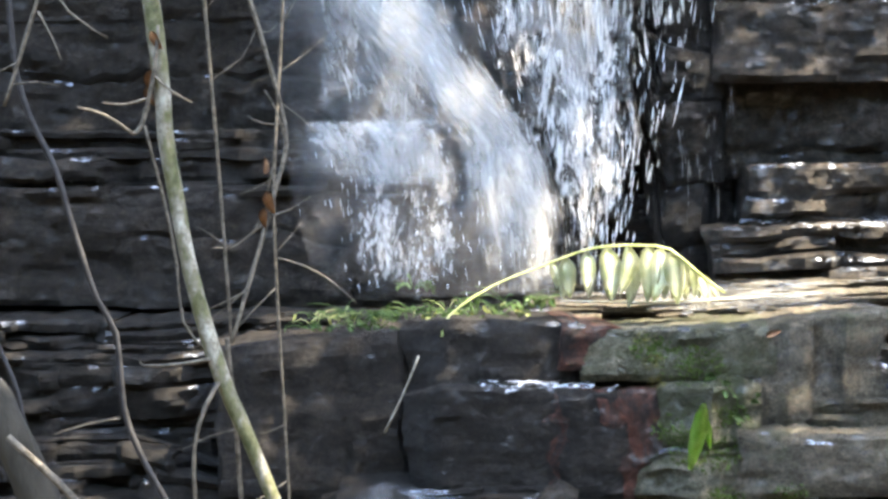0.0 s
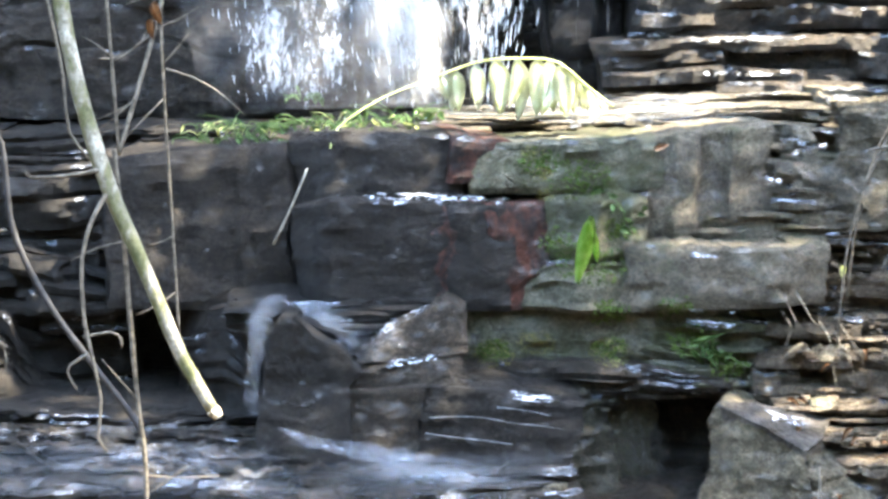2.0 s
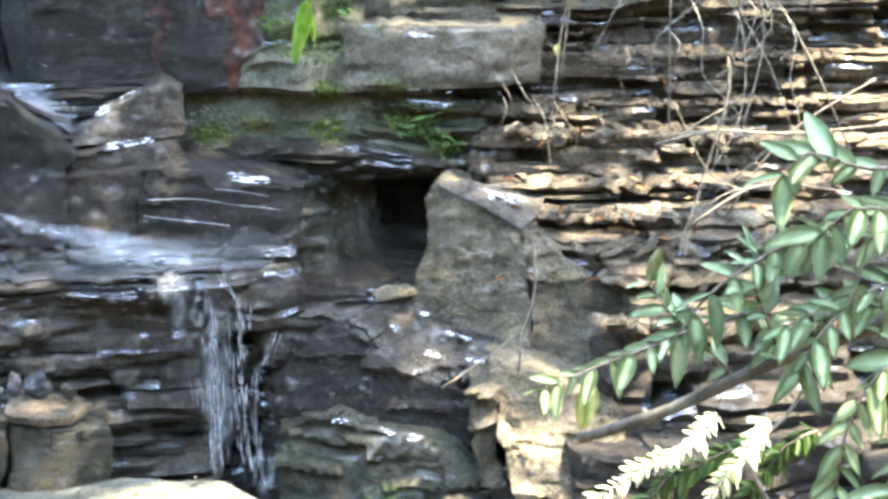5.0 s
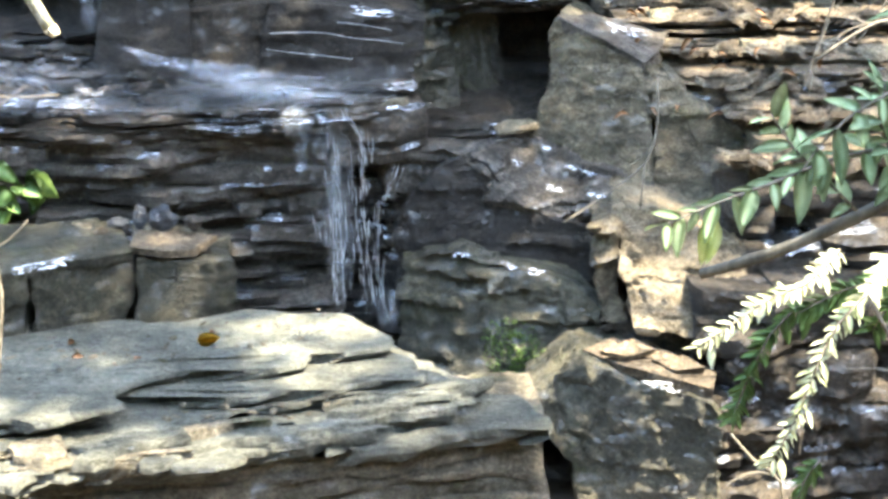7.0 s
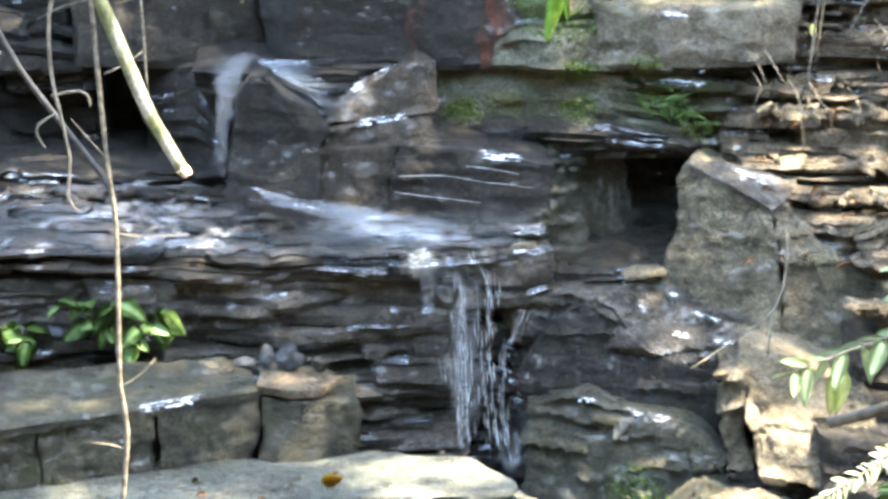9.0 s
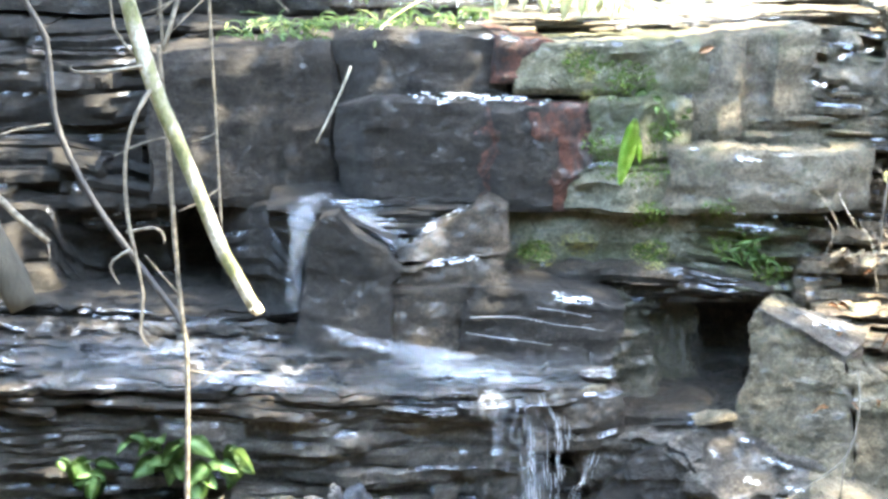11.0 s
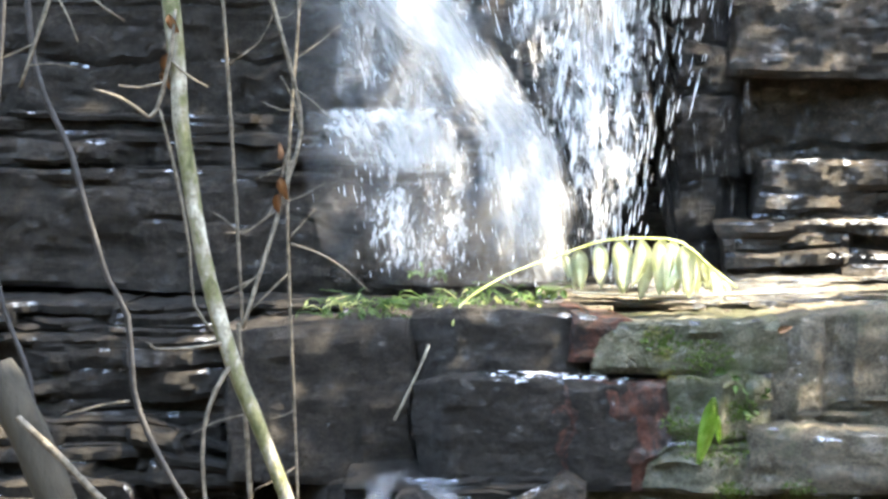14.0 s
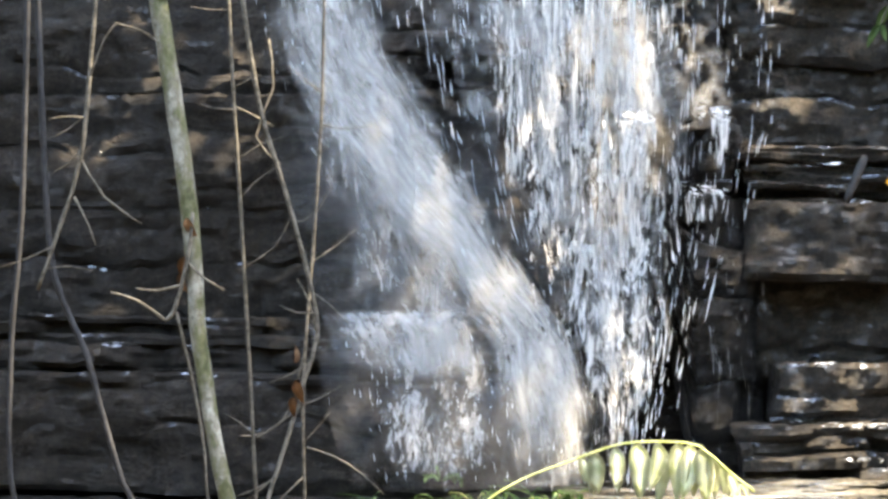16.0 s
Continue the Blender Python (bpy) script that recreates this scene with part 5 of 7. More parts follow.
tagged(part("falling_spray", strands, M_THREAD, fall, "bright broken water strands"), kind="stuff")
drips = threads([[(0.761, 8.5, 3.024), (0.788, 8.48, 2.299)], [(0.871, 8.55, 3.006), (0.907, 8.5, 2.194)], [(0.703, 8.5, 2.632), (0.738, 8.48, 2.09)], [(0.819, 8.52, 2.715), (0.835, 8.5, 2.046)]], 0.001, FALL_R, 60, 0.012, 0.04)
tagged(part("dripping_water", drips, M_DRIP, fall, "thin drips running down a dark rock"), kind="stuff")
spray = threads([between(LL, LR, f / 6) for f in range(0, 6)] + [[(-0.581, 8.3, 2.51), (-0.456, 8.2, 2.025)], [(-0.295, 8.3, 2.51), (-0.171, 8.2, 2.025)]], 0.0012, FALL_R, 260, 0.05, 0.025)
tagged(part("flying_spray", spray, M_THREAD, fall, "fine flying spray"), kind="stuff")

brook = thing("small_fall", "thin white trickle beside a domed rock", "small fall")
part("curtain", sheet([(-0.491, 7.42, 1.431), (-0.481, 7.28, 1.357), (-0.481, 7.24, 1.253), (-0.494, 7.2, 1.095)], [(-0.342, 7.42, 1.437), (-0.372, 7.26, 1.361), (-0.389, 7.22, 1.257), (-0.384, 7.18, 1.08)], 12, 16, 0.02, FALL_R), M_TRICKLE, brook, smooth=True)
part("curtain", sheet([(-0.41, 7.46, 1.444), (-0.462, 7.4, 1.412), (-0.468, 7.27, 1.359)], [(-0.288, 7.46, 1.44), (-0.34, 7.36, 1.411), (-0.386, 7.25, 1.362)], 12, 8, 0.02, FALL_R), M_TRICKLE, brook, smooth=True)

lower_fall = thing("cascade", "thin cascade in white threads over a shale lip", "cascade")
part("curtain", sheet([(0.069, 6.92, 0.907), (0.1, 6.88, 0.881), (0.144, 6.85, 0.755), (0.226, 6.83, 0.539), (0.272, 6.8, 0.248)], [(0.402, 6.92, 0.909), (0.425, 6.88, 0.883), (0.434, 6.85, 0.748), (0.457, 6.83, 0.532), (0.486, 6.8, 0.241)], 16, 30, 0.03, FALL_R), M_CASCADE, lower_fall, smooth=True)
LINES = ([(0.346, 6.86, 0.899), (0.405, 6.84, 0.806), (0.413, 6.82, 0.665)], [(0.311, 6.85, 0.805), (0.334, 6.82, 0.594), (0.345, 6.8, 0.285)], [(0.388, 6.84, 0.66), (0.402, 6.81, 0.484), (0.419, 6.78, 0.288)],
         [(0.517, 6.84, 0.72), (0.461, 6.82, 0.608), (0.445, 6.79, 0.396), (0.474, 6.75, 0.259)], [(0.28, 6.83, 0.575), (0.31, 6.81, 0.45), (0.318, 6.79, 0.288)])
for line in LINES:
    for _ in range(2):
        off = FALL_R.gauss(0, 0.022)
        pts = [Vector(line[0]).lerp(Vector(line[1]), f) for f in (0, 0.25, 0.5, 0.75)] + [Vector(p) for p in line[1:]]
        pts = [p + Vector((off + FALL_R.gauss(0, 0.005), FALL_R.uniform(-0.01, 0.01), 0)) for p in pts]
        stem("water_strand", M_DRIP, lower_fall, pts, [FALL_R.uniform(0.0003, 0.0011) for _p in pts], 6, 0.25)
tagged(part("water_threads", threads(LINES, 0.0015, FALL_R, 170, 0.014, 0.035), M_DRIP, lower_fall, "bright broken water threads"), kind="stuff")
part("splash", sheet([(0.397, 6.75, 0.384), (0.385, 6.72, 0.347), (0.409, 6.7, 0.26)], [(0.52, 6.75, 0.378), (0.535, 6.72, 0.342), (0.516, 6.7, 0.237)], 8, 8, 0.02, FALL_R), M_CASCADE, lower_fall, smooth=True)


foam = thing("running_water", "shallow white water running along the wet shelf", "running water")
for left, right in (
        ([(-0.431, 7.3, 1.102), (-0.347, 7.05, 1.045), (-0.17, 6.95, 0.996), (0.068, 6.86, 0.921)], [(-0.362, 7.4, 1.091), (-0.118, 7.15, 1.018), (0.202, 7.05, 0.995), (0.421, 6.92, 0.918)]),
        ([(-1.389, 7.3, 1.055), (-1.33, 7.1, 1.019), (-1.276, 7, 0.964), (-1.259, 6.9, 0.913)], [(-0.413, 7.3, 1.064), (-0.261, 7.1, 1.013), (-0.051, 6.98, 0.945), (0.118, 6.88, 0.89)]),
        ([(-2.366, 7.3, 1.055), (-2.202, 6.9, 0.932)], [(-1.334, 7.3, 1.055), (-1.226, 6.9, 0.913)]),
        ([(-0.26, 7.05, 0.994), (-0.157, 6.9, 0.932)], [(0.543, 7.08, 0.991), (0.527, 6.93, 0.913)])):
    part("water_skin", sheet(left, right, 30, 12, 0.0, FALL_R), M_RILL_GLITTER if left[0] == (-0.431, 7.3, 1.102) else M_FOAM_SHEEN, foam, smooth=True)
# here the white colour imitates glitter on the flat wet ledge
part("water_skin", sheet([(-0.534, 7.5, 1.419), (-0.506, 7.36, 1.396)], [(0.181, 7.5, 1.415), (-0.116, 7.2, 1.297)], 24, 8, 0.0, FALL_R), M_RILL_GLITTER, foam, smooth=True)
part("water_skin", sheet([(0.114, 8.2, 2.041), (0.144, 7.6, 1.978)], [(1.54, 8.2, 2.055), (1.353, 7.6, 1.975)], 40, 8, 0.0, FALL_R), M_LEDGE_GLARE, foam, smooth=True)



def glint_strip(a, q, deep, wide=1.0):
    """Water along the top edge of a ledge, its white glints painted into the colour."""
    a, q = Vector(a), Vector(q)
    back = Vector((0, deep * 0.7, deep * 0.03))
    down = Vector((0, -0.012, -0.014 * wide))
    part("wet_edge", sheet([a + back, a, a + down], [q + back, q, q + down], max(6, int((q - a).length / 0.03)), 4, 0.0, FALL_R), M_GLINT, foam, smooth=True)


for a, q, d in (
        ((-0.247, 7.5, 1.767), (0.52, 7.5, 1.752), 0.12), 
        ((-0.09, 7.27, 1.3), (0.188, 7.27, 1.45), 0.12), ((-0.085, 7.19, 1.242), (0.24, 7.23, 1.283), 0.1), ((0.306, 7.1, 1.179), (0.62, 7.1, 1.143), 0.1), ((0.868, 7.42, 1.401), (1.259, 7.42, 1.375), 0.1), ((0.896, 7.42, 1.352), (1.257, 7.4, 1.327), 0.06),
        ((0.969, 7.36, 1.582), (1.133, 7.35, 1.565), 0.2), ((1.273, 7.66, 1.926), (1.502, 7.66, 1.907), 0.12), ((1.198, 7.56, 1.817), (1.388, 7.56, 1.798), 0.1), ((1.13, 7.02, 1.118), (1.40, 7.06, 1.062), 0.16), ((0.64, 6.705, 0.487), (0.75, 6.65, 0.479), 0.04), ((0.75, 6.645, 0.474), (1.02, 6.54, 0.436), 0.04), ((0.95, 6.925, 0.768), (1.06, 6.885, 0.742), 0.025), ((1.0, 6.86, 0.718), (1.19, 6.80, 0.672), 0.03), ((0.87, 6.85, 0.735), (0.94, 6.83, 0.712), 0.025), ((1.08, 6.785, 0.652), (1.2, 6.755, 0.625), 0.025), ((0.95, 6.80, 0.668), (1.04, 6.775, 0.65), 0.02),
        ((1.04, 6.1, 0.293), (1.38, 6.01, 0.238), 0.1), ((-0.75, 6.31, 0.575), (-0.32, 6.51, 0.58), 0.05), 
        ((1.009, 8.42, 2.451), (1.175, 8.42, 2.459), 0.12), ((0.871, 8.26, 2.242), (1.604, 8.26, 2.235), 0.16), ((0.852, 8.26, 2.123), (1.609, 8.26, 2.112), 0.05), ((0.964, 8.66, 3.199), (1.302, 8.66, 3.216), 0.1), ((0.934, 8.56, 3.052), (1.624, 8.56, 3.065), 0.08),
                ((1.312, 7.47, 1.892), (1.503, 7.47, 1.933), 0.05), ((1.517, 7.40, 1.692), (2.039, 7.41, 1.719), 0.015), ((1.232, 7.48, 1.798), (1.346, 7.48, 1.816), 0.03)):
    glint_strip(a, q, d)
# thin pale lines along the beds of the rectangular block
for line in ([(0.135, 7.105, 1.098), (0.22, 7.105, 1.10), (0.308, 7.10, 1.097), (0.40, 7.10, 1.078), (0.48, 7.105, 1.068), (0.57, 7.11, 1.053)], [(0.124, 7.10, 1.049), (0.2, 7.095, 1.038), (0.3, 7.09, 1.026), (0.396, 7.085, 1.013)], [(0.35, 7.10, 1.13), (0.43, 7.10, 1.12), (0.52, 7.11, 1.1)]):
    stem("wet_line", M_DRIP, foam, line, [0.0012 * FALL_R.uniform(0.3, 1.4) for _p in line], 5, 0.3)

# ---- the leaning pole and vines ----
pole = thing("leaning_pole", "leaning pale greenish dead sapling with a broken end", "dead sapling")
stem("trunk", M_BARK, pole, [Vector((-0.943, 5.5, 3.722)) + Vector((-0.6, 0.1, 3.0)), (-0.943, 5.5, 3.722), (-0.889, 5.5, 3.378), (-0.828, 5.5, 3.006), (-0.797, 5.5, 2.753), (-0.787, 5.5, 2.594), (-0.77, 5.5, 2.479), (-0.741, 5.5, 2.307), (-0.718, 5.5, 2.201), (-0.662, 5.5, 2.008), (-0.597, 5.5, 1.849), (-0.544, 5.5, 1.713), (-0.493, 5.5, 1.588), (-0.419, 5.5, 1.453)],
     [0.028, 0.024, 0.023, 0.022, 0.021, 0.02, 0.0195, 0.019, 0.0195, 0.0205, 0.0185, 0.0175, 0.017, 0.0155], 9, 0.05)
stem("broken_end", M_CUT, pole, [(-0.424, 5.498, 1.465), (-0.411, 5.496, 1.445)], [0.0165, 0.011], 9, 0.25, "pale splintered wood")
stem("twig", M_VINE, pole, [(-0.673, 5.49, 2.058), (-0.755, 5.47, 2.045), (-0.841, 5.45, 2.044), (-0.854, 5.45, 2.058)], [0.006, 0.005, 0.0035, 0.002])
stem("twig", M_VINE, pole, [(-0.663, 5.49, 2.003), (-0.698, 5.46, 1.944), (-0.726, 5.45, 1.849), (-0.727, 5.45, 1.725), (-0.714, 5.44, 1.644), (-0.687, 5.43, 1.507), (-0.697, 5.43, 1.414), (-0.675, 5.43, 1.377)], [0.006, 0.006, 0.005, 0.005, 0.005, 0.004, 0.004, 0.003])
stem("twig", M_VINE, pole, [(-0.729, 5.45, 1.656), (-0.661, 5.44, 1.669), (-0.637, 5.44, 1.651), (-0.636, 5.44, 1.63)], [0.004, 0.0035, 0.003, 0.002])
stem("twig", M_VINE, pole, [(-0.718, 5.45, 1.614), (-0.761, 5.44, 1.588), (-0.764, 5.44, 1.56), (-0.746, 5.44, 1.53)], [0.004, 0.0035, 0.003, 0.002])
vines = (
    ("hanging_vine", M_VINE, [(-0.749, 5.7, 3.496), (-0.728, 5.7, 3.156), (-0.705, 5.7, 2.827), (-0.677, 5.7, 2.381), (-0.66, 5.7, 2.073)], 0.0065, 0.0055),
    ("hanging_vine", M_VINE, [(-0.511, 5.8, 3.512), (-0.515, 5.8, 3.165), (-0.533, 5.8, 2.817), (-0.557, 5.8, 2.463), (-0.553, 5.8, 2.179), (-0.542, 5.8, 1.915), (-0.53, 5.8, 1.602)], 0.006, 0.005),
    ("hanging_vine", M_VINE, [(-0.715, 5.65, 3.488), (-0.66, 5.65, 3.151), (-0.587, 5.65, 2.907), (-0.526, 5.65, 2.688), (-0.509, 5.65, 2.566), (-0.538, 5.62, 2.456), (-0.578, 5.58, 2.303), (-0.641, 5.53, 2.088)], 0.008, 0.007),
    ("hanging_vine", M_VINE, [(-0.656, 5.56, 2.099), (-0.637, 5.56, 1.862), (-0.621, 5.56, 1.58), (-0.609, 5.56, 1.423), (-0.597, 5.56, 1.287), (-0.603, 5.56, 0.892), (-0.589, 5.56, 0.769), (-0.626, 5.56, 0.416), (-0.658, 5.56, 0.1)], 0.0075, 0.009),
    ("hanging_vine", M_GREYVINE, [(-1.274, 5.9, 3.527), (-1.245, 5.9, 2.966), (-1.216, 5.9, 2.709), (-1.133, 5.9, 2.513), (-1.086, 5.9, 2.347), (-1.034, 5.9, 2.179), (-0.985, 5.9, 2.084), (-0.974, 5.9, 1.951), (-0.954, 5.9, 1.832), (-0.872, 5.9, 1.66), (-0.775, 5.9, 1.518), (-0.661, 5.9, 1.359), (-0.643, 5.9, 1.311)], 0.010, 0.011),
    ("hanging_vine", M_VINE, [(-0.853, 5.6, 2.621), (-0.809, 5.6, 2.44), (-0.777, 5.58, 2.275), (-0.763, 5.56, 2.141), (-0.702, 5.54, 2.067)], 0.0045, 0.005),
    ("hanging_vine", M_GREYVINE, [(-1.339, 6.1, 3.559), (-1.349, 6.1, 2.905), (-1.374, 6.1, 2.534), (-1.369, 6.1, 2.157), (-1.285, 6.1, 1.898), (-1.26, 6.1, 1.683)], 0.010, 0.009),
    ("hanging_vine", M_VINE, [(-1.035, 5.5, 3.465), (-1.054, 5.5, 3.204), (-1.074, 5.5, 2.991), (-1.116, 5.5, 2.848), (-1.176, 5.5, 2.672)], 0.008, 0.006),
    ("hanging_vine", M_VINE, [(-0.647, 5.75, 3.314), (-0.635, 5.75, 3.191), (-0.678, 5.75, 3.067), (-0.616, 5.75, 2.998)], 0.004, 0.003),
)
made = []
for name, mat, pts, r0, r1 in vines:
    v = thing(name, "thin bare vine hanging in front of the falls", "vine", "hanging vines")
    if pts[0][2] > 4.0:
        pts = [Vector(pts[0]) + Vector((0.2, 0.15, 3.9)), *pts]
    stem("stem", mat, v, pts, even(r0 * 0.78, r1 * 0.78, len(pts)), 7, 0.12)
    made.append(v)
twigs = (
    (7, [(-1.074, 5.5, 2.991), (-1.012, 5.48, 2.897), (-0.918, 5.47, 2.831)], 0.005), (7, [(-1.089, 5.5, 2.899), (-1.054, 5.49, 2.834), (-1.032, 5.48, 2.781)], 0.004),
    (7, [(-1.059, 5.5, 3.178), (-0.988, 5.48, 3.319), (-0.874, 5.47, 3.266)], 0.004),
    (1, [(-0.541, 5.78, 2.48), (-0.604, 5.76, 2.353), (-0.675, 5.75, 2.304)], 0.003), (1, [(-0.547, 5.78, 2.281), (-0.478, 5.77, 2.26), (-0.406, 5.76, 2.218), (-0.349, 5.76, 2.165)], 0.0035),
    (2, [(-0.509, 5.65, 2.566), (-0.529, 5.63, 2.649), (-0.558, 5.62, 2.704)], 0.004), (2, [(-0.559, 5.6, 2.388), (-0.551, 5.58, 2.457), (-0.538, 5.57, 2.512)], 0.005),
    (1, [(-0.553, 5.8, 2.208), (-0.609, 5.78, 2.152), (-0.651, 5.77, 2.109)], 0.003), (1, [(-0.553, 5.8, 2.394), (-0.65, 5.78, 2.317), (-0.713, 5.77, 2.31)], 0.003),
    (3, [(-0.615, 5.56, 1.48), (-0.662, 5.55, 1.539), (-0.696, 5.54, 1.584)], 0.003), (3, [(-0.597, 5.56, 1.287), (-0.515, 5.55, 1.282), (-0.416, 5.54, 1.288)], 0.0035),
    (4, [(-0.979, 5.9, 1.862), (-1.066, 5.89, 1.848), (-1.153, 5.88, 1.823)], 0.004), (0, [(-0.698, 5.7, 2.733), (-0.618, 5.68, 2.787), (-0.582, 5.67, 2.856)], 0.003),
)
for k, pts, r in twigs:
    stem("twig", M_VINE, made[k], pts, even(r * 0.85, r * 0.4, len(pts)), 6, 0.1)
TW = random.Random(53)
for k in (0, 1, 2, 3, 7):
    pts = vines[k][2]
    for _ in range(7):
        i = TW.randrange(len(pts) - 1)
        p = Vector(pts[i]).lerp(Vector(pts[i + 1]), TW.random())
        way = Vector((TW.choice((-1, 1)) * TW.uniform(0.4, 1), TW.uniform(-0.3, 0.1), TW.uniform(-0.5, 0.8))).normalized() * TW.uniform(0.05, 0.16)
        stem("twig", M_VINE, made[k], [p, p + way * 0.5 + Vector((0, 0, TW.uniform(-0.012, 0.012))), p + way], [0.0024, 0.0018, 0.001], 5, 0.1)
DEAD = leaf_mesh(M_DEAD, 1.0, 0.45, 0.5, 0.6)
for k, p, way, s in ((2, (-0.55, 5.57, 2.457), (0.1, 0, -1), 0.06), (2, (-0.556, 5.57, 2.416), (-0.2, -0.1, -1), 0.05), (2, (-0.558, 5.57, 2.498), (0.3, -0.1, 1), 0.04), (0, (-0.826, 5.48, 2.714), (0.2, 0, -1), 0.05),
                     (0, (-0.812, 5.48, 2.754), (-0.3, 0, -1), 0.06), (0, (-0.81, 5.46, 2.846), (0.3, 0, -0.8), 0.05)):
    place_leaf("dead_leaf", DEAD, made[k], p, way, s, (0.2, -1, 0.2), 0.4)
fork = thing("forked_twig", "small bare forked twig caught on the sapling", "twig")
stem("stem", M_VINE, fork, [(-0.795, 5.47, 2.86), (-0.807, 5.46, 2.74), (-0.838, 5.46, 2.621), (-0.859, 5.45, 2.602)], [0.004, 0.006, 0.006, 0.005], 6)
stem("prong", M_VINE, fork, [(-0.859, 5.45, 2.602), (-0.922, 5.44, 2.647), (-0.988, 5.44, 2.667)], [0.005, 0.004, 0.002], 6)
stem("prong", M_VINE, fork, [(-0.817, 5.46, 2.687), (-0.876, 5.45, 2.671), (-0.929, 5.45, 2.677)], [0.004, 0.003, 0.002], 6)
stem("prong", M_VINE, fork, [(-0.807, 5.46, 2.74), (-0.762, 5.45, 2.7), (-0.715, 5.45, 2.674)], [0.004, 0.003, 0.002], 6)

log = thing("dead_log", "thick grey dead log leaning against the bank", "log")
stem("log", M_LOG, log, [(-1.296, 5.75, 1.967), (-1.208, 5.72, 1.798), (-1.123, 5.7, 1.612), (-1.057, 5.68, 1.5), (-1.019, 5.67, 1.422)], [0.05, 0.052, 0.05, 0.047, 0.038], 12, 0.08)
branch = thing("fallen_branch", "pale bare fallen branch", "branch")
stem("stem", M_VINE, branch, [(-1.188, 5.5, 1.87), (-1.081, 5.5, 1.77), (-1, 5.5, 1.686), (-0.924, 5.5, 1.622)], [0.009, 0.01, 0.009, 0.007], 7, 0.1)
stem("twig", M_VINE, branch, [(-0.929, 5.5, 1.627), (-0.921, 5.49, 1.593), (-0.926, 5.49, 1.558)], [0.003, 0.002, 0.0015], 6)
crack_twig = thing("pale_twig", "pale dead twig leaning in a dark crevice", "twig")
stem("stem", M_STRAW, crack_twig, [(-0.25, 7.42, 1.865), (-0.281, 7.42, 1.787), (-0.323, 7.43, 1.696), (-0.365, 7.45, 1.611)], [0.0045, 0.004, 0.004, 0.005], 6, 0.15)

# ---- plants on the ledge ----
HEART = leaf_mesh(M_FRESH, 1.0, 0.75, 0.12, 0.25, 0.7)
LONG = leaf_mesh(M_FRESH, 1.0, 0.26, 0.2, 0.35)
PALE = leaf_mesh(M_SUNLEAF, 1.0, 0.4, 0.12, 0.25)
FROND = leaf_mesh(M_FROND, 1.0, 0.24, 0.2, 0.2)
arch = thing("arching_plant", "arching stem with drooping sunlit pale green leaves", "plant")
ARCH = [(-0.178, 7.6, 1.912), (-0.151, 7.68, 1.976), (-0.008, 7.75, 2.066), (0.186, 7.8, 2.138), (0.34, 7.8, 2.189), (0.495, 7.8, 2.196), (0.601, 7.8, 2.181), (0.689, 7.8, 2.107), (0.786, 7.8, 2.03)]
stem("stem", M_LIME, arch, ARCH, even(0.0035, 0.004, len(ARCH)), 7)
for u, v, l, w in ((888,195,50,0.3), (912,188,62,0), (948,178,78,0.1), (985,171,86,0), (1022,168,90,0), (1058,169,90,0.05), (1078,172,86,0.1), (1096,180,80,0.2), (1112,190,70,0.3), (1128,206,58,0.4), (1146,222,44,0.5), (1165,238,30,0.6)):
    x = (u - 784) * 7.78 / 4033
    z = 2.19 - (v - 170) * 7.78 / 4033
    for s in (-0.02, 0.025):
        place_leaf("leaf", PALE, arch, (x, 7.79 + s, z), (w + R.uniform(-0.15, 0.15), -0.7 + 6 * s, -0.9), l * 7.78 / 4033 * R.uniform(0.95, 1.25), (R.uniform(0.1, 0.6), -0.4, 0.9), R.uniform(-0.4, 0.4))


def tuft(name, label, at, n, spread, size, meshes, up=0.5):
    """A low plant: leaves on short stalks from one root."""
    t = thing(name, label, "plant")
    root = Vector(at)
    for _ in range(n):
        p = root + Vector((R.gauss(0, spread), R.gauss(0, spread * 0.4), abs(R.gauss(0, spread * 0.5)) * up + 0.005))
        s = stem("stalk", M_FRESH, t, [root + (p - root) * 0.2 - Vector((0, 0, 0.004)), root.lerp(p, 0.7) + Vector((0, -0.005, 0.012)), p], [0.0022, 0.0018, 0.0012], 5)
        place_leaf("leaf", R.choice(meshes), s, p, (R.uniform(-1, 1), R.uniform(-1, 0.1), R.uniform(-0.9, 0.3)), size * R.uniform(0.6, 1.3), (R.uniform(-0.5, 0.5), -0.6, 0.8), R.uniform(-0.4, 0.4))
    return t


for u, v, y in ((480,296,7.8), (540,290,7.85), (600,275,7.9), (650,262,7.92), (700,268,7.9), (745,262,7.92), (790,258,7.9), (840,255,7.9), (860,238,7.85), (570,300,7.78), (640,215,8.1), (770,285,7.75)):
    x = (u - 784) * y / 4033
    z = 1.956 + (290 - v) * y / 4033 * 0.75
    tuft("ledge_plant", "low green leafy plant growing on the wet ledge", (x, y, z - 0.03), 9, 0.05, 0.028, (HEART, LONG), 0.7)
t = thing("washed_grass", "thin green grass stems lying washed up on the ledge", "grass")
for k in range(30):
    a = Vector((-0.663, 7.75, 1.941)).lerp(Vector((0.187, 7.85, 2.007)), R.random()) + Vector((0, R.uniform(-0.1, 0.1), R.uniform(-0.01, 0.02)))
    b = a + Vector((R.uniform(-0.16, 0.16), R.uniform(-0.05, 0.05), R.uniform(-0.02, 0.06)))
    stem("blade", M_FRESH if k % 3 else M_LIME, t, [a, a.lerp(b, 0.5) + Vector((0, 0, 0.015)), b], [0.0012, 0.0014, 0.0008], 4)
ledge_twig = thing("pale_twig", "pale twig lying along the sunlit ledge", "twig")
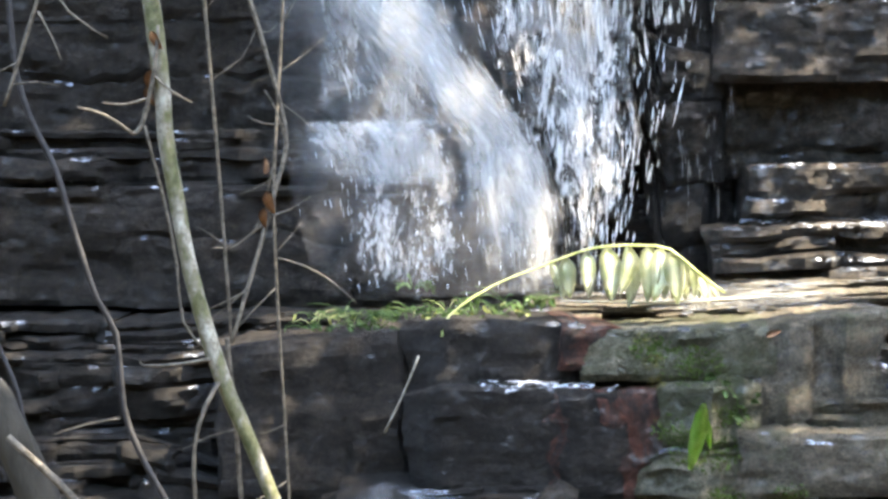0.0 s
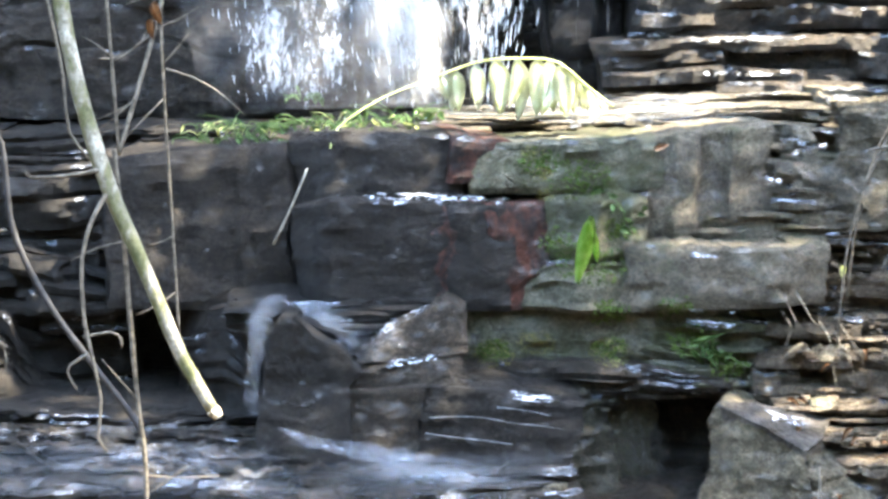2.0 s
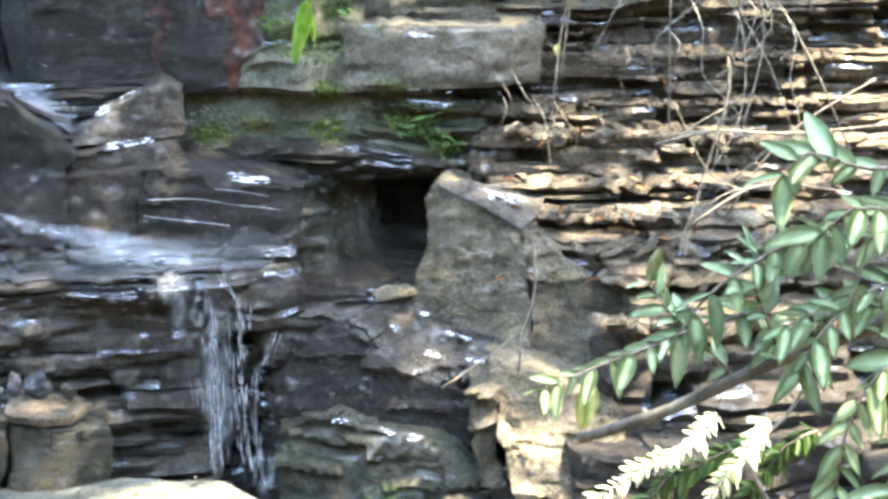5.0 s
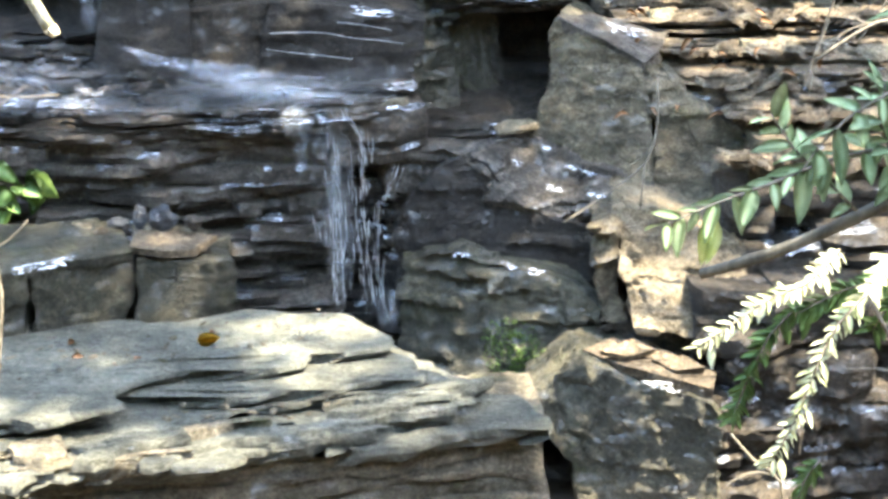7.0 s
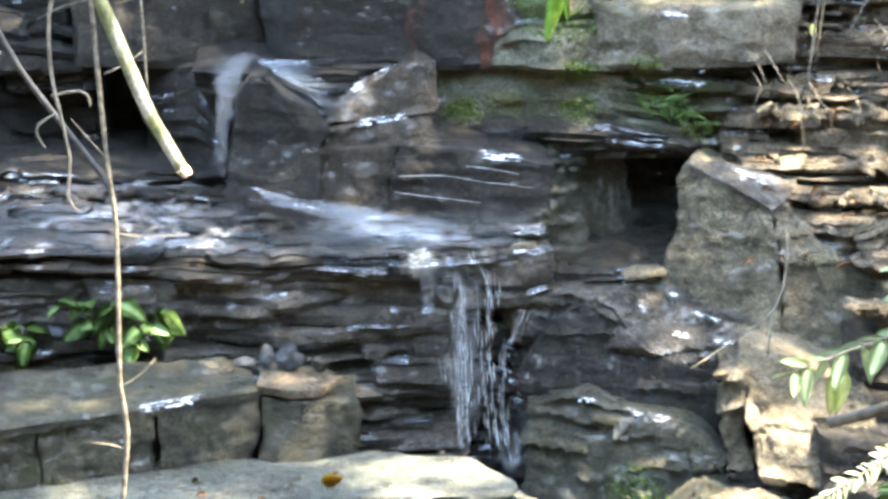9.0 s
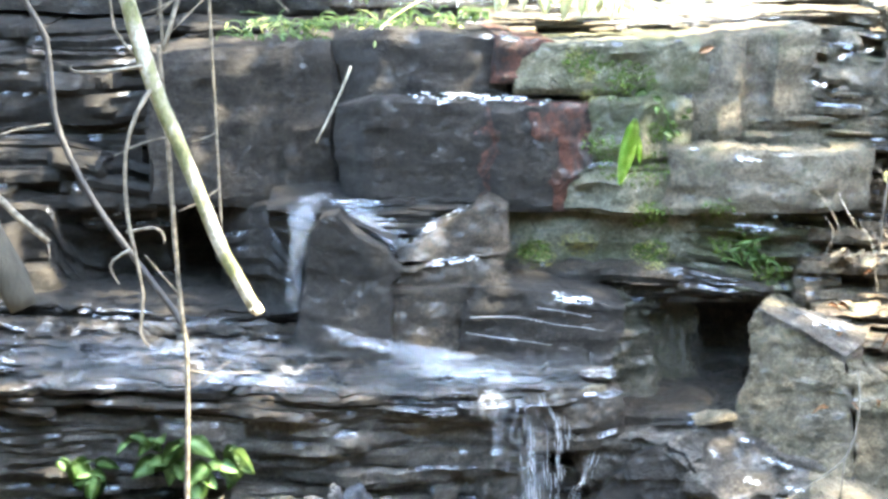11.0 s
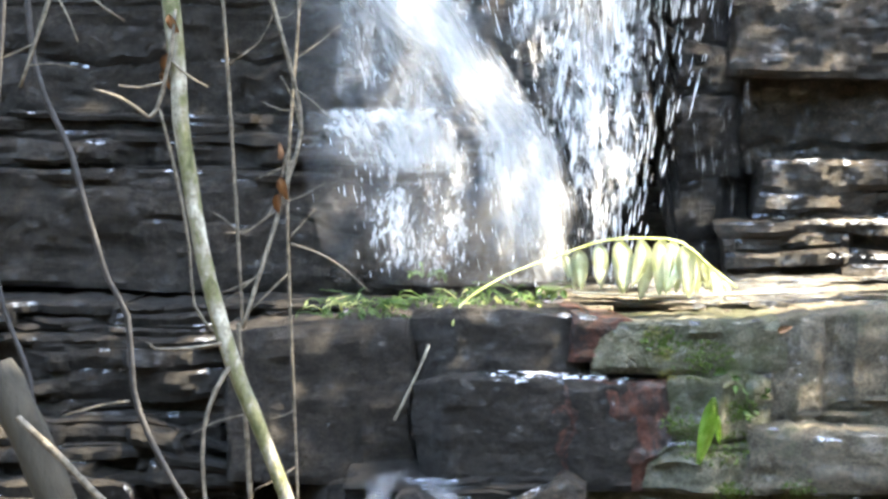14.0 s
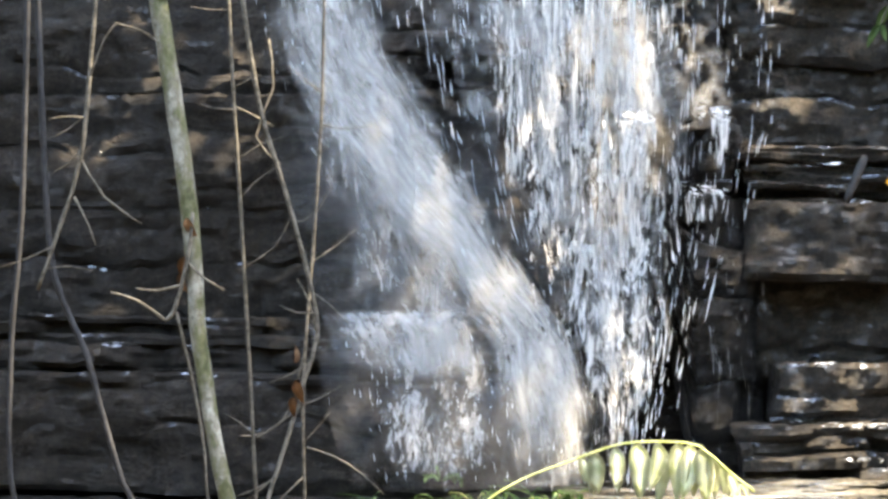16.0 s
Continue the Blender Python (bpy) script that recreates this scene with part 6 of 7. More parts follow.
stem("stem", M_CUT, ledge_twig, [(0.223, 7.75, 2.014), (0.531, 7.75, 2.003), (0.855, 7.72, 2.017), (1.047, 7.72, 2.017)], [0.004, 0.005, 0.005, 0.003], 6, 0.1)
yel = leaf_mesh(M_YELLOW, 1.0, 0.6, 0.25, 0.1)
fl = thing("fallen_leaf", "small fallen yellow leaf stuck to wet rock", "leaf")
place_leaf("blade", yel, fl, (-0.176, 7.5, 1.714), (0.8, -0.2, -0.6), 0.05, (0, -1, 0.3))
fl = thing("fallen_leaf", "curled yellow leaf lying on a flagstone", "leaf")
place_leaf("blade", yel, fl, (*(-0.112, 6.238), 0.385), (1, 0.1, 0.12), 0.065, (0, -0.7, 0.7), 0.3)
fl = thing("fallen_leaf", "orange dead leaf on the rock face", "leaf")
place_leaf("blade", DEAD, fl, (0.892, 7.5, 1.906), (0.8, -0.2, 0.4), 0.05, (0, -1, 0.3))
hart = thing("strap_fern", "bright green strap leaved fern hanging from a mossy crack", "fern")
for p, way, s in (((0.675, 7.38, 1.702), (-0.22, -0.12, -1), 0.23), ((0.681, 7.4, 1.655), (0.15, -0.1, -1), 0.11)):
    place_leaf("frond", FROND, hart, p, way, s, (0.2, -1, 0.1), 0.2)
sprout = thing("sprout", "small bright green sprout in a mossy crack", "plant")
for u, v, s in ((1172,398,0.045), (1185,412,0.03), (1210,438,0.035), (1250,430,0.025), (1205,470,0.04), (1235,445,0.03), (1190,425,0.03), (1225,470,0.025)):
    place_leaf("leaf", HEART, sprout, (*[c for c in ((u - 784) * 7.4 / 4033, 7.4)], 1.786 - (v - 400) * 7.4 / 4033), (R.uniform(-1, 1), -0.5, R.uniform(-0.6, 0.4)), s, (0, -0.8, 0.6))
stem("stalk", M_FRESH, sprout, [(0.786, 7.47, 1.628), (0.786, 7.42, 1.709), (0.732, 7.41, 1.775)], [0.002, 0.002, 0.0015], 5)
for u, v in ((1370,680), (1385,700), (1355,700)):
    tuft("grass_tuft", "small tuft of bright green grass on a ledge", ((u - 784) * 7.38 / 4033, 7.4, 1.224 + (700 - v) * 0.0018), 10, 0.035, 0.05, (LONG,), 1.0)
for u, v, y in ((150,1090,6.9), (180,1120,6.88), (270,1050,6.9), (310,1085,6.88), (330,1050,6.9), (410,1090,6.88), (430,1065,6.9), (400,1120,6.88)):
    tuft("broad_leaf_plant", "bright green broad leaved seedling on the wet wall", ((u - 784) * y / 4033, y, 0.673 + (1085 - v) * 0.0017), 5, 0.035, 0.085, (HEART,), 0.6)

MR = random.Random(41)
ROCKS = rock_tree(middle)
for (x, y, z), r, n in (((0.682, 7.45, 1.63), 0.1, 220), ((0.579, 7.45, 1.705), 0.06, 90), ((0.776, 7.47, 1.74), 0.05, 120), ((1.142, 7.4, 1.284), 0.06, 240), ((0.518, 7.55, 1.958), 0.06, 160), ((0.74, 7.45, 1.461), 0.06, 160),
                        ((0.365, 7.5, 1.329), 0.05, 160), ((0.746, 7.5, 1.335), 0.05, 150), ((0.646, 7.5, 1.906), 0.09, 200), ((1.017, 7.42, 1.371), 0.07, 160), ((0.957, 7.4, 1.487), 0.05, 90)):
    cushion("moss", "bright green moss growing on the shale", ROCKS, x, y, z, r, n, MR)
# first three pads imitate sun dapples, the last three a yellow-green streak
for (x, y, z), r, n in (((0.366, 7.5, 1.32), 0.055, 320), ((0.505, 7.5, 1.354), 0.05, 220), ((0.75, 7.5, 1.32), 0.055, 300), ((0.499, 7.55, 1.986), 0.035, 120), ((0.522, 7.55, 1.911), 0.03, 120), ((0.538, 7.55, 1.845), 0.025, 90)):
    cushion("moss", "golden tips standing for sun dapples and a yellow streak", ROCKS, x, y, z, r * 1.1, int(n * 1.8), MR, 0.0045, M_GOLD)
MOSSY = BVHTree.FromPolygons([v.co for v in mossy_rock.data.vertices], [tuple(p.vertices) for p in mossy_rock.data.polygons])
for (x, y, z), r, n in (((0.84, 6.5, 0.345), 0.05, 420), ((0.865, 6.5, 0.28), 0.065, 620), ((0.83, 6.5, 0.225), 0.04, 260), ((0.915, 6.5, 0.255), 0.045, 300)):
    cushion("moss", "dull green moss growing on a dark shelf rock", MOSSY, x, y, z, r * 1.4, n // 2, MR, 0.0065)
lime = leaf_mesh(M_LIME, 1.0, 0.34, 0.15, 0.3)
for k in range(9):
    u = 480 + 44 * k + MR.uniform(-12, 12)
    y = 7.8 + MR.uniform(-0.06, 0.14)
    tuft("ledge_plant", "pale green grassy plant growing on the wet ledge", ((u - 784) * y / 4033, y, 1.966 - 0.012), 8, 0.035, 0.03, (lime, LONG), 1.3 if k > 5 else 0.7)

# ---- shrub and twigs on the bank ----
LEAF = leaf_mesh(M_LEAF, 1.0, 0.38, 0.1, 0.15)


def sprig(parent, pts, r, n, size, mesh, flat=(0, -0.5, 0.85), pair=True, droop=-0.25, spread=0.9):
    """A leafy shoot: a stem with leaves set along it in pairs."""
    bm = bmesh.new()
    line = tube(bm, pts, even(r, r * 0.4, len(pts)), 6, 0.08)
    parent = part("stem", bm, M_VINE, parent, smooth=True)
    for k in range(n):
        f = (k + 0.6) / n
        i = min(int(f * (len(line) - 1)), len(line) - 2)
        p = line[i].lerp(line[i + 1], f * (len(line) - 1) - i)
        d = (line[i + 1] - line[i]).normalized()
        side = d.cross(Vector(flat)).normalized()
        for s in ((-1, 1) if pair else ((-1) ** k,)):
            way = d * R.uniform(0.3, 0.9) + side * s * spread * R.uniform(0.5, 1.2) + Vector((R.uniform(-0.3, 0.3), R.uniform(-0.4, 0.2), droop + R.uniform(-0.3, 0.3)))
            place_leaf("leaf", mesh, parent, p, way, size * R.uniform(0.55, 1.3), Vector(flat) + Vector((R.uniform(-0.4, 0.4), R.uniform(-0.3, 0.3), R.uniform(-0.3, 0.3))), R.uniform(-0.3, 0.3))


shrub = thing("shrub", "leafy evergreen shrub with long grey green leaves", "shrub")
stem("branch", M_TRUNK, shrub, [(1.054, 4.85, 0.997), (1.136, 4.8, 1.038), (1.238, 4.75, 1.089), (1.402, 4.7, 1.182), (1.576, 4.65, 1.266), (1.962, 4.6, 1.371), (2.5, 4.65, 1.25)], [0.012, 0.013, 0.014, 0.015, 0.017, 0.02, 0.024], 8, 0.12)
stem("trunk", M_TRUNK, shrub, [(3.0, 4.8, -0.12), (2.7, 4.7, 0.6), (2.5, 4.65, 1.25), (2.3, 4.6, 1.8), (2.1, 4.55, 2.4)], [0.05, 0.042, 0.036, 0.028, 0.015], 10, 0.1)
for pts, r, n, s in (
        ([(1.822, 4.6, 1.479), (1.518, 4.6, 1.51), (1.36, 4.6, 1.45), (1.27, 4.62, 1.373), (1.21, 4.62, 1.286)], 0.006, 6, 0.1),
        ([(1.418, 4.65, 1.335), (1.284, 4.62, 1.322), (1.161, 4.62, 1.275), (1.027, 4.62, 1.229), (0.917, 4.62, 1.182)], 0.005, 6, 0.085),
        ([(1.807, 4.6, 1.678), (1.614, 4.58, 1.661), (1.471, 4.56, 1.703), (1.412, 4.56, 1.643)], 0.005, 4, 0.12),
        ([(1.839, 4.5, 1.551), (1.677, 4.5, 1.58), (1.554, 4.5, 1.594), (1.485, 4.5, 1.534)], 0.005, 5, 0.12),
        ([(1.86, 4.5, 1.374), (1.703, 4.5, 1.429), (1.581, 4.5, 1.407), (1.487, 4.5, 1.31), (1.455, 4.5, 1.236)], 0.006, 7, 0.11),
        ([(1.914, 4.45, 1.236), (1.722, 4.45, 1.292), (1.612, 4.45, 1.246), (1.545, 4.45, 1.122), (1.527, 4.45, 0.983)], 0.006, 7, 0.115),
        ([(1.964, 4.4, 1.148), (1.773, 4.4, 1.18), (1.68, 4.4, 1.083), (1.626, 4.4, 0.958)], 0.006, 6, 0.11),
        ([(1.357, 4.68, 1.187), (1.272, 4.66, 1.273), (1.203, 4.65, 1.341), (1.151, 4.65, 1.418)], 0.004, 4, 0.08),
        ([(1.466, 4.66, 1.215), (1.416, 4.64, 1.325), (1.381, 4.62, 1.408), (1.389, 4.62, 1.483)], 0.005, 5, 0.095),
        ([(1.821, 4.55, 1.299), (1.69, 4.55, 1.353), (1.551, 4.55, 1.37), (1.428, 4.55, 1.324)], 0.005, 6, 0.1),
        ([(1.852, 4.4, 0.961), (1.709, 4.4, 1.032), (1.643, 4.4, 0.88), (1.626, 4.4, 0.751)], 0.005, 6, 0.1)):
    sprig(shrub, pts, r, round(n * 2.1), s * 0.95, LEAF)
place_leaf("leaf", lime, shrub, (1.034, 4.62, 1.19), (-0.1, -0.1, -1), 0.1, (0.2, -1, 0.2), 0, "yellow green leaf")
place_leaf("leaf", lime, shrub, (1.006, 4.63, 1.175), (0.1, -0.1, -1), 0.09, (0.2, -1, 0.2), 0, "yellow green leaf")
# SMALL has sun glare painted into its colour; DARKSMALL stays plain green
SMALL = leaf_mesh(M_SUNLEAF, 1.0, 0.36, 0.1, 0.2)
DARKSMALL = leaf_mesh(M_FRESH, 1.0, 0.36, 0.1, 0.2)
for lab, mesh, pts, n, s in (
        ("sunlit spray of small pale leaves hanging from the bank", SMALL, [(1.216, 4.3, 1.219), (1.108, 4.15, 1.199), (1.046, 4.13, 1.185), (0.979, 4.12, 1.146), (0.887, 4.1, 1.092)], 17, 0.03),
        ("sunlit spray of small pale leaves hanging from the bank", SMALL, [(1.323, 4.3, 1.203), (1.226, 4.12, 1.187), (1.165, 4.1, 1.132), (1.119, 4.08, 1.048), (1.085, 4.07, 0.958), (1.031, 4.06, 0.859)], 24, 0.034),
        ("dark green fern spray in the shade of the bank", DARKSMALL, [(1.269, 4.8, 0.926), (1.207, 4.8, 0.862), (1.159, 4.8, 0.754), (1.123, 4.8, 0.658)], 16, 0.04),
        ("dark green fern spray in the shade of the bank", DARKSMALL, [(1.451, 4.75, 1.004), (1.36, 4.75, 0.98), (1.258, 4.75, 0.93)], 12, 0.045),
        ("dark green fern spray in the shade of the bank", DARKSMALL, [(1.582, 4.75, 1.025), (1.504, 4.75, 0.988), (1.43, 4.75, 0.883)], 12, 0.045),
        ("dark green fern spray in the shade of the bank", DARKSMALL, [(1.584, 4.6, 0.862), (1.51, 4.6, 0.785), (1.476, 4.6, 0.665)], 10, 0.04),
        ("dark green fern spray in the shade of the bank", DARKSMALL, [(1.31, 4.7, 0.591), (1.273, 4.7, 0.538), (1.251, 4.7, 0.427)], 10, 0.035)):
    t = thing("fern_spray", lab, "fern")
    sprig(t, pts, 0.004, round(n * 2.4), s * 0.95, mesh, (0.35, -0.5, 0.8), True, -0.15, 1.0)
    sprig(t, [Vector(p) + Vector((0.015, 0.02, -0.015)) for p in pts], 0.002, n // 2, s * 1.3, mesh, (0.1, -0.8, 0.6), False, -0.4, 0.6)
loose = (
    ([(1.583, 5.6, 1.751), (1.586, 5.6, 1.655), (1.527, 5.6, 1.435), (1.46, 5.6, 1.228)], 0.006), ([(1.645, 7, 2.114), (1.524, 7, 1.921), (1.44, 7, 1.654), (1.41, 7, 1.331)], 0.007),
    ([(1.478, 6.9, 1.953), (1.585, 6.9, 1.979), (1.732, 6.9, 2.003), (1.862, 6.9, 1.965)], 0.009), ([(1.705, 6.8, 2.359), (1.724, 6.8, 2.145), (1.735, 6.8, 1.679), (1.741, 6.8, 1.321)], 0.006),
    ([(1.499, 6, 1.453), (1.671, 6, 1.487), (1.87, 6, 1.475), (2.189, 6, 1.496)], 0.008), ([(1.495, 5.6, 1.31), (1.603, 5.6, 1.383), (1.705, 5.6, 1.418), (1.901, 5.6, 1.396)], 0.008),
    ([(1.609, 6.4, 1.398), (1.823, 6.4, 1.411), (1.999, 6.4, 1.329)], 0.006), ([(1.807, 6.6, 2.142), (1.898, 6.6, 1.837), (1.875, 6.6, 1.53), (1.833, 6.6, 1.254)], 0.008),
    ([(1.935, 6.6, 2.287), (1.912, 6.6, 1.955), (1.975, 6.6, 1.666), (1.915, 6.6, 1.374)], 0.009), ([(1.804, 6.7, 1.983), (1.928, 6.7, 1.79), (2.072, 6.7, 1.721)], 0.006),
    ([(1.826, 6.6, 2.334), (2.012, 6.6, 1.988), (2.127, 6.6, 1.734)], 0.008), ([(1.934, 6.2, 1.754), (2.024, 6.2, 1.592), (2.133, 6.2, 1.363)], 0.007),
    ([(1.328, 4.5, 1.074), (1.393, 4.5, 0.959), (1.462, 4.5, 0.851), (1.533, 4.5, 0.729), (1.607, 4.5, 0.578)], 0.009), ([(1.488, 4.5, 0.838), (1.582, 4.5, 0.78), (1.688, 4.5, 0.721)], 0.006),
    ([(1.148, 4.9, 0.582), (1.203, 4.9, 0.515), (1.273, 4.9, 0.453), (1.285, 4.9, 0.306)], 0.009), ([(1.328, 4.5, 1.074), (1.423, 4.5, 1.137), (1.547, 4.5, 1.37), (1.595, 4.5, 1.531)], 0.008),
    ([(1.301, 6.7, 1.016), (1.297, 6.65, 0.902), (1.254, 6.6, 0.781), (1.107, 6.55, 0.687), (0.988, 6.5, 0.628)], 0.007), ([(1.249, 6.6, 0.773), (1.235, 6.58, 0.627)], 0.005),
    ([(1.626, 6.3, 1.515), (1.768, 6.3, 1.281), (1.946, 6.3, 1.412)], 0.004), ([(2.119, 6, 1.623), (1.87, 6, 1.469), (1.718, 6, 1.264)], 0.007),
)
for pts, r in loose:
    t = thing("bare_twig", "bare dry twig tangled on the brown bank", "twig", "dry twigs on the bank")
    r *= 0.55
    stem("stem", M_VINE, t, pts, even(r, r * 0.6, len(pts)), 6, 0.12)
    if len(pts) > 2:
        for _ in range(2):
            a = Vector(pts[1]).lerp(Vector(pts[2]), R.random())
            b = a + Vector((R.uniform(-0.16, 0.16), R.uniform(-0.05, 0.05), R.uniform(-0.12, 0.1)))
            stem("side_twig", M_VINE, t, [a, a.lerp(b, 0.5) + Vector((0, 0, 0.012)), b], [r * 0.5, r * 0.4, r * 0.25], 5)
SR = random.Random(29)
for k in range(13):
    u, v = SR.uniform(1840, 2080), SR.uniform(60, 560)
    y = SR.uniform(6.3, 6.9)
    x, z = (u - 784) * y / 4033, 2.6 - y * math.tan(math.radians(6.856) + (v - 440.5) / 4033)
    way = Vector((SR.gauss(0, 0.25), SR.uniform(-0.1, 0.1), -1)).normalized() * SR.uniform(0.25, 0.75)
    t = thing("dry_stalk", "pale dry stalk hanging over the brown bank", "stalk", "dry stalks on the bank")
    a = Vector((x, y, z))
    stem("stem", M_STRAW, t, [a + Vector((0.05, 0.9, 0.12)), a + Vector((0, 0.25, 0.1)), a, a + way * 0.35 + Vector((SR.gauss(0, 0.03), 0, 0)), a + way * 0.7 + Vector((SR.gauss(0, 0.04), 0, 0)), a + way], [0.0013, 0.0014, 0.0016, 0.0017, 0.0014, 0.0009], 5, 0.12)
for k in range(12):
    u, v = SR.uniform(1470, 1880), SR.uniform(480, 690)
    y = SR.uniform(7.1, 7.25)
    x, z = (u - 784) * y / 4033, 2.6 - y * math.tan(math.radians(6.856) + (v - 440.5) / 4033)
    t = thing("hanging_root", "thin brown root hanging from the crumbling bank", "root", "roots on the bank")
    a = Vector((x, y, z))
    way = Vector((SR.gauss(0, 0.3), SR.uniform(-0.1, 0.1), -1)).normalized() * SR.uniform(0.06, 0.24)
    stem("stem", M_VINE if k % 3 else M_STRAW, t, [a + Vector((0, 0.2, 0.03)), a, a + way * 0.5 + Vector((SR.gauss(0, 0.015), 0, 0)), a + way], [0.0013, 0.0013, 0.0011, 0.0006], 5, 0.12)
FR = random.Random(61)
roots = thing("root_mat", "mat of fine pale roots hanging in a hollow", "roots")
for _ in range(44):
    x, z = FR.uniform(0.74, 0.93), FR.uniform(0.86, 1.02)
    pts = [Vector((x, 7.54, z)), Vector((x + FR.gauss(0, 0.008), 7.50, z - FR.uniform(0.02, 0.06))), Vector((x + FR.gauss(0, 0.014), 7.47, z - FR.uniform(0.06, 0.18)))]
    stem("root", M_TRUNK, roots, pts, [0.0011, 0.0008, 0.0004], 4, 0.2)
t = thing("bare_twig", "long thin forked twig hanging over a smooth boulder", "twig", "dry twigs on the bank")
stem("stem", M_VINE, t, [(1.709, 7.2, 2.209), (1.64, 7.2, 2.06), (1.567, 7.2, 1.93), (1.511, 7.2, 1.722), (1.481, 7.22, 1.438)], [0.0045, 0.004, 0.004, 0.003, 0.002], 6, 0.1)
stem("side_twig", M_STRAW, t, [(1.567, 7.2, 1.925), (1.699, 7.18, 1.963), (1.828, 7.15, 1.983), (2.0, 7.12, 1.965), (2.172, 7.1, 1.928)], [0.004, 0.004, 0.0035, 0.003, 0.002], 6, 0.1)
for pts in ([(1.831, 7.15, 2.105), (1.826, 7.15, 1.905), (1.825, 7.15, 1.723), (1.825, 7.15, 1.609)], [(1.931, 7.1, 1.928), (1.991, 7.1, 1.801), (2.108, 7.1, 1.663)]):
    t = thing("dry_stalk", "pale dry stalk hanging over the brown bank", "stalk", "dry stalks on the bank")
    stem("stem", M_STRAW, t, pts, even(0.003, 0.002, len(pts)), 6, 0.12)
leaf = thing("fallen_leaf", "small yellow green leaf stuck on the bank", "leaf")
place_leaf("blade", leaf_mesh(M_LIME, 1.0, 0.6, 0.2, 0.2), leaf, (1.488, 7.33, 1.54), (0.1, -0.1, -1), 0.04, (0.1, -1, 0.3))
big = thing("fallen_leaf", "large pale dead leaf caught on a twig", "leaf")
place_leaf("blade", leaf_mesh(M_SUNLEAF, 1.0, 0.6, 0.3, 0.3), big, (1.905, 7.25, 2.01), (0.35, -0.1, -0.9), 0.13, (0.1, -1, 0.4))
for _ in range(22):
    t = thing("fallen_leaf", "dry brown dead leaf lying on the shale bank", "leaf", "dead leaves on the bank")
    u, v = R.uniform(1480, 1900), R.uniform(600, 1010)
    y = 7.34 - max(0, v - 700) * 0.0018 - R.uniform(0.05, 0.12)
    place_leaf("blade", DEAD, t, ((u - 784) * y / 4033, y, 2.6 - y * math.tan(math.radians(6.856) + (v - 440.5) / 4033)), (R.uniform(-1, 1), R.uniform(-1, 0.2), R.uniform(-0.2, 0.2)), R.uniform(0.03, 0.055), (0, -0.4, 1), R.uniform(-0.5, 0.5))
# stump shape added in place of a tan form that is probably a sunlit stone
stump = thing("stump", "stump shape standing in for a tan sunlit stone", "stump")
stem("stump", M_STUMP, stump, [(1.592, 4.3, 0.56), (1.594, 4.32, 0.734), (1.6, 4.35, 0.895)], [0.07, 0.065, 0.06], 12, 0.06)

for pts, n, mesh in (([(1.408, 6.4, 3.334), (1.356, 6.4, 2.935), (1.322, 6.4, 2.733), (1.301, 6.4, 2.624)], 4, LEAF), ([(1.138, 6.6, 3.792), (1.086, 6.6, 3.606), (1.04, 6.6, 3.497), (1.025, 6.6, 3.458)], 4, DARKSMALL)):
    t = thing("leafy_twig", "thin twig with fresh green leaves hanging from above", "twig")
    sprig(t, pts, 0.004, n, 0.07, HEART if mesh is LEAF else mesh)
stick = thing("dark_stick", "short dark wet stick leaning on a ledge", "stick")
stem("stem", M_GREYVINE, stick, [(1.263, 8.5, 3.219), (1.226, 8.48, 3.136), (1.189, 8.47, 3.047)], [0.014, 0.018, 0.012], 7, 0.15)
fl = thing("fallen_leaf", "yellow fallen leaf caught on a rock ledge", "leaf")
place_leaf("blade", yel, fl, (1.342, 8.5, 3.127), (0.8, -0.3, -0.2), 0.07, (0, -0.8, 0.5))

# ---- small broken pieces ----


def chips(name, label, material, lines, count, size, rnd):
    """Loose shale chips strewn along the ledges."""
    bm = bmesh.new()
    for _ in range(count):
        a, q = rnd.choice(lines)
        p = Vector(a).lerp(Vector(q), rnd.random()) + Vector((0, rnd.uniform(-0.05, 0.1), rnd.uniform(-0.004, 0.006)))
        s = size * rnd.uniform(0.4, 1.5)
        turn_z = rnd.uniform(0, 3)
        k = rnd.randint(4, 6)
        ring = [(math.cos(turn_z + 6.283 * i / k) * s * rnd.uniform(0.6, 1.2), math.sin(turn_z + 6.283 * i / k) * s * 0.7 * rnd.uniform(0.6, 1.2)) for i in range(k)]
        h = s * rnd.uniform(0.15, 0.5)
        ax, ay = rnd.gauss(0, 0.35), rnd.gauss(0, 0.3)
        low = [bm.verts.new(p + Vector((x, y, x * ax + y * ay))) for x, y in ring]
        top = [bm.verts.new(p + Vector((x * 0.85, y * 0.85, x * ax + y * ay + h + rnd.uniform(-0.2, 0.2) * h))) for x, y in ring]
        bm.faces.new(top)
        bm.faces.new(reversed(low))
        for i in range(k):
            bm.faces.new((low[i], low[(i + 1) % k], top[(i + 1) % k], top[i]))
    return thing(name, label, "rubble", kind="stuff", data=mesh_of(bm, material))


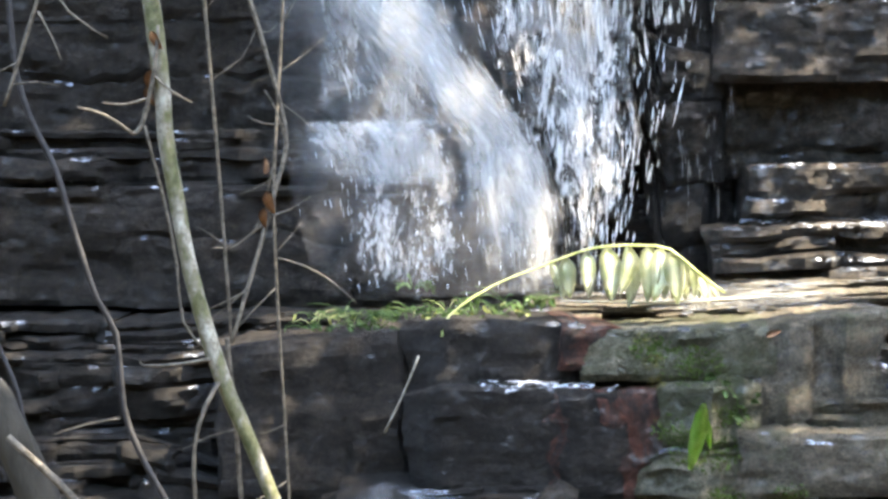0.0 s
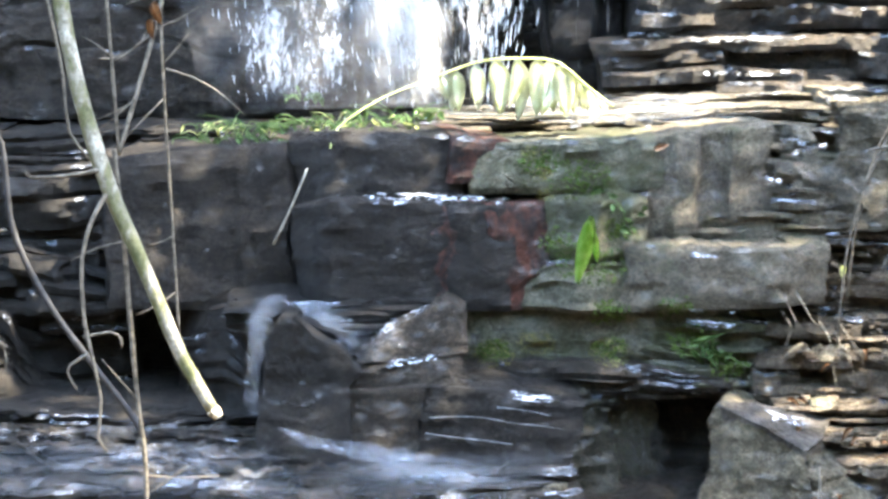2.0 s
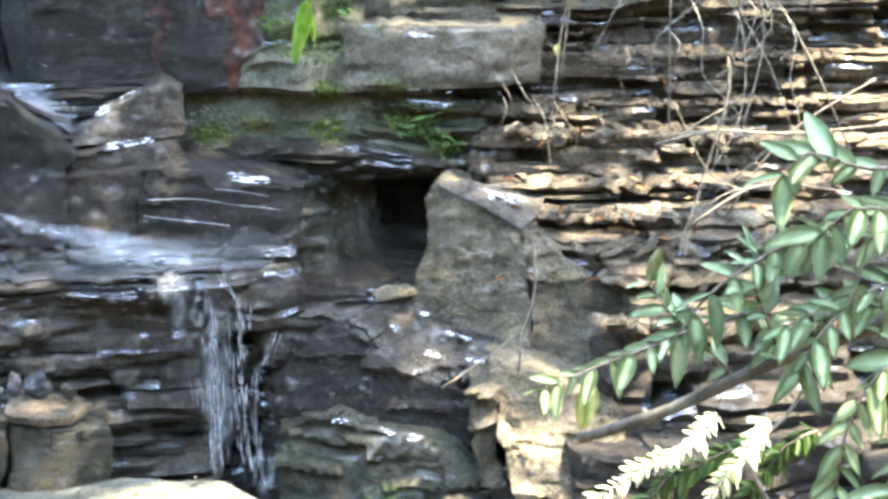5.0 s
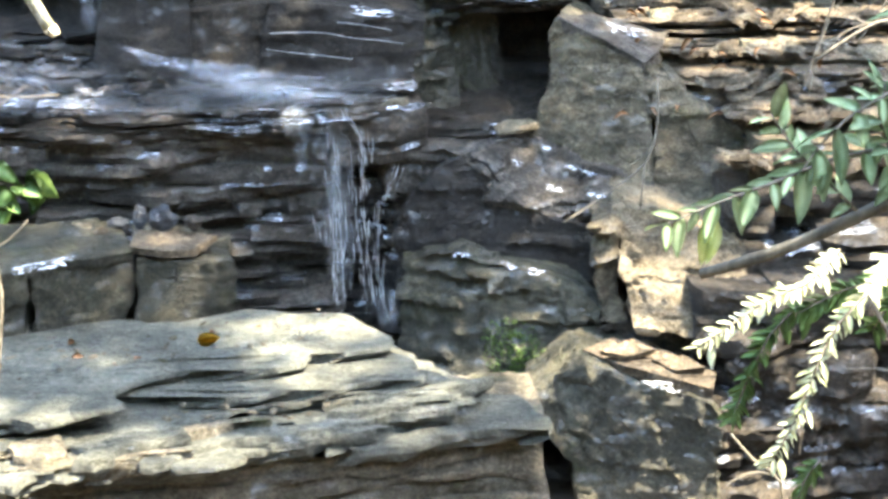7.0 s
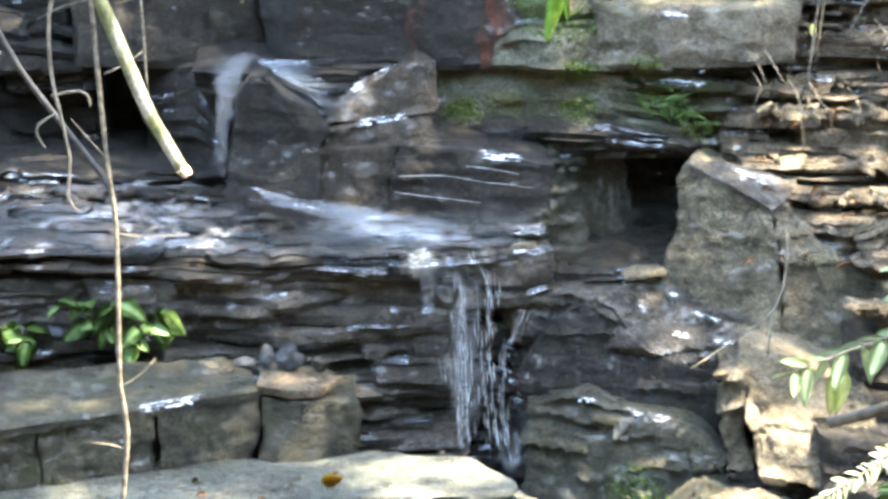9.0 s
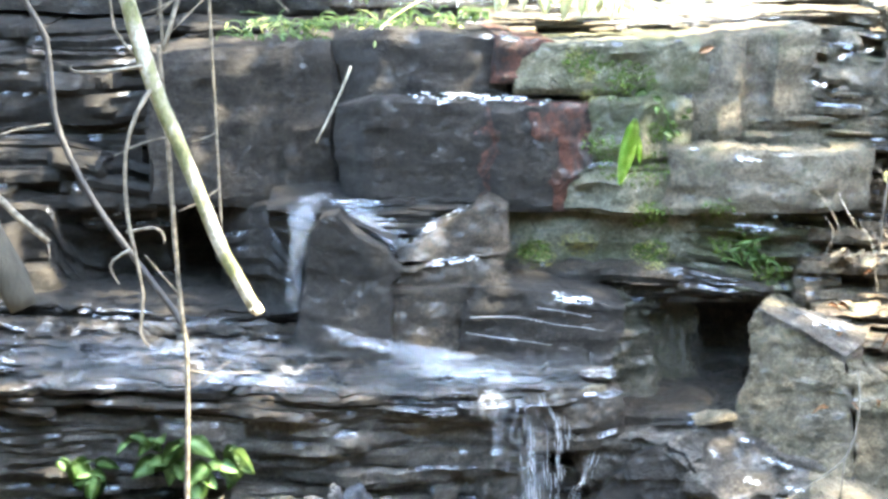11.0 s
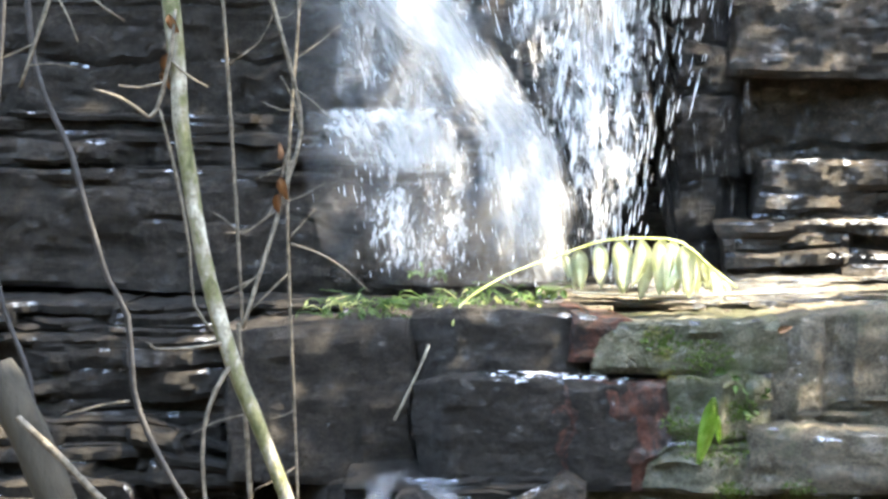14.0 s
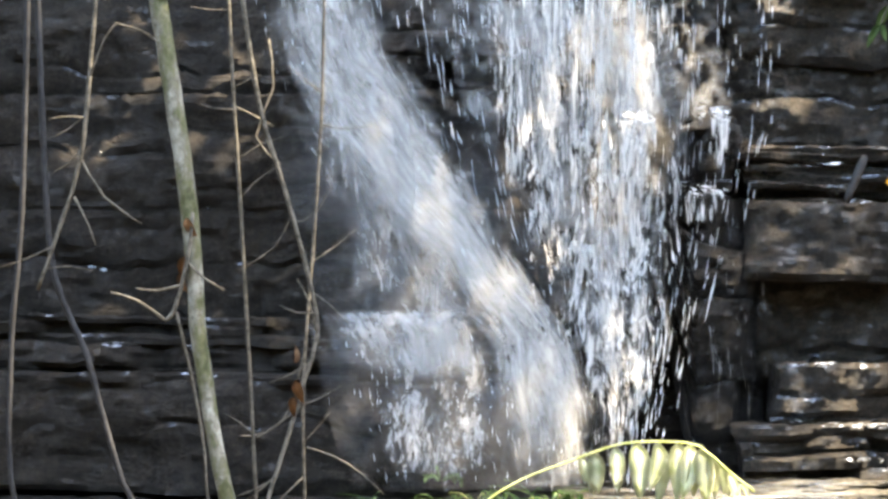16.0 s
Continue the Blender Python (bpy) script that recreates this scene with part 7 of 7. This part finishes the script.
CR = random.Random(5)
chips("shale_chips", "loose brown shale chips on the stepped bank", M_BROWN, [((1.329, 7.38, 1.244), (2.478, 7.32, 1.188)), ((1.345, 7.24, 1.092), (2.443, 7.2, 1.067)), ((1.413, 7.1, 1.005), (2.401, 7.06, 0.992)), ((1.5, 6.97, 0.927), (2.365, 6.93, 0.918)),
      ((1.561, 6.82, 0.859), (2.328, 6.8, 0.846)), ((1.497, 6.68, 0.752), (2.288, 6.65, 0.738)), ((1.476, 7.58, 1.467), (2.542, 7.55, 1.451)), ((1.464, 7.5, 1.315), (2.524, 7.48, 1.304))], 2600, 0.016, CR)
EAST_LINES = [((1.326, 7.36, 1.248), (2.471, 7.3, 1.192)), ((1.338, 7.2, 1.1), (2.429, 7.16, 1.075)), ((1.405, 7.06, 1.014), (2.388, 7.02, 1.001)), ((1.491, 6.93, 0.937), (2.355, 6.9, 0.925)), ((1.552, 6.78, 0.87), (2.314, 6.76, 0.857)), ((1.488, 6.64, 0.763), (2.271, 6.6, 0.752))]
chips("shale_rubble", "broken brown shale blocks lying on the stepped bank", M_BROWN, EAST_LINES, 260, 0.036, CR)
chips("shale_rubble", "broken grey shale blocks lying on the stepped bank", M_GREY, EAST_LINES, 120, 0.04, CR)
chips("shale_chips", "wet dark shale chips strewn on the shelf", M_DARK, [((-1.719, 6.98, 0.91), (0.193, 6.98, 0.881)), ((-1.751, 7.1, 0.962), (0.379, 7.08, 0.933)), ((-1.78, 7.2, 1), (-0.157, 7.2, 0.969)), ((-1.818, 7.33, 1.025), (-0.415, 7.32, 0.999))], 500, 0.022, CR)
chips("shale_chips", "small grey shale bits and grit on the flagstones", M_GREY, [((-0.9, 5.95, 0.37), (0.2, 6.3, 0.37)), ((-0.8, 6.1, 0.37), (0.3, 6.45, 0.37)), ((-0.2, 5.85, 0.302), (0.5, 6.0, 0.302)), ((-0.9, 5.62, 0.272), (0.3, 5.85, 0.272))], 160, 0.011, CR)
for k in range(7):
    fl = thing("fallen_leaf", "small curled brown leaf lying on the flagstones", "leaf", "leaves on the flagstones")
    place_leaf("blade", DEAD, fl, (R.uniform(-0.9, 0.3), R.uniform(6.05, 6.4), 0.372), (R.uniform(-1, 1), R.uniform(-1, 1), 0.1), R.uniform(0.025, 0.05), (0, -0.3, 1), R.uniform(-0.5, 0.5))
